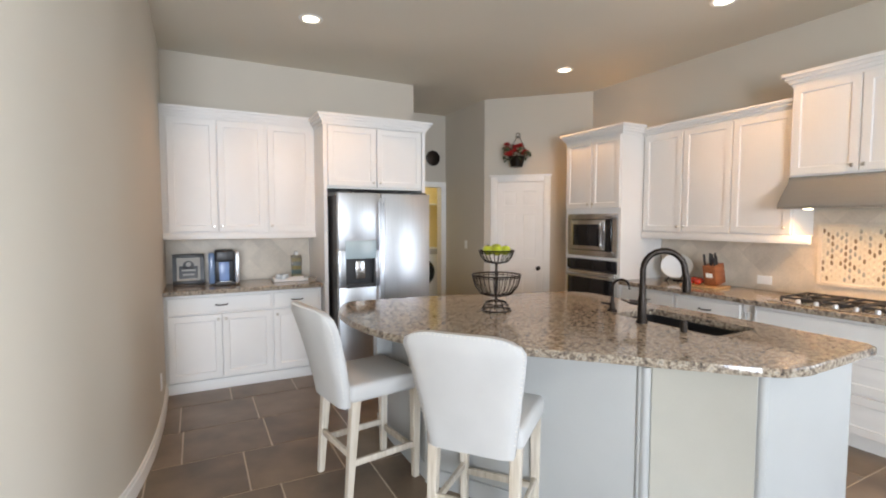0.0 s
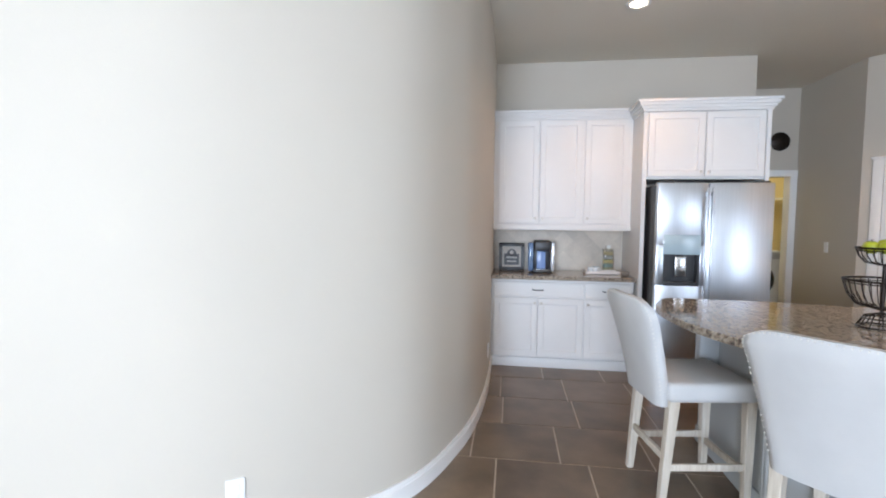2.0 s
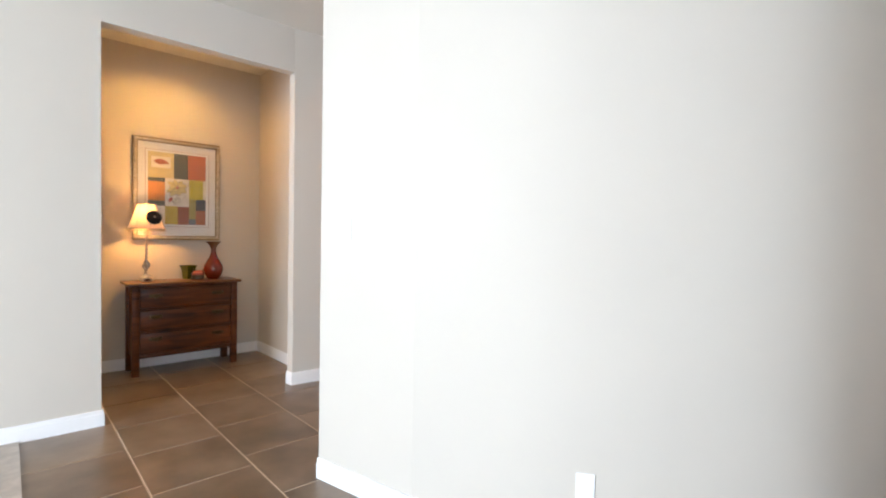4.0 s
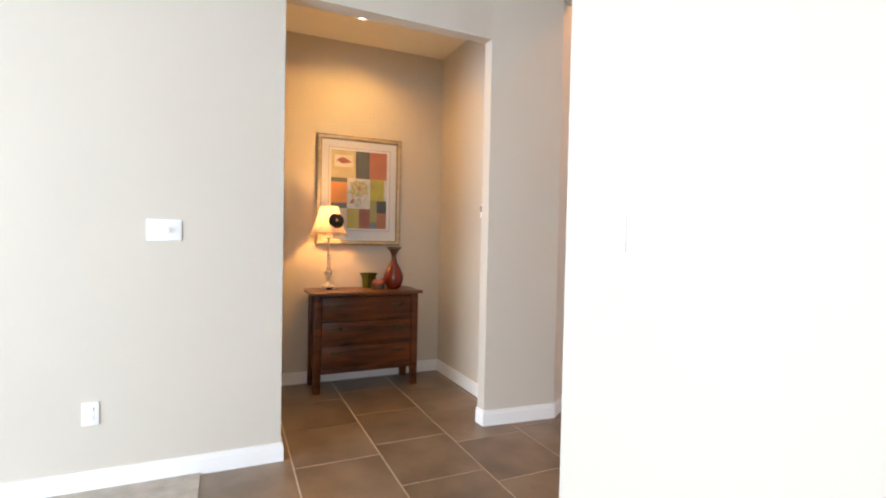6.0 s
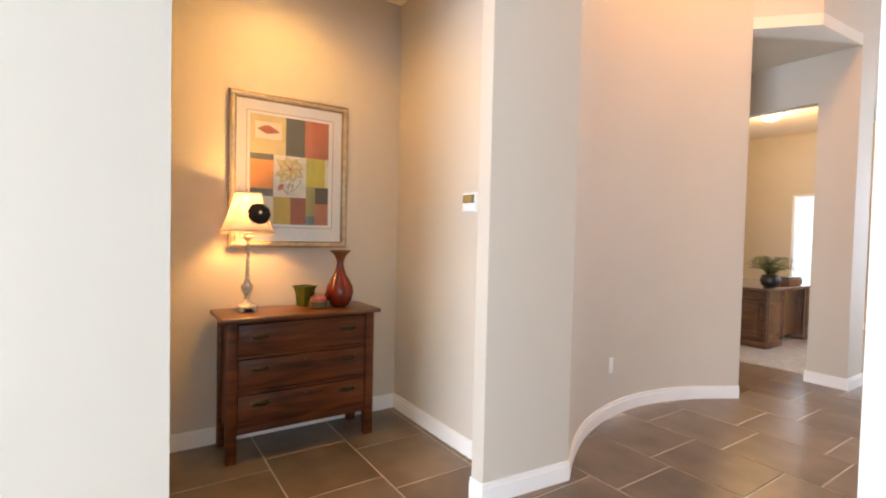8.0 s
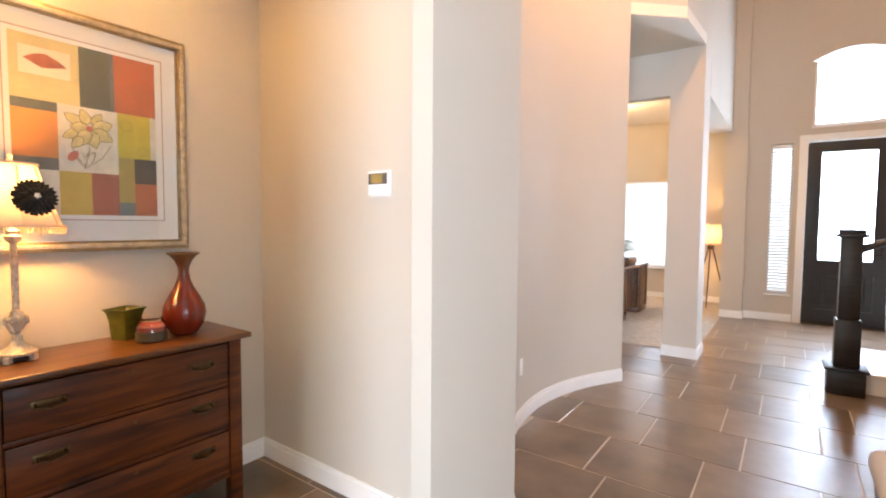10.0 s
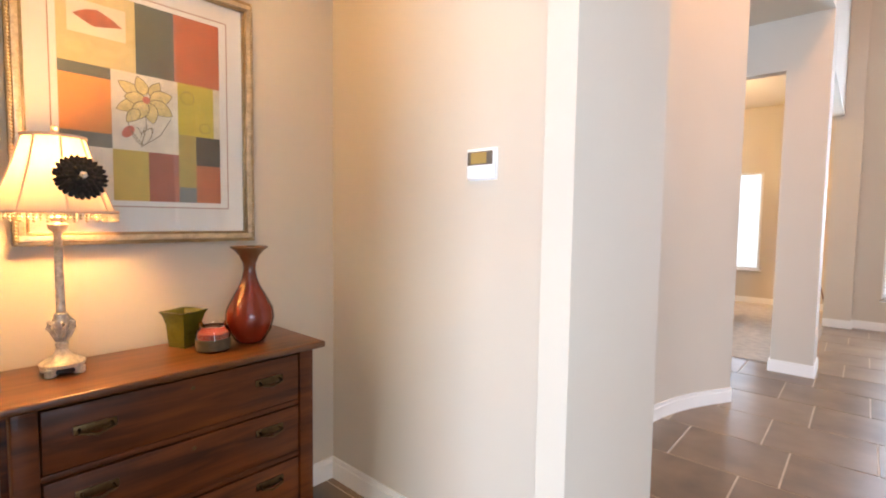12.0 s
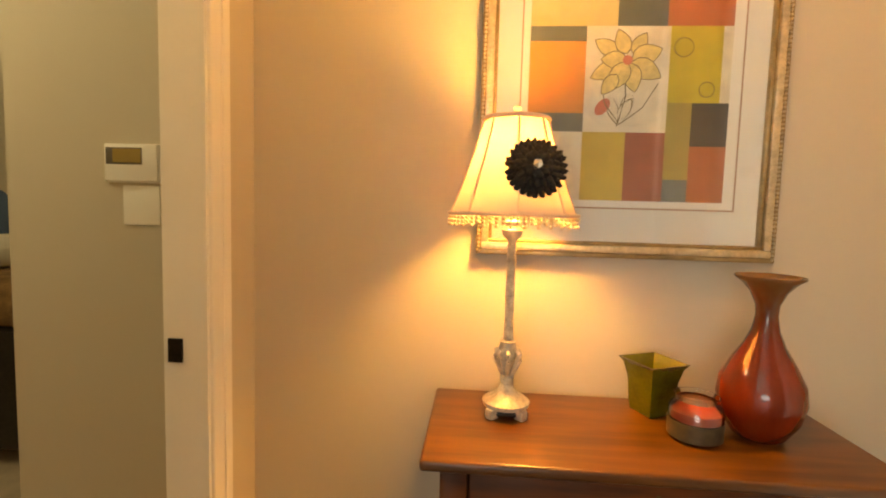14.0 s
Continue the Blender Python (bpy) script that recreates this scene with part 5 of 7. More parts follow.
for tx, ty in ((5.20, 3.66), (5.27, 3.62), (5.19, 3.585), (5.29, 3.69)):
    tm = thing("tomato", (tx, ty, 0.935), "ripe red tomato on the cutting board", "tomato", "tomatoes on the board")
    part("body", lathe(bmesh.new(), [(0.0, 0.003), (0.018, 0.0), (0.034, 0.015), (0.036, 0.03), (0.028, 0.05), (0.01, 0.056), (0, 0.053)], (tx, ty, 0.936), 14), RED, tm, smooth=80)
    part("stalk", rod(bmesh.new(), (tx, ty, 0.985), (tx + 0.004, ty, 0.998), 0.002, seg=5), mat("stalk_green", (0.06, 0.1, 0.02), 0.7), tm)

# recessed lights
LIT = mat("lit_lens", (1, 0.95, 0.85), 0.4, var=0, bump=0, emit=9, emit_col=(1.0, 0.88, 0.66))
for x, y in CANS + [(-3.96, 1.92)]:
    c = thing("recessed_light", (x, y, H), "round recessed ceiling light, switched on", "ceiling light", "recessed lights")
    part("trim_ring", lathe(bmesh.new(), [(0.066, -0.001), (0.066, -0.006), (0.09, -0.008), (0.095, -0.001)], (x, y, H), 28), TRIM, c)
    part("lens", lathe(bmesh.new(), [(0.0, -0.004), (0.064, -0.004), (0.064, -0.002), (0, -0.002)], (x, y, H), 24), LIT, c, "glowing frosted lens")


# ---- alcove ----
vent = thing("ceiling_vent", (-3.88, 2.51, H), "white louvred air vent in the alcove ceiling", "air vent")
part("frame", joined(B(-3.975, -3.95, 2.33, 2.69, H - 0.012, H - 0.001, 0.003), B(-3.81, -3.785, 2.33, 2.69, H - 0.012, H - 0.001, 0.003), B(-3.95, -3.81, 2.33, 2.355, H - 0.012, H - 0.001, 0.003), B(-3.95, -3.81, 2.665, 2.69, H - 0.012, H - 0.001, 0.003)), TRIM, vent)
part("backing", B(-3.95, -3.81, 2.355, 2.665, H - 0.004, H - 0.001), DARKPLASTIC, vent, "dark duct behind the louvres")
for i in range(7):
    part("slat", placed(B(-0.009, 0.009, -0.155, 0.155, -0.001, 0.001), Matrix.Translation((-3.94 + 0.02 * i, 2.51, H - 0.009)) @ Matrix.Rotation(radians(35), 4, "Y")), TRIM, vent)
chime = thing("door_chime", (-2.79, 6.43, 3.60), "small white door chime box high on the entry wall", "door chime")
part("cover", B(-2.788, -2.74, 6.34, 6.50, 3.545, 3.70, 0.008), WHITEPLASTIC, chime)
part("grille", joined(*[B(-2.7405, -2.738, 6.36, 6.48, 3.57 + 0.018 * i, 3.577 + 0.018 * i) for i in range(6)]), TRIM, chime)


def chest():
    c = thing("chest_of_drawers", (-4.35, 2.04, 0), "antique cherry-brown wooden chest of three drawers with brass pulls", "chest of drawers")
    xf, xb, ya, yb = -4.175, -4.52, 1.595, 2.525
    part("top", B(-4.53, -4.12, 1.555, 2.55, 0.842, 0.868, 0.008, 3), DRESSTOP, c, "lighter worn cherry-wood top")
    for y in (ya, yb - 0.06):
        for x in (xf - 0.055, xb):
            part("leg", B(x, x + 0.055, y, y + 0.06, 0, 0.842, 0.005), DRESSER, c)
        part("side_panel", B(xb + 0.05, xf - 0.05, y + 0.02, y + 0.04, 0.17, 0.842), DRESSER, c)
    part("back_panel", B(xb + 0.005, xb + 0.02, ya + 0.06, yb - 0.06, 0.17, 0.842), DRESSER, c)
    for z0, z1 in ((0.822, 0.842), (0.612, 0.632), (0.398, 0.418), (0.165, 0.20)):
        part("rail", B(xf - 0.05, xf - 0.012, ya + 0.06, yb - 0.06, z0, z1, 0.003), DRESSER, c)
    part("bottom_board", B(xb + 0.03, xf - 0.05, ya + 0.05, yb - 0.05, 0.165, 0.18), DRESSER, c)
    for z0, z1, zp in ((0.635, 0.819, 0.742), (0.421, 0.609, 0.548), (0.203, 0.395, 0.338)):
        d = part("drawer", B(xf - 0.3, xf - 0.006, ya + 0.064, yb - 0.064, z0, z1, 0.005), DRESSER, c)
        for y in (1.785, 2.335):
            h = part("handle", joined(B(xf - 0.007, xf - 0.003, y - 0.055, y + 0.055, zp - 0.014, zp + 0.014, 0.004), tube(bmesh.new(), [(xf - 0.004, y - 0.04, zp + 0.002), (xf + 0.018, y - 0.042, zp - 0.004), (xf + 0.022, y, zp - 0.016), (xf + 0.018, y + 0.042, zp - 0.004), (xf - 0.004, y + 0.04, zp + 0.002)], 0.0045, 8)), BRASS, d, "aged brass bail pull")
        part("keyhole", placed(lathe(bmesh.new(), [(0.007, 0), (0.007, 0.002), (0.0, 0.002)], seg=12), Matrix.Translation((xf - 0.007, 2.06, z1 - 0.035)) @ Matrix.Rotation(radians(90), 4, "Y")), BRASS, d, "small brass keyhole plate")


chest()


def shade_material():
    m = bpy.data.materials.new("lamp_shade_silk")
    m.use_nodes = True
    n, l = m.node_tree.nodes, m.node_tree.links
    n.remove(n["Principled BSDF"])
    o = n["Material Output"]
    d, t, mx = n.new("ShaderNodeBsdfDiffuse"), n.new("ShaderNodeBsdfTranslucent"), n.new("ShaderNodeMixShader")
    w = n.new("ShaderNodeTexNoise")
    w.inputs["Scale"].default_value = 150
    r = n.new("ShaderNodeValToRGB")
    r.color_ramp.elements[0].color, r.color_ramp.elements[1].color = (0.74, 0.54, 0.41, 1), (0.84, 0.66, 0.52, 1)
    l.new(w.outputs[0], r.inputs[0])
    for s in (d, t):
        l.new(r.outputs[0], s.inputs[0])
    mx.inputs[0].default_value = 0.12
    l.new(d.outputs[0], mx.inputs[1])
    l.new(t.outputs[0], mx.inputs[2])
    l.new(mx.outputs[0], o.inputs[0])
    return m


SHADE = shade_material()
SILVER = mat("antique_silver", (0.62, 0.56, 0.47), 0.42, 0.35, var=0.35, scale=60, fine=200, bump=0.4)
LX, LY = -4.375, 1.745


def table_lamp():
    l = thing("table_lamp", (LX, LY, 0.868), "lit silver candlestick table lamp with cream beaded shade", "table lamp")
    z = 0.868
    part("base", joined(lathe(bmesh.new(), [(0.045, 0.022), (0.058, 0.026), (0.060, 0.036), (0.05, 0.044), (0.034, 0.052), (0.020, 0.066), (0.014, 0.08)], (LX, LY, z), 24)), SILVER, l)
    for k in range(4):
        a = math.pi / 4 + k * math.pi / 2
        part("foot", placed(B(-0.014, 0.014, -0.012, 0.012, 0, 0.026, 0.005), Matrix.Translation((LX + 0.050 * math.cos(a), LY + 0.050 * math.sin(a), z)) @ Matrix.Rotation(a, 4, "Z")), SILVER, l)
    part("plinth", B(LX - 0.042, LX + 0.042, LY - 0.042, LY + 0.042, z + 0.004, z + 0.022, 0.01), BLACKWOOD, l, "black plinth between the feet")
    part("stem", joined(lathe(bmesh.new(), [(0.014, 0.075), (0.018, 0.095), (0.013, 0.10), (0.012, 0.12), (0.017, 0.135), (0.022, 0.155), (0.023, 0.168), (0.018, 0.182), (0.019, 0.188), (0.0115, 0.192), (0.0105, 0.44), (0.014, 0.445), (0.024, 0.455), (0.026, 0.468), (0.015, 0.478), (0.021, 0.488), (0.010, 0.495)], (LX, LY, z), 18)), SILVER, l)
    for k in range(6):
        a = k * math.pi / 3
        c, s = math.cos(a), math.sin(a)
        part("scroll_leaf", tube(bmesh.new(), [(LX + r * c, LY + r * s, z + h) for r, h in ((0.012, 0.105), (0.020, 0.118), (0.027, 0.134), (0.036, 0.145), (0.034, 0.160), (0.024, 0.166))], 0.006, 6), SILVER, l)
    prof = [(0.158, 0.505), (0.150, 0.512), (0.138, 0.545), (0.118, 0.60), (0.098, 0.66), (0.080, 0.725), (0.078, 0.735)]
    bm = bmesh.new()
    n = 48
    rings = []
    for r, h in prof:
        rings.append([bm.verts.new((LX + r * (1 - 0.05 * abs(math.sin(4 * 2 * math.pi * i / n))) * math.cos(2 * math.pi * i / n), LY + r * (1 - 0.05 * abs(math.sin(4 * 2 * math.pi * i / n))) * math.sin(2 * math.pi * i / n), z + h)) for i in range(n)])
    for a, b in zip(rings, rings[1:]):
        for i in range(n):
            bm.faces.new((a[i], a[(i + 1) % n], b[(i + 1) % n], b[i]))
    sh = part("shade", bm, SHADE, l, "glowing cream silk bell shade", 30)
    for k in range(8):
        a = 2 * math.pi * k / 8
        part("seam", tube(bmesh.new(), [(LX + (r + 0.001) * math.cos(a), LY + (r + 0.001) * math.sin(a), z + h) for r, h in prof], 0.003, 5), SHADE, sh)
    for r, h in ((0.157, 0.507), (0.079, 0.735)):
        part("trim_band", tube(bmesh.new(), [(LX + r * math.cos(a), LY + r * math.sin(a), z + h) for a in np.linspace(0, 6.283, 41)[:-1]], 0.005, 6, True), SHADE, sh)
    bm = bmesh.new()
    for i in range(64):
        a = 2 * math.pi * i / 64
        for j in range(2 + i % 2):
            bmesh.ops.create_icosphere(bm, subdivisions=1, radius=0.0048, matrix=Matrix.Translation((LX + 0.156 * math.cos(a), LY + 0.156 * math.sin(a), z + 0.498 - 0.009 * j)))
    tagged(part("bead_fringe", bm, mat("glass_beads", (0.85, 0.72, 0.5), 0.15, trans=0.3), sh, "fringe of small glass beads"), kind="stuff")
    part("finial", lathe(bmesh.new(), [(0.004, 0.72), (0.012, 0.745), (0.007, 0.755), (0.010, 0.765), (0, 0.775)], (LX, LY, z), 12), SILVER, l)
    part("harp", joined(tube(bmesh.new(), [(LX, LY - 0.01, z + 0.49), (LX, LY - 0.04, z + 0.58), (LX, LY, z + 0.735), (LX, LY + 0.04, z + 0.58), (LX, LY + 0.01, z + 0.49)], 0.002, 5)), SILVER, l)
    # black flower pinned to the shade
    r = random.Random(3)
    fl = thing("fabric_flower", (LX + 0.13, LY + 0.05, 1.48), "black fabric flower with a rhinestone centre pinned to the shade", "flower")
    m = Matrix.Translation((LX + 0.135, LY + 0.035, 1.475)) @ Matrix.Rotation(radians(2), 4, "Z") @ Matrix.Rotation(radians(76), 4, "Y")
    for ring, (cnt, rad, lift) in enumerate(((26, 0.070, 0.0), (24, 0.062, 0.010), (18, 0.050, 0.018), (12, 0.034, 0.024))):
        for k in range(cnt):
            a = 2 * math.pi * (k + 0.5 * ring) / cnt + r.uniform(-0.05, 0.05)
            mm = m @ Matrix.Rotation(a, 4, "Z") @ Matrix.Translation((rad * 0.6, 0, lift + r.uniform(-0.002, 0.002))) @ Matrix.Rotation(radians(-12), 4, "Y") @ Matrix.Diagonal((rad * 0.46, 0.0105, 0.006, 1))
            bm = bmesh.new()
            bmesh.ops.create_icosphere(bm, subdivisions=1, radius=1, matrix=mm)
            part("petal", bm, BLACKFAB, fl, smooth=80)
    bm = bmesh.new()
    bmesh.ops.create_icosphere(bm, subdivisions=1, radius=0.012, matrix=m @ Matrix.Translation((0, 0, 0.030)))
    part("rhinestone", bm, mat("rhinestone", (0.8, 0.8, 0.82), 0.05, 0.8, bump=0), fl, "clear rhinestone centre")


BLACKFAB = mat("black_fabric", (0.008, 0.007, 0.007), 0.85, var=0.3, scale=60)
table_lamp()


def vase_material():
    """Oxblood glaze that thins to tan at the rim, with darker runs."""
    m = mat("oxblood_glaze", (0.165, 0.016, 0.005), 0.16, var=0.4, scale=9, fine=30, bump=0.02, coat=0.2, stretch=(1, 1, 0.35))
    n, l = m.node_tree.nodes, m.node_tree.links
    tc, sep, noise_t, add, ramp, mx = n.new("ShaderNodeTexCoord"), n.new("ShaderNodeSeparateXYZ"), n.new("ShaderNodeTexNoise"), n.new("ShaderNodeMath"), n.new("ShaderNodeMapRange"), n.new("ShaderNodeMix")
    l.new(tc.outputs["Object"], sep.inputs[0])
    l.new(tc.outputs["Object"], noise_t.inputs["Vector"])
    noise_t.inputs["Scale"].default_value = 30
    add.operation = "MULTIPLY_ADD"
    add.inputs[1].default_value = 0.10
    l.new(noise_t.outputs[0], add.inputs[0])
    l.new(sep.outputs["Z"], add.inputs[2])
    ramp.inputs[1].default_value, ramp.inputs[2].default_value = 1.17, 1.29
    l.new(add.outputs[0], ramp.inputs[0])
    mx.data_type = "RGBA"
    l.new(ramp.outputs[0], mx.inputs["Factor"])
    l.new(n["Color Ramp"].outputs[0], mx.inputs[6])
    mx.inputs[7].default_value = (0.15, 0.075, 0.03, 1)
    l.new(mx.outputs[2], n["Principled BSDF"].inputs["Base Color"])
    return m


solid("vase", lathe(bmesh.new(), [(0.045, 0.0), (0.058, 0.01), (0.082, 0.05), (0.093, 0.095), (0.088, 0.135), (0.066, 0.18), (0.043, 0.22), (0.029, 0.255), (0.023, 0.29), (0.025, 0.315), (0.038, 0.345), (0.058, 0.368), (0.071, 0.377), (0.071, 0.382), (0.055, 0.372), (0.02, 0.34), (0.0, 0.32)], (-4.33, 2.335, 0.868), 40), vase_material(), "glossy oxblood red pear-shaped ceramic vase with flared rim", "vase", smooth=60)
pl = thing("planter", (-4.44, 2.128, 0.868), "small flared square olive-green glass planter", "planter")
bm = bmesh.new()
loops = []
for s, z in ((0.036, 0), (0.039, 0.02), (0.043, 0.085), (0.051, 0.122), (0.061, 0.137), (0.058, 0.137), (0.048, 0.122), (0.040, 0.085), (0.034, 0.012)):
    loops.append([bm.verts.new((-4.44 + a * s, 2.128 + b * s, 0.869 + z)) for a, b in ((-1, -1), (1, -1), (1, 1), (-1, 1))])
for a, b in zip(loops, loops[1:]):
    for k in range(4):
        bm.faces.new((a[k], a[(k + 1) % 4], b[(k + 1) % 4], b[k]))
bm.faces.new(loops[0][::-1])
bm.faces.new(loops[-1])
part("pot", placed(bm, Matrix.Translation((-4.44, 2.128, 0)) @ Matrix.Rotation(radians(24), 4, "Z") @ Matrix.Translation((4.44, -2.128, 0))), mat("olive_glaze", (0.085, 0.09, 0.010), 0.22, var=0.35, scale=12, coat=0.4), pl)
cj = thing("jar_candle", (-4.30, 2.178, 0.868), "red jar candle with a dark brown label", "candle")
part("jar", lathe(bmesh.new(), [(0.050, 0.0), (0.058, 0.006), (0.059, 0.07), (0.052, 0.085), (0.047, 0.092), (0.050, 0.102), (0.047, 0.102), (0.044, 0.092), (0.055, 0.07), (0.054, 0.01), (0, 0.006)], (-4.30, 2.178, 0.869), 26), GLASS, cj, "clear glass jar", 50)
part("wax", lathe(bmesh.new(), [(0.05, 0.008), (0.053, 0.012), (0.053, 0.066), (0.0, 0.064)], (-4.30, 2.178, 0.869), 22), mat("red_wax", (0.42, 0.06, 0.035), 0.5, var=0.15), cj, "red wax")
part("label", lathe(bmesh.new(), [(0.0598, 0.008), (0.0602, 0.008), (0.0602, 0.047), (0.0598, 0.047)], (-4.30, 2.178, 0.869), 26), mat("brown_label", (0.055, 0.04, 0.02), 0.5, var=0.4, scale=40), cj, "dark brown label")


def picture():
    p = thing("framed_print", (-4.54, 2.055, 1.26), "framed collage print of a shell and flower in colour blocks", "picture")
    x, y0, y1, z0, z1 = BACK_X + 0.002, 1.655, 2.455, 1.262, 2.275
    rail = mat("antique_gold", (0.36, 0.27, 0.15), 0.36, 0.85, var=0.2, scale=30, bump=0.15)
    gold = mat("silver_gilt", (0.60, 0.50, 0.35), 0.36, 0.7, var=0.25, scale=30, bump=0.25)
    for w0, w1, d0, d1, col in ((0.0, 0.014, 0, 0.030, rail), (0.014, 0.034, 0, 0.036, gold), (0.034, 0.044, 0, 0.026, rail)):
        bm = joined(B(x, x + d1, y0 + w0, y1 - w0, z0 + w0, z0 + w1, 0.003), B(x, x + d1, y0 + w0, y1 - w0, z1 - w1, z1 - w0, 0.003), B(x, x + d1, y0 + w0, y0 + w1, z0 + w1, z1 - w1, 0.003), B(x, x + d1, y1 - w1, y1 - w0, z0 + w1, z1 - w1, 0.003))
        part("frame", bm, col, p)
    beads = bmesh.new()
    for i in range(90):
        for yy in (y0 + 0.008, y1 - 0.008):
            bmesh.ops.create_icosphere(beads, subdivisions=1, radius=0.0048, matrix=Matrix.Translation((x + 0.031, yy, z0 + 0.01 + i * (z1 - z0 - 0.02) / 89)))
    tagged(part("beading", beads, gold, p), kind="stuff")
    part("mat_board", B(x, x + 0.010, y0 + 0.044, y1 - 0.044, z0 + 0.044, z1 - 0.044), mat("mat_board", (0.80, 0.76, 0.70), 0.8, var=0.02), p, "cream mat board")
    part("inner_mat", B(x + 0.0105, x + 0.0125, 1.765, 2.345, 1.40, 2.16), mat("inner_mat", (0.83, 0.80, 0.74), 0.8, var=0.02), p, "cream inner mat")
    fine = joined(B(x + 0.0126, x + 0.0136, 1.762, 2.348, 1.397, 1.401), B(x + 0.0126, x + 0.0136, 1.762, 2.348, 2.159, 2.163), B(x + 0.0126, x + 0.0136, 1.762, 1.766, 1.397, 2.163), B(x + 0.0126, x + 0.0136, 2.344, 2.348, 1.397, 2.163))
    part("mat_line", fine, mat("mat_line", (0.42, 0.26, 0.18), 0.7), p)
    blocks = (("straw", (0.62, 0.50, 0.24), 1.785, 2.015, 1.885, 2.14), ("slate", (0.075, 0.085, 0.07), 2.015, 2.145, 1.885, 2.14), ("brick", (0.42, 0.13, 0.065), 2.145, 2.315, 1.885, 2.14),
              ("slate", (0.075, 0.085, 0.07), 1.785, 1.935, 1.845, 1.885), ("orange", (0.66, 0.27, 0.07), 1.785, 1.935, 1.655, 1.845), ("grey", (0.19, 0.18, 0.14), 1.785, 1.935, 1.605, 1.655),
              ("ivory", (0.78, 0.70, 0.56), 1.935, 2.155, 1.605, 1.885), ("yellow", (0.56, 0.47, 0.07), 2.155, 2.29, 1.685, 1.885), ("cream", (0.72, 0.66, 0.52), 2.29, 2.315, 1.685, 1.885),
              ("ivory", (0.74, 0.62, 0.42), 1.785, 1.935, 1.42, 1.605), ("mustard", (0.56, 0.40, 0.08), 1.935, 2.05, 1.42, 1.605), ("rust", (0.33, 0.10, 0.06), 2.05, 2.155, 1.42, 1.605),
              ("olive", (0.40, 0.33, 0.11), 2.155, 2.22, 1.48, 1.685), ("blue_grey", (0.17, 0.21, 0.22), 2.155, 2.22, 1.42, 1.48), ("charcoal", (0.06, 0.065, 0.065), 2.22, 2.315, 1.57, 1.685), ("terracotta", (0.42, 0.15, 0.08), 2.22, 2.315, 1.42, 1.57))
    pm = {}
    for nm, col, a, b, c, d in blocks:
        if nm not in pm:
            pm[nm] = mat("print_" + nm, col, 0.55, var=0.16, scale=14, fine=70, bump=0)
        part("colour_block", B(x + 0.0126, x + 0.0136, a, b, c, d), pm[nm], p)
    X = x + 0.0138
    white, shellc, line, pet, pink = mat("print_paper", (0.76, 0.68, 0.52), 0.6), mat("print_shell", (0.36, 0.10, 0.05), 0.6, var=0.4, scale=40), mat("print_line", (0.20, 0.15, 0.07), 0.6), mat("print_petal", (0.74, 0.60, 0.26), 0.6, var=0.25, scale=30), mat("print_pink", (0.60, 0.18, 0.12), 0.6)
    part("shell_ground", B(x + 0.0137, x + 0.0141, 1.815, 1.985, 1.985, 2.095), white, p)

    def flat_disc(cy, cz, ry, rz, rot, m, lift, nm):
        bm = bmesh.new()
        bmesh.ops.create_circle(bm, cap_ends=True, segments=18, radius=1)
        placed(bm, Matrix.Translation((X + lift, cy, cz)) @ Matrix.Rotation(rot, 4, "X") @ Matrix.Diagonal((1, ry, rz, 1)) @ Matrix.Rotation(radians(90), 4, "Y"))
        ob = part(nm, bm, m, p)
        return ob

    bm = prism(bmesh.new(), [(1.83, 0.0), (1.865, 0.022), (1.90, 0.030), (1.94, 0.012), (1.975, -0.012), (1.93, -0.022), (1.89, -0.03), (1.86, -0.016)], 0, 0.0006)
    placed(bm, Matrix.Translation((X + 0.0004, 0, 2.045)) @ Matrix(((0, 0, 1, 0), (1, 0, 0, 0), (0, 1, 0, 0), (0, 0, 0, 1))))
    part("shell", bm, shellc, p, "printed brown sea shell")
    def flat_petal(cy, cz, rot, ln, wd, m, lift, nm):
        """A pointed petal that grows from a point at an angle."""
        pts = [(0.0, 0.0)] + [(ln * t, wd * math.sin(math.pi * t ** 0.8) ** 0.8) for t in (0.15, 0.35, 0.55, 0.75, 0.9)] + [(ln, 0.0)] + [(ln * t, -wd * math.sin(math.pi * t ** 0.8) ** 0.8) for t in (0.9, 0.75, 0.55, 0.35, 0.15)]
        bm = bmesh.new()
        bm.faces.new([bm.verts.new((X + lift, cy + a * math.cos(rot) - b * math.sin(rot), cz + a * math.sin(rot) + b * math.cos(rot))) for a, b in pts])
        part(nm, bm, m, p)

    for k, (deg, r0, ln, wd) in enumerate(((150, 0.035, 0.070, 0.020), (60, 0.02, 0.062, 0.018), (112, 0.02, 0.066, 0.020), (205, 0.01, 0.100, 0.024), (178, 0.008, 0.066, 0.022), (20, 0.008, 0.080, 0.026), (-28, 0.008, 0.086, 0.026), (-78, 0.008, 0.076, 0.024), (-122, 0.008, 0.084, 0.025), (232, 0.05, 0.062, 0.018))):
        q = radians(deg)
        cy, cz = 2.05 + r0 * math.cos(q), 1.795 + r0 * math.sin(q)
        flat_petal(cy - 0.003 * math.cos(q), cz - 0.003 * math.sin(q), q, ln + 0.006, wd + 0.0028, line, 0.0006 + 0.0002 * k, "petal_outline")
        flat_petal(cy, cz, q, ln, wd, pet, 0.0007 + 0.0002 * k, "petal")
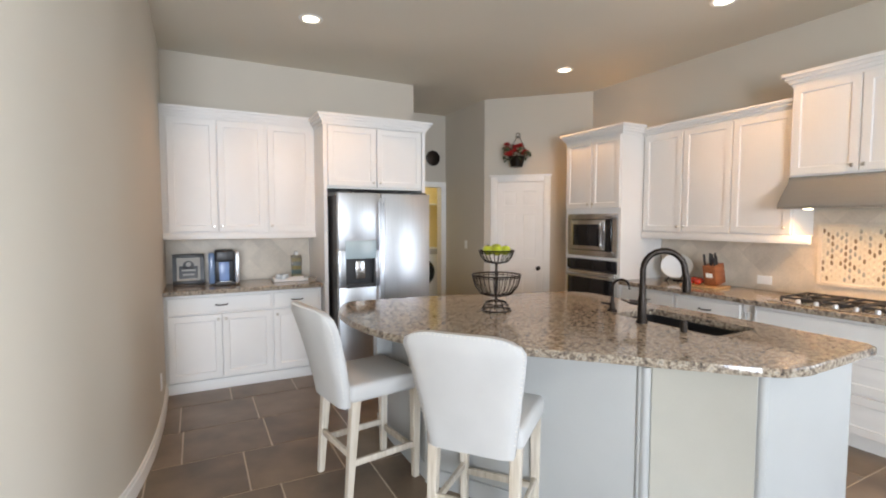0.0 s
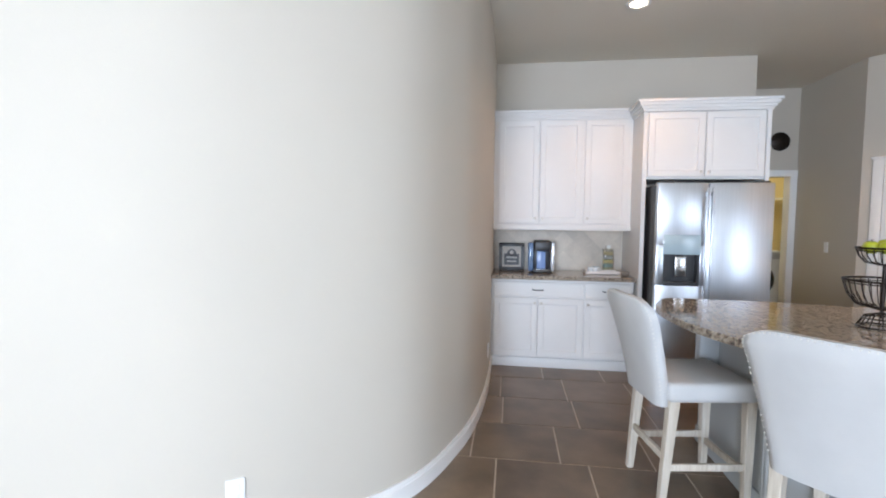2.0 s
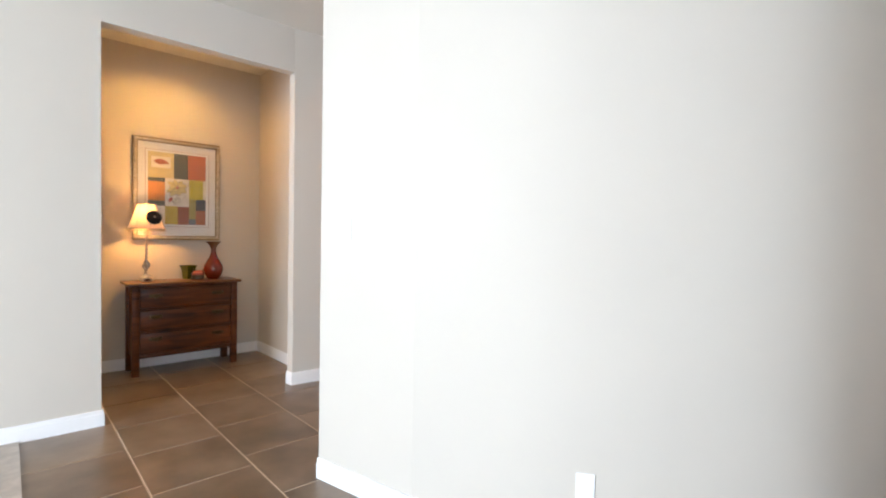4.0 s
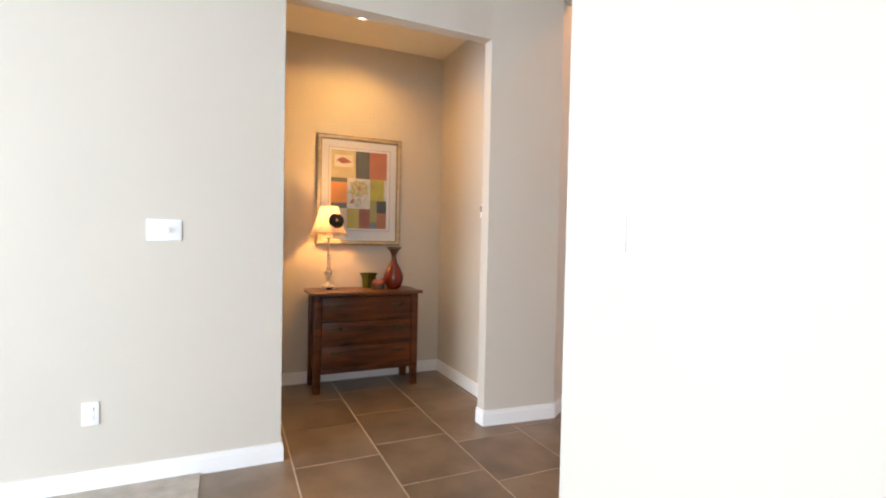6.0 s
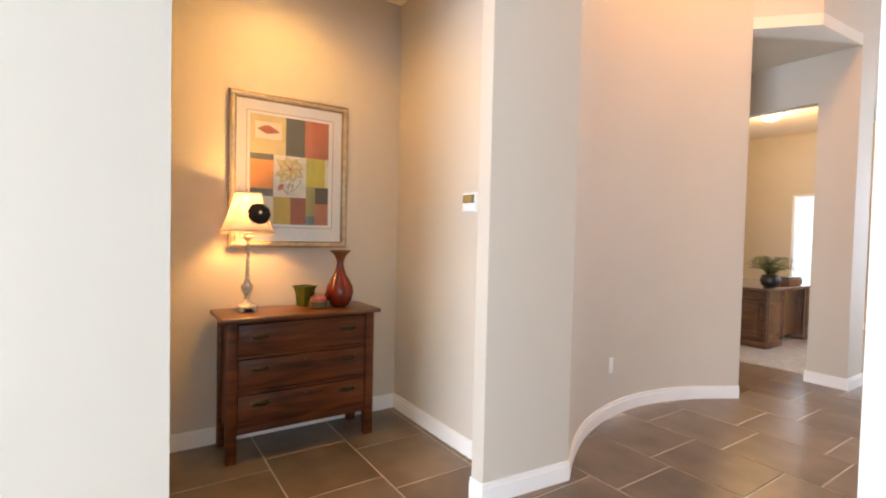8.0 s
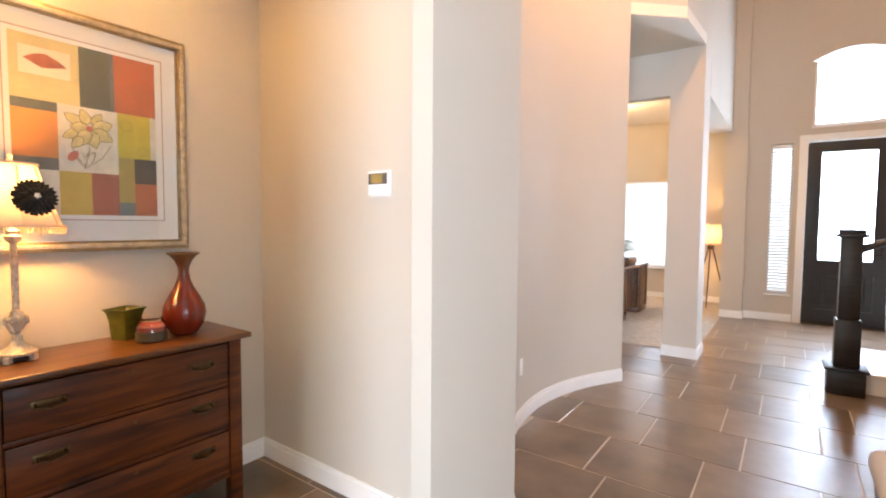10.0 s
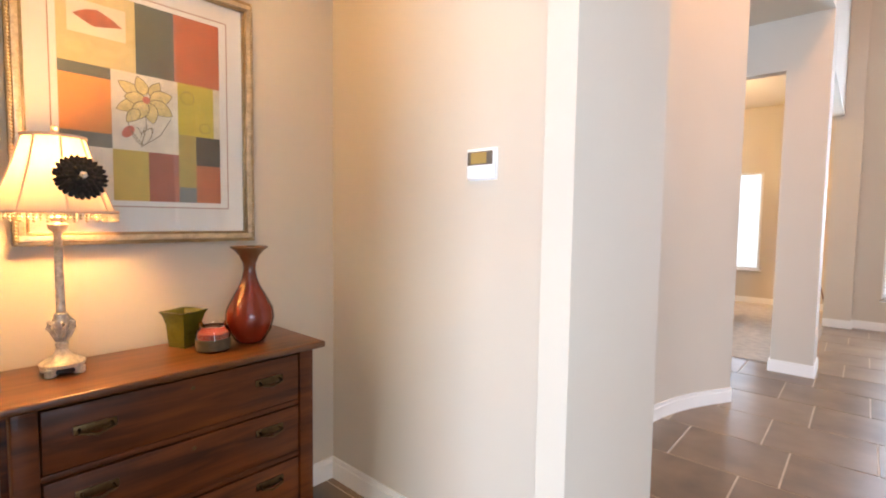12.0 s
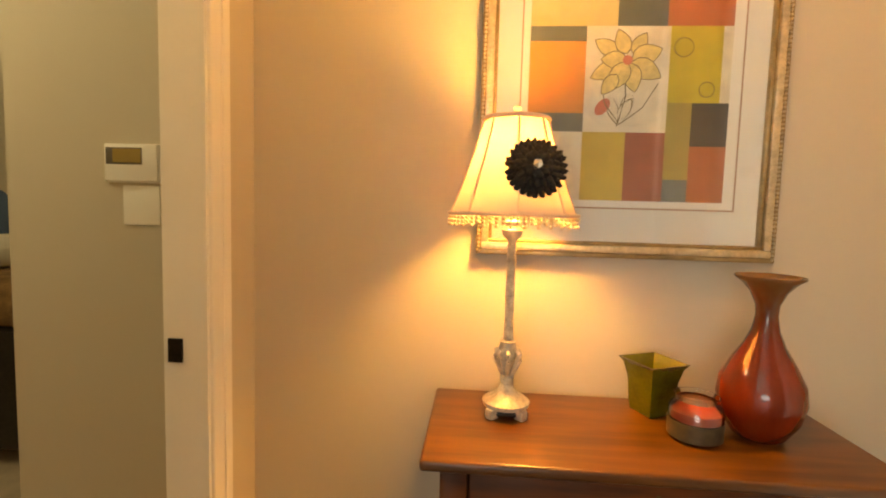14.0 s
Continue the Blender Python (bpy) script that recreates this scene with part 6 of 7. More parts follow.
    for k, (cy, cz, deg, ln) in enumerate(((2.00, 1.70, -70, 0.075), (2.06, 1.71, 250, 0.07), (2.03, 1.64, 60, 0.06))):
        flat_petal(cy, cz, radians(deg), ln + 0.005, 0.0165, line, 0.0006 + 0.0002 * k, "leaf_outline")
        flat_petal(cy, cz, radians(deg), ln, 0.014, white, 0.0007 + 0.0002 * k, "leaf")
    flat_disc(2.045, 1.795, 0.013, 0.013, 0, pink, 0.0036, "flower_centre")
    flat_disc(1.985, 1.672, 0.026, 0.016, 0.9, pink, 0.0008, "bud")
    part("stalk", joined(tube(bmesh.new(), [(X + 0.001, 2.04, 1.755), (X + 0.001, 2.045, 1.70), (X + 0.001, 2.025, 1.62)], 0.0016, 5), tube(bmesh.new(), [(X + 0.001, 2.03, 1.625), (X + 0.001, 2.09, 1.67), (X + 0.001, 2.128, 1.735)], 0.0014, 5), tube(bmesh.new(), [(X + 0.001, 2.03, 1.63), (X + 0.001, 1.99, 1.68), (X + 0.001, 1.985, 1.71)], 0.0014, 5), tube(bmesh.new(), [(X + 0.001, 2.19 + 0.025 * math.cos(a), 1.83 + 0.025 * math.sin(a)) for a in np.linspace(0, 6.28, 15)[:-1]], 0.0012, 4, True), tube(bmesh.new(), [(X + 0.001, 2.255 + 0.02 * math.cos(a), 1.72 + 0.02 * math.sin(a)) for a in np.linspace(0, 6.28, 15)[:-1]], 0.0012, 4, True)), line, p)
    g = part("glazing", B(x + 0.019, x + 0.021, y0 + 0.04, y1 - 0.04, z0 + 0.04, z1 - 0.04), GLASS, p, "clear picture glass")
    g.visible_shadow = False


picture()


# ---- plates and thermostats ----
def plate_at(name, m, w, h, label, toggles=0, kind="toggle"):
    t = structure(name, placed(B(-w / 2, w / 2, -0.007, 0, -h / 2, h / 2, 0.003), m), WHITEPLASTIC, label, 30)
    for i in range(toggles):
        cx = (i - (toggles - 1) / 2) * 0.046
        if kind == "toggle":
            part("toggle", placed(B(cx - 0.005, cx + 0.005, -0.017, -0.006, -0.004, 0.014, 0.002), m), WHITEPLASTIC, t)
        elif kind == "dimmer" and i == 0:
            part("dial", placed(lathe(bmesh.new(), [(0.017, 0), (0.015, 0.014), (0, 0.014)], seg=18), m @ Matrix.Translation((0.012, -0.007, 0)) @ Matrix.Rotation(radians(90), 4, "X")), WHITEPLASTIC, t)
            part("toggle", placed(B(-0.05, -0.042, -0.015, -0.006, -0.004, 0.01, 0.002), m), WHITEPLASTIC, t)
        elif kind == "socket":
            part("socket", placed(joined(B(-0.016, 0.016, -0.010, -0.006, 0.008, 0.036, 0.002), B(-0.016, 0.016, -0.010, -0.006, -0.036, -0.008, 0.002)), m), WHITEPLASTIC, t)
    return t


FACE_PX = lambda x, y, z: Matrix.Translation((x, y, z)) @ Matrix.Rotation(radians(90), 4, "Z")
plate_at("light_switch_hall", FACE_PX(LEFT_X, 0.625, 1.36), 0.165, 0.115, "white triple switch plate with a dimmer dial", 1, "dimmer")
plate_at("outlet_hall", FACE_PX(LEFT_X, 0.30, 0.405), 0.075, 0.12, "white wall outlet", 1, "socket")
fa = math.atan2(0.14, 0.65)
plate_at("light_switch_end", Matrix.Translation((-1.30, 2.0666, 1.375)) @ Matrix.Rotation(fa, 4, "Z"), 0.122, 0.122, "white double switch plate", 2)


def along_curve(px):
    """The place and turn on the curved wall where x is px."""
    for a, b in zip(CURVE, CURVE[1:]):
        if a[0] <= px <= b[0]:
            f = (px - a[0]) / max(1e-6, b[0] - a[0])
            return a[0] + f * (b[0] - a[0]), a[1] + f * (b[1] - a[1]), math.atan2(b[1] - a[1], b[0] - a[0])


def curve_at_y(py):
    for a, b in zip(CURVE, CURVE[1:]):
        if a[1] <= py <= b[1]:
            f = (py - a[1]) / (b[1] - a[1])
            return a[0] + f * (b[0] - a[0]), py, math.atan2(b[1] - a[1], b[0] - a[0])


ox, oy, oa = along_curve(-0.115)
plate_at("outlet_curved", Matrix.Translation((ox, oy, 0.32)) @ Matrix.Rotation(oa, 4, "Z"), 0.075, 0.12, "white wall outlet on the curved wall", 1, "socket")
ox, oy, oa = curve_at_y(4.86)
plate_at("outlet_kitchen", Matrix.Translation((ox, oy, 0.32)) @ Matrix.Rotation(oa, 4, "Z"), 0.075, 0.12, "white wall outlet on the curved wall", 1, "socket")
plate_at("outlet_rotunda", FACE_PX(-3.525, 4.20, 0.40), 0.075, 0.12, "white wall outlet on the concave wall", 1, "socket")


def thermostat(m, w, h, sy, sz, label):
    t = thing("thermostat", tuple(m.translation), label, "thermostat", "thermostats")
    part("body", placed(B(-w / 2, w / 2, -0.022, 0, -h / 2, h / 2, 0.005), m), WHITEPLASTIC, t)
    part("bezel", placed(B(-w * 0.46, w * sy, -0.0235, -0.02, -h * 0.05, h * 0.40, 0.002), m), mat("thermo_bezel", (0.12, 0.10, 0.08), 0.3), t)
    part("screen", placed(B(-w * 0.32, w * sz, -0.0245, -0.0236, 0.0, h * 0.36), m), mat("thermo_screen", (0.34, 0.24, 0.08), 0.25, bump=0), t, "amber display")
    part("edge", placed(B(-w / 2 - 0.002, w / 2 + 0.002, -0.004, 0, -h / 2 - 0.004, h / 2 + 0.002), m), WHITEPLASTIC, t)


thermostat(Matrix.Translation((-3.595, 2.89, 1.578)), 0.128, 0.114, 0.46, 0.25, "white wall thermostat with amber display")
thermostat(FACE_PX(BACK_X, 0.635, 1.495), 0.165, 0.11, 0.22, 0.20, "white wall thermostat with dark display")
plate_at("blank_plate", FACE_PX(BACK_X, 0.655, 1.37), 0.115, 0.118, "white square wall plate", 0)

# bedroom doorway
structure("door_trim_bedroom", joined(B(-4.31, -4.295, 0.89, 1.004, 0, 2.055), B(-4.395, -4.305, 1.0, 1.014, 0, 2.145, 0.004), B(-4.38, -4.35, 1.014, 1.020, 0, 2.13, 0.003), B(-4.395, -3.40, 1.0, 1.014, 2.06, 2.145, 0.004), B(-4.31, -3.48, 0.89, 1.004, 2.045, 2.06), B(-3.49, -3.40, 1.0, 1.014, 0, 2.06)), TRIM, "white moulded casing of the bedroom doorway")
structure("strike_plate", B(-4.297, -4.290, 0.903, 0.94, 0.985, 1.045, 0.001), BRONZE, "dark bronze strike plate on the door jamb")
bed = thing("bed", (-5.9, -1.4, 0), "dark wooden bed with brown cover, white and blue pillows", "bed")
part("frame", joined(B(-6.4, -5.35, -2.6, -0.35, 0.1, 0.72, 0.02), B(-6.45, -5.3, -0.42, -0.34, 0, 0.8, 0.02)), BLACKWOOD, bed)
part("cover", B(-6.38, -5.37, -2.55, -0.45, 0.72, 0.98, 0.08, 4), mat("brown_cover", (0.22, 0.13, 0.06), 0.9, var=0.5, scale=14, bump=0.4), bed, "patterned brown cover")
part("pillow", B(-6.3, -5.5, -1.4, -1.0, 0.98, 1.16, 0.07, 4), mat("white_linen", (0.8, 0.78, 0.72), 0.9), bed, "white pillow")
part("pillow", B(-6.2, -5.55, -1.9, -1.45, 0.98, 1.45, 0.09, 4), mat("blue_linen", (0.10, 0.18, 0.36), 0.9, var=0.2), bed, "blue pillow")
# unseen fill lamp, added to brighten the wall beyond the doorway
bulb("bedroom_fill", (-3.9, -0.5, 2.6), 40, (1.0, 0.88, 0.58), 0.1)

# ---- entry ----
def front_door():
    d = thing("door_front", (-1.43, FY + 0.06, 0), "black front door with a large bright glass pane", "door")
    d["kind"] = "structure"
    x0, x1, y0, y1 = -1.88, -0.98, FY + 0.05, FY + 0.095
    lf = part("leaf", joined(B(x0, x0 + 0.14, y0, y1, 0.01, 2.56), B(x1 - 0.14, x1, y0, y1, 0.01, 2.56), B(x0 + 0.14, x1 - 0.14, y0, y1, 2.42, 2.56), B(x0 + 0.14, x1 - 0.14, y0, y1, 0.74, 0.90), B(x0 + 0.14, x1 - 0.14, y0, y1, 0.01, 0.22), B(x0 + 0.14, x1 - 0.14, y0 + 0.012, y1 - 0.012, 0.22, 0.74)), BLACKWOOD, d)
    part("panel", placed(rings_panel(0.46, 0.42, [(0.012, 0.004), (0.05, -0.004)], 0.01), Matrix.Translation((x0 + 0.22, y0 + 0.004, 0.27))), BLACKWOOD, lf)
    g = part("glass", B(x0 + 0.14, x1 - 0.14, y0 + 0.018, y0 + 0.026, 0.90, 2.42), GLASS, lf, "clear door glass")
    g.visible_shadow = False
    part("glazing_bead", joined(B(x0 + 0.135, x0 + 0.16, y0 - 0.006, y0, 0.885, 2.435), B(x1 - 0.16, x1 - 0.135, y0 - 0.006, y0, 0.885, 2.435), B(x0 + 0.16, x1 - 0.16, y0 - 0.006, y0, 0.885, 0.91), B(x0 + 0.16, x1 - 0.16, y0 - 0.006, y0, 2.41, 2.435)), BLACKWOOD, lf)
    part("frame", joined(B(x0 - 0.10, x0 - 0.005, FY - 0.02, FY, 0, 2.66, 0.004), B(x1 + 0.005, x1 + 0.10, FY - 0.02, FY, 0, 2.66, 0.004), B(x0 - 0.005, x1 + 0.005, FY - 0.02, FY, 2.57, 2.66, 0.004)), TRIM, d, "white door casing")
    part("threshold", B(x0, x1, FY - 0.01, FY + 0.13, 0, 0.012), BRASS, d)
    part("door_handle", joined(B(x1 - 0.09, x1 - 0.05, y0 - 0.008, y0, 0.95, 1.15, 0.004), rod(bmesh.new(), (x1 - 0.07, y0 - 0.05, 1.0), (x1 - 0.19, y0 - 0.05, 1.0), 0.009), rod(bmesh.new(), (x1 - 0.07, y0, 1.0), (x1 - 0.07, y0 - 0.05, 1.0), 0.009)), BRONZE, lf)


front_door()


def sidelight():
    w = thing("window_sidelight", (-2.175, FY, 0.4), "narrow sidelight window with white horizontal blinds", "window")
    w["kind"] = "structure"
    part("frame", joined(B(-2.31, -2.285, FY + 0.05, FY + 0.09, 0.40, 2.56), B(-2.065, -2.04, FY + 0.05, FY + 0.09, 0.40, 2.56), B(-2.285, -2.065, FY + 0.05, FY + 0.09, 0.40, 0.43), B(-2.285, -2.065, FY + 0.05, FY + 0.09, 2.53, 2.56)), TRIM, w)
    part("window_sill", B(-2.33, -2.02, FY - 0.03, FY + 0.05, 0.375, 0.40, 0.004), TRIM, w)
    g = part("pane", B(-2.285, -2.065, FY + 0.068, FY + 0.074, 0.43, 2.53), GLASS, w)
    g.visible_shadow = False
    bl = part("blind", B(-2.30, -2.05, FY + 0.005, FY + 0.045, 2.50, 2.555, 0.004), TRIM, w, "white slatted blind")
    for i in range(46):
        z = 0.43 + i * 0.0448
        s = part("slat", placed(B(-0.122, 0.122, -0.019, 0.019, -0.0015, 0.0015), Matrix.Translation((-2.175, FY + 0.026, z)) @ Matrix.Rotation(radians(28), 4, "X")), TRIM, bl)


sidelight()
tw = thing("window_transom", (-1.43, FY, 2.78), "arched transom window over the front door", "window")
tw["kind"] = "structure"
part("window_frame", joined(B(-1.84, -1.02, FY + 0.05, FY + 0.09, 2.77, 2.81), B(-1.84, -1.81, FY + 0.05, FY + 0.09, 2.81, 3.67), B(-1.05, -1.02, FY + 0.05, FY + 0.09, 2.81, 3.67)), TRIM, tw)
part("window_sill", B(-1.86, -1.0, FY - 0.02, FY + 0.05, 2.75, 2.772, 0.003), TRIM, tw)
g = part("pane", B(-1.81, -1.05, FY + 0.066, FY + 0.072, 2.81, 3.88), GLASS, tw)
g.visible_shadow = False

newel = thing("newel_post", (-1.63, 6.42, 0), "square black-stained newel post at the foot of the stairs", "newel post")
part("base", B(-1.755, -1.505, 6.30, 6.54, 0.0, 0.20, 0.008), BLACKWOOD, newel)
part("moulding", B(-1.775, -1.485, 6.28, 6.56, 0.20, 0.225, 0.008), BLACKWOOD, newel)
part("lower_shaft", B(-1.715, -1.545, 6.34, 6.50, 0.225, 0.62, 0.006), BLACKWOOD, newel)
part("shaft", B(-1.70, -1.56, 6.355, 6.485, 0.62, 1.30, 0.005), BLACKWOOD, newel)
part("cap", joined(B(-1.73, -1.53, 6.325, 6.515, 1.30, 1.33, 0.006), B(-1.715, -1.545, 6.34, 6.50, 1.33, 1.365, 0.012)), BLACKWOOD, newel)
stairs = thing("staircase", (-0.7, 7.0, 0), "white painted staircase with closed stringer rising from the hall", "stairs")
for i in range(6):
    part("step", joined(B(-1.50 + 0.27 * i, -1.50 + 0.27 * (i + 1), 6.46, 7.5, 0.0, 0.178 * (i + 1) - 0.025), B(-1.53 + 0.27 * i, -1.50 + 0.27 * (i + 1), 6.43, 7.5, 0.178 * (i + 1) - 0.025, 0.178 * (i + 1), 0.008)), TRIM, stairs)
part("handrail", tube(bmesh.new(), [(-1.57, 6.42, 1.20), (-1.35, 6.42, 1.30), (0.1, 6.42, 2.26)], 0.032, 10), BLACKWOOD, stairs, "black-stained handrail")
for i in range(1, 6):
    part("baluster", rod(bmesh.new(), (-1.50 + 0.27 * i + 0.12, 6.47, 0.178 * (i + 1)), (-1.50 + 0.27 * i + 0.12, 6.45, 1.26 + 0.66 * (0.27 * i - 0.03)), 0.012, seg=8), BLACKWOOD, stairs)

bench = thing("bench", (-1.53, 3.6, 0), "dark wooden bench with cream padded seat", "bench")
part("cushion", B(-1.745, -1.33, 3.28, 3.93, 0.36, 0.46, 0.04, 4), FABRIC, bench, "cream padded seat")
part("apron", B(-1.72, -1.35, 3.31, 3.90, 0.27, 0.36, 0.008), DESKWOOD, bench)
for x in (-1.715, -1.405):
    for y in (3.315, 3.845):
        part("leg", B(x, x + 0.05, y, y + 0.05, 0, 0.27, 0.006), DESKWOOD, bench)

# ---- study ----
sw = thing("window_study", (-4.33, 10.98, 0.58), "bright study window with white frame", "window")
sw["kind"] = "structure"
part("frame", joined(B(-4.85, -4.81, 11.0, 11.05, 0.58, 2.22), B(-3.86, -3.82, 11.0, 11.05, 0.58, 2.22), B(-4.81, -3.86, 11.0, 11.05, 0.58, 0.62), B(-4.81, -3.86, 11.0, 11.05, 2.18, 2.22)), TRIM, sw)
part("window_sill", B(-4.88, -3.79, 10.94, 11.0, 0.555, 0.58, 0.004), TRIM, sw)


def desk():
    d = thing("desk", (-4.3, 8.6, 0), "dark carved wooden executive desk with light top edge", "desk")
    x0, x1, y0, y1 = -4.95, -3.90, 7.85, 9.55
    part("top", B(x0, x1, y0, y1, 0.735, 0.775, 0.01, 3), DESKWOOD, d)
    part("top_inlay", B(x0 + 0.05, x1 - 0.05, y0 + 0.05, y1 - 0.05, 0.7755, 0.779), mat("glass_top", (0.25, 0.22, 0.2), 0.06), d, "glossy inlaid top")
    part("plinth", B(x0 + 0.02, x1 - 0.02, y0 + 0.02, y0 + 0.5, 0.008, 0.09, 0.012), DESKWOOD, d)
    part("plinth", B(x0 + 0.02, x1 - 0.02, y1 - 0.5, y1 - 0.02, 0.008, 0.09, 0.012), DESKWOOD, d)
    for ya, yb in ((y0 + 0.04, y0 + 0.48), (y1 - 0.48, y1 - 0.04)):
        part("pedestal", B(x0 + 0.04, x1 - 0.04, ya, yb, 0.09, 0.735), DESKWOOD, d)
        part("panel", placed(rings_panel(yb - ya - 0.08, 0.46, [(0.02, 0.006), (0.05, 0.0)], 0.012), Matrix.Translation((x1 - 0.028, ya + 0.04, 0.15)) @ Matrix.Rotation(radians(90), 4, "Z")), DESKWOOD, d)
    part("modesty_panel", B(x1 - 0.16, x1 - 0.13, y0 + 0.48, y1 - 0.48, 0.09, 0.735), DESKWOOD, d)
    part("end_panel", placed(rings_panel(0.82, 0.46, [(0.03, 0.006), (0.07, 0.0)], 0.012), Matrix.Translation((x0 + 0.1, y0 + 0.028, 0.15))), DESKWOOD, d)
    for y in (y0 + 0.045, y0 + 0.475, y1 - 0.475, y1 - 0.045):
        part("corner_column", rod(bmesh.new(), (x1 - 0.04, y, 0.09), (x1 - 0.04, y, 0.735), 0.03, seg=12), DESKWOOD, d)


desk()


def fern():
    r = random.Random(6)
    f = thing("potted_plant", (-4.02, 8.15, 0.78), "leafy green fern in a round dark pot on the desk", "plant")
    cx, cy, z = -4.02, 8.15, 0.779
    part("pot", lathe(bmesh.new(), [(0.06, 0), (0.10, 0.03), (0.12, 0.09), (0.10, 0.15), (0.085, 0.17), (0.08, 0.17), (0, 0.14)], (cx, cy, z), 22), BLACKWOOD, f, "round dark glazed pot", 50)
    bm = bmesh.new()
    for i in range(110):
        a, ln, up = r.uniform(0, 6.28), r.uniform(0.16, 0.30), r.uniform(0.10, 0.26)
        prev = None
        for k in range(9):
            t = (k + 1) / 9
            px, py, pz = cx + math.cos(a) * ln * t, cy + math.sin(a) * ln * t, z + 0.15 + up * math.sin(t * 2.2)
            for sd in (-1, 1):
                w = 0.035 * (1 - 0.7 * t)
                q = a + sd * 1.2
                v = [bm.verts.new((px, py, pz)), bm.verts.new((px + 0.5 * w * math.cos(q) + 0.008 * math.cos(a), py + 0.5 * w * math.sin(q) + 0.008 * math.sin(a), pz + 0.004)), bm.verts.new((px + w * math.cos(q), py + w * math.sin(q), pz - 0.006)), bm.verts.new((px + 0.5 * w * math.cos(q) - 0.008 * math.cos(a), py + 0.5 * w * math.sin(q) - 0.008 * math.sin(a), pz + 0.003))]
                bm.faces.new(v)
    part("foliage", bm, mat("fern_leaf", (0.05, 0.12, 0.018), 0.5, var=0.4, scale=20), f, "arching green fronds")


fern()
dc = thing("desk_caddy", (-4.0, 8.75, 0.78), "low dark leather desk caddy", "desk organiser")
part("body", B(-4.12, -3.95, 8.55, 9.0, 0.78, 0.88, 0.02, 3), DESKWOOD, dc)
part("lid", B(-4.11, -3.96, 8.57, 8.98, 0.88, 0.90, 0.008), BLACKWOOD, dc)


def tripod_lamp():
    t = thing("floor_lamp", (-3.13, 10.5, 0), "lit wooden tripod floor lamp with white drum shade", "floor lamp")
    cx, cy = -3.13, 10.5
    for a in (0.6, 2.7, 4.7):
        part("leg", rod(bmesh.new(), (cx + 0.30 * math.cos(a), cy + 0.30 * math.sin(a), 0.009), (cx + 0.03 * math.cos(a), cy + 0.03 * math.sin(a), 1.02), 0.009, 0.012, 10), DESKWOOD, t)
    part("hub", lathe(bmesh.new(), [(0.05, 0.98), (0.055, 1.0), (0.05, 1.05), (0.015, 1.06), (0.012, 1.12)], (cx, cy, 0), 16), BRASS, t)
    bm = bmesh.new()
    n = 36
    ra, rb = [bm.verts.new((cx + 0.165 * math.cos(2 * math.pi * i / n), cy + 0.165 * math.sin(2 * math.pi * i / n), 1.08)) for i in range(n)], [bm.verts.new((cx + 0.145 * math.cos(2 * math.pi * i / n), cy + 0.145 * math.sin(2 * math.pi * i / n), 1.40)) for i in range(n)]
    for i in range(n):
        bm.faces.new((ra[i], ra[(i + 1) % n], rb[(i + 1) % n], rb[i]))
    sh = part("shade", bm, SHADE, t, "glowing white drum shade")
    for r, z in ((0.166, 1.08), (0.146, 1.40)):
        part("rim", tube(bmesh.new(), [(cx + r * math.cos(a), cy + r * math.sin(a), z) for a in np.linspace(0, 6.283, 37)[:-1]], 0.004, 5, True), SHADE, sh)


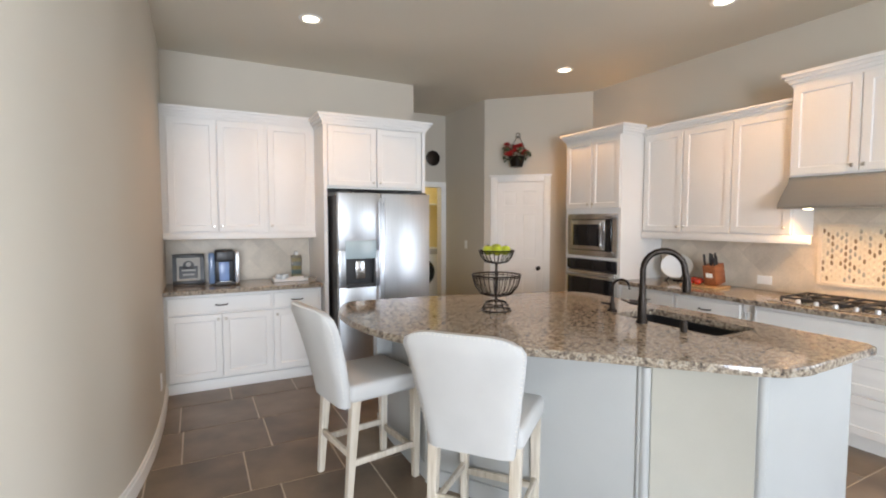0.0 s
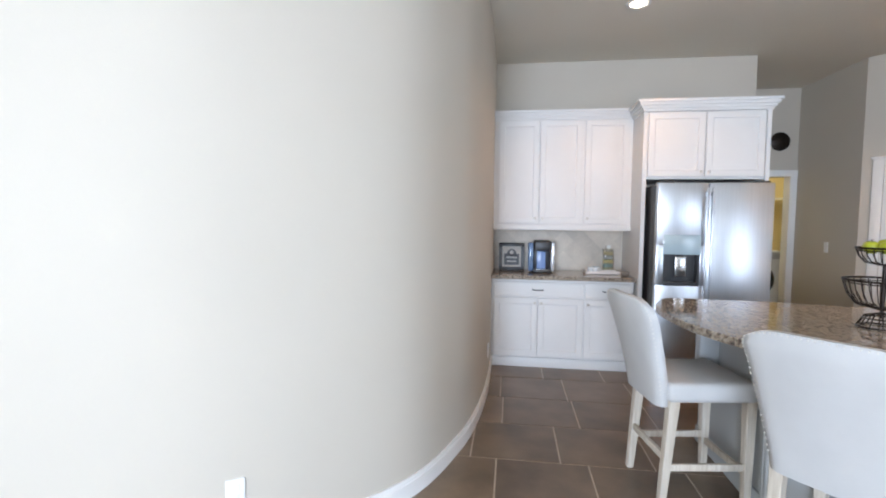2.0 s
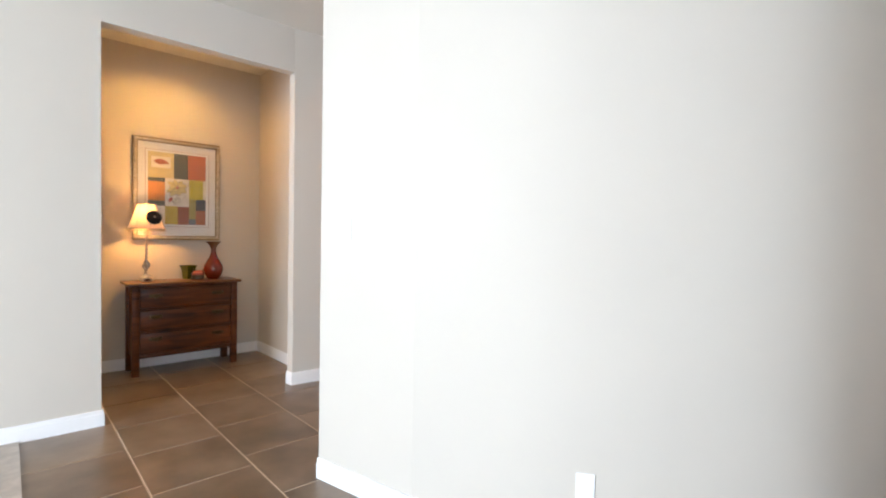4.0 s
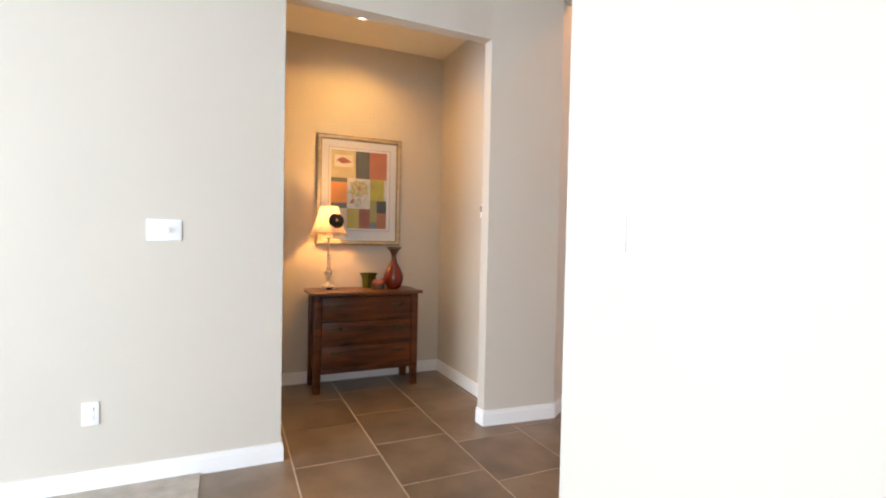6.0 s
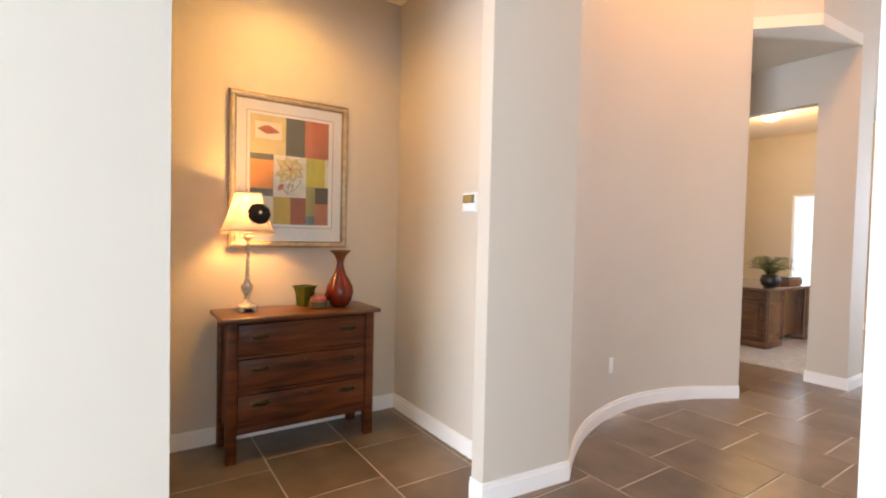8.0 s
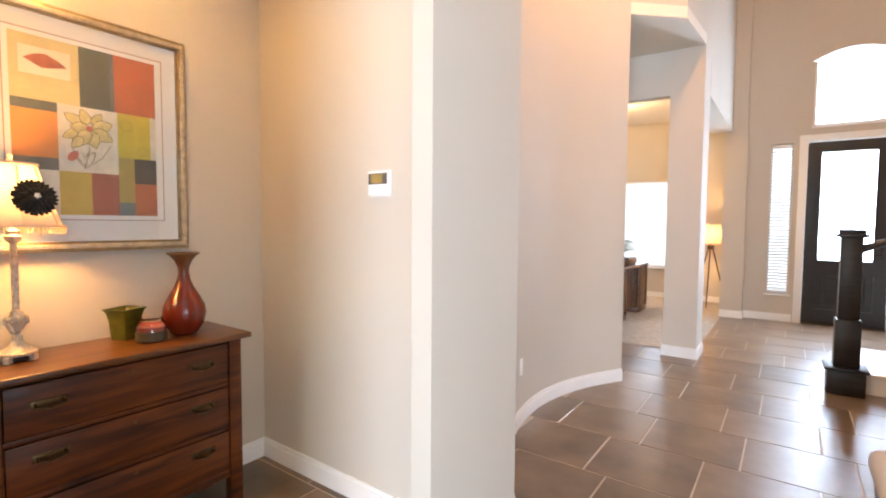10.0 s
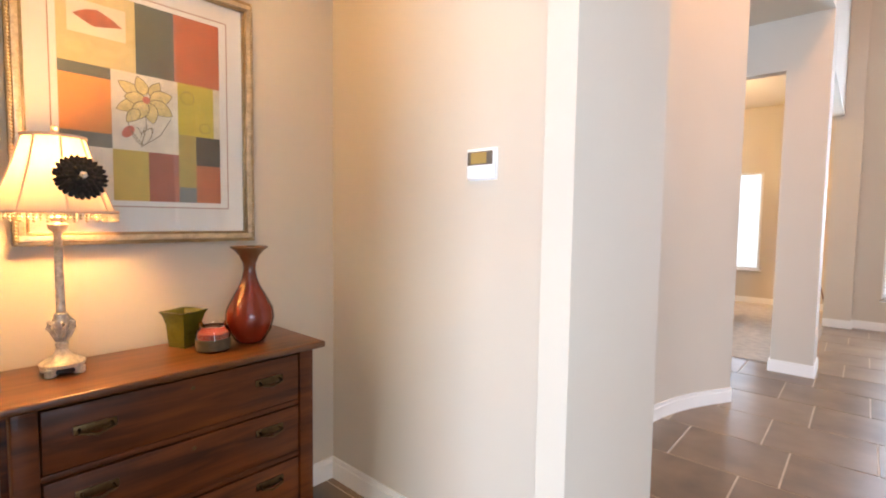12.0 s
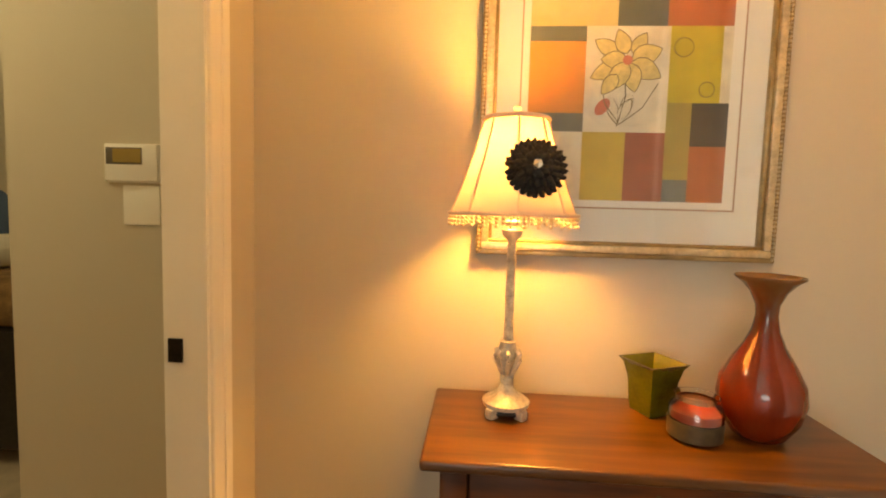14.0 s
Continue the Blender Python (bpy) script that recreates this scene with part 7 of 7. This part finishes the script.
tripod_lamp()
fl = thing("flush_ceiling_light", (-4.46, 9.07, 3.3), "round frosted flush ceiling light, lit", "ceiling light")
part("canopy", lathe(bmesh.new(), [(0.15, -0.002), (0.155, -0.03), (0.13, -0.035), (0, -0.035)], (-4.46, 9.07, 3.3), 26), BRASS, fl)
part("globe", lathe(bmesh.new(), [(0.14, -0.036), (0.13, -0.07), (0.09, -0.11), (0.03, -0.13), (0, -0.132)], (-4.46, 9.07, 3.3), 26), mat("frosted_globe", (1, 0.95, 0.85), 0.4, var=0, bump=0, emit=5, emit_col=(1, 0.85, 0.6)), fl, "glowing frosted bowl", 60)


# ---- floor tiles, last ----
def tile_field():
    """Porcelain tiles, one mesh shared by all; rows run along x."""
    L, W, G = 0.543, 0.515, 0.009
    bm = bmesh.new()
    box(bm, -L / 2 + G / 2, L / 2 - G / 2, -W / 2 + G / 2, W / 2 - G / 2, -0.012, 0.0, 0.0015, 1)
    me = bpy.data.meshes.new("tile")
    bm.to_mesh(me)
    bm.free()
    me.materials.append(TILE)
    floor = bpy.data.objects["floor"]
    far = []

    def lay(x, y, near, x0=-9.0, x1=9.0):
        """One tile; those on a field's edge are cut there."""
        a, b = max(x - L / 2 + G / 2, x0), min(x + L / 2 - G / 2, x1)
        if b - a < 0.02:
            return
        if near and b - a > L - G - 0.001:
            ob = new("tile", me)
            ob.location = (x, y, 0)
            ob.parent = floor
        else:
            far.append((a, b, y))

    seam = 0.2
    shift = {-1: -3.07, 0: -2.93, 1: -3.07, 2: -2.92, 3: -3.0, 4: -2.82, 5: -2.95, 6: -2.77, 7: -2.92, 8: -2.72}
    for k in range(-2, 18):
        y = 1.295 + W * (k + 0.5)
        off = shift.get(k, -2.95 + 0.181 * (k % 3))
        for i in range(-6, 10):
            x = off + L * (i + 0.5)
            if (-4.8 < x < 0.6 and 0.6 < y < 3.1) or (-3.7 < x < 0.6 and 3.1 <= y < 9.9) or (-4.5 < x < -3.4 and 5.6 < y < 6.9):
                lay(x, y, y < 7.2 and x < -1.0, x1=seam - 0.004)
    for k in range(-6, 10):
        y = 3.60 + W * (k + 0.5)
        off = (0.76, 0.945, 0.92)[k % 3]
        for i in range(-6, 10):
            x = off + L * (i + 0.5)
            if -0.4 < x < 5.7 and 0.7 < y < 7.6:
                lay(x, y, 0.3 < x < 4.4 and 2.0 < y < 6.2, x0=seam + 0.004)
    bm = bmesh.new()
    for a, b, y in far:
        box(bm, a, b, y - W / 2 + G / 2, y + W / 2 - G / 2, -0.012, 0.0)
    tagged(part("far_tiles", bm, TILE, floor), kind="stuff")


tile_field()
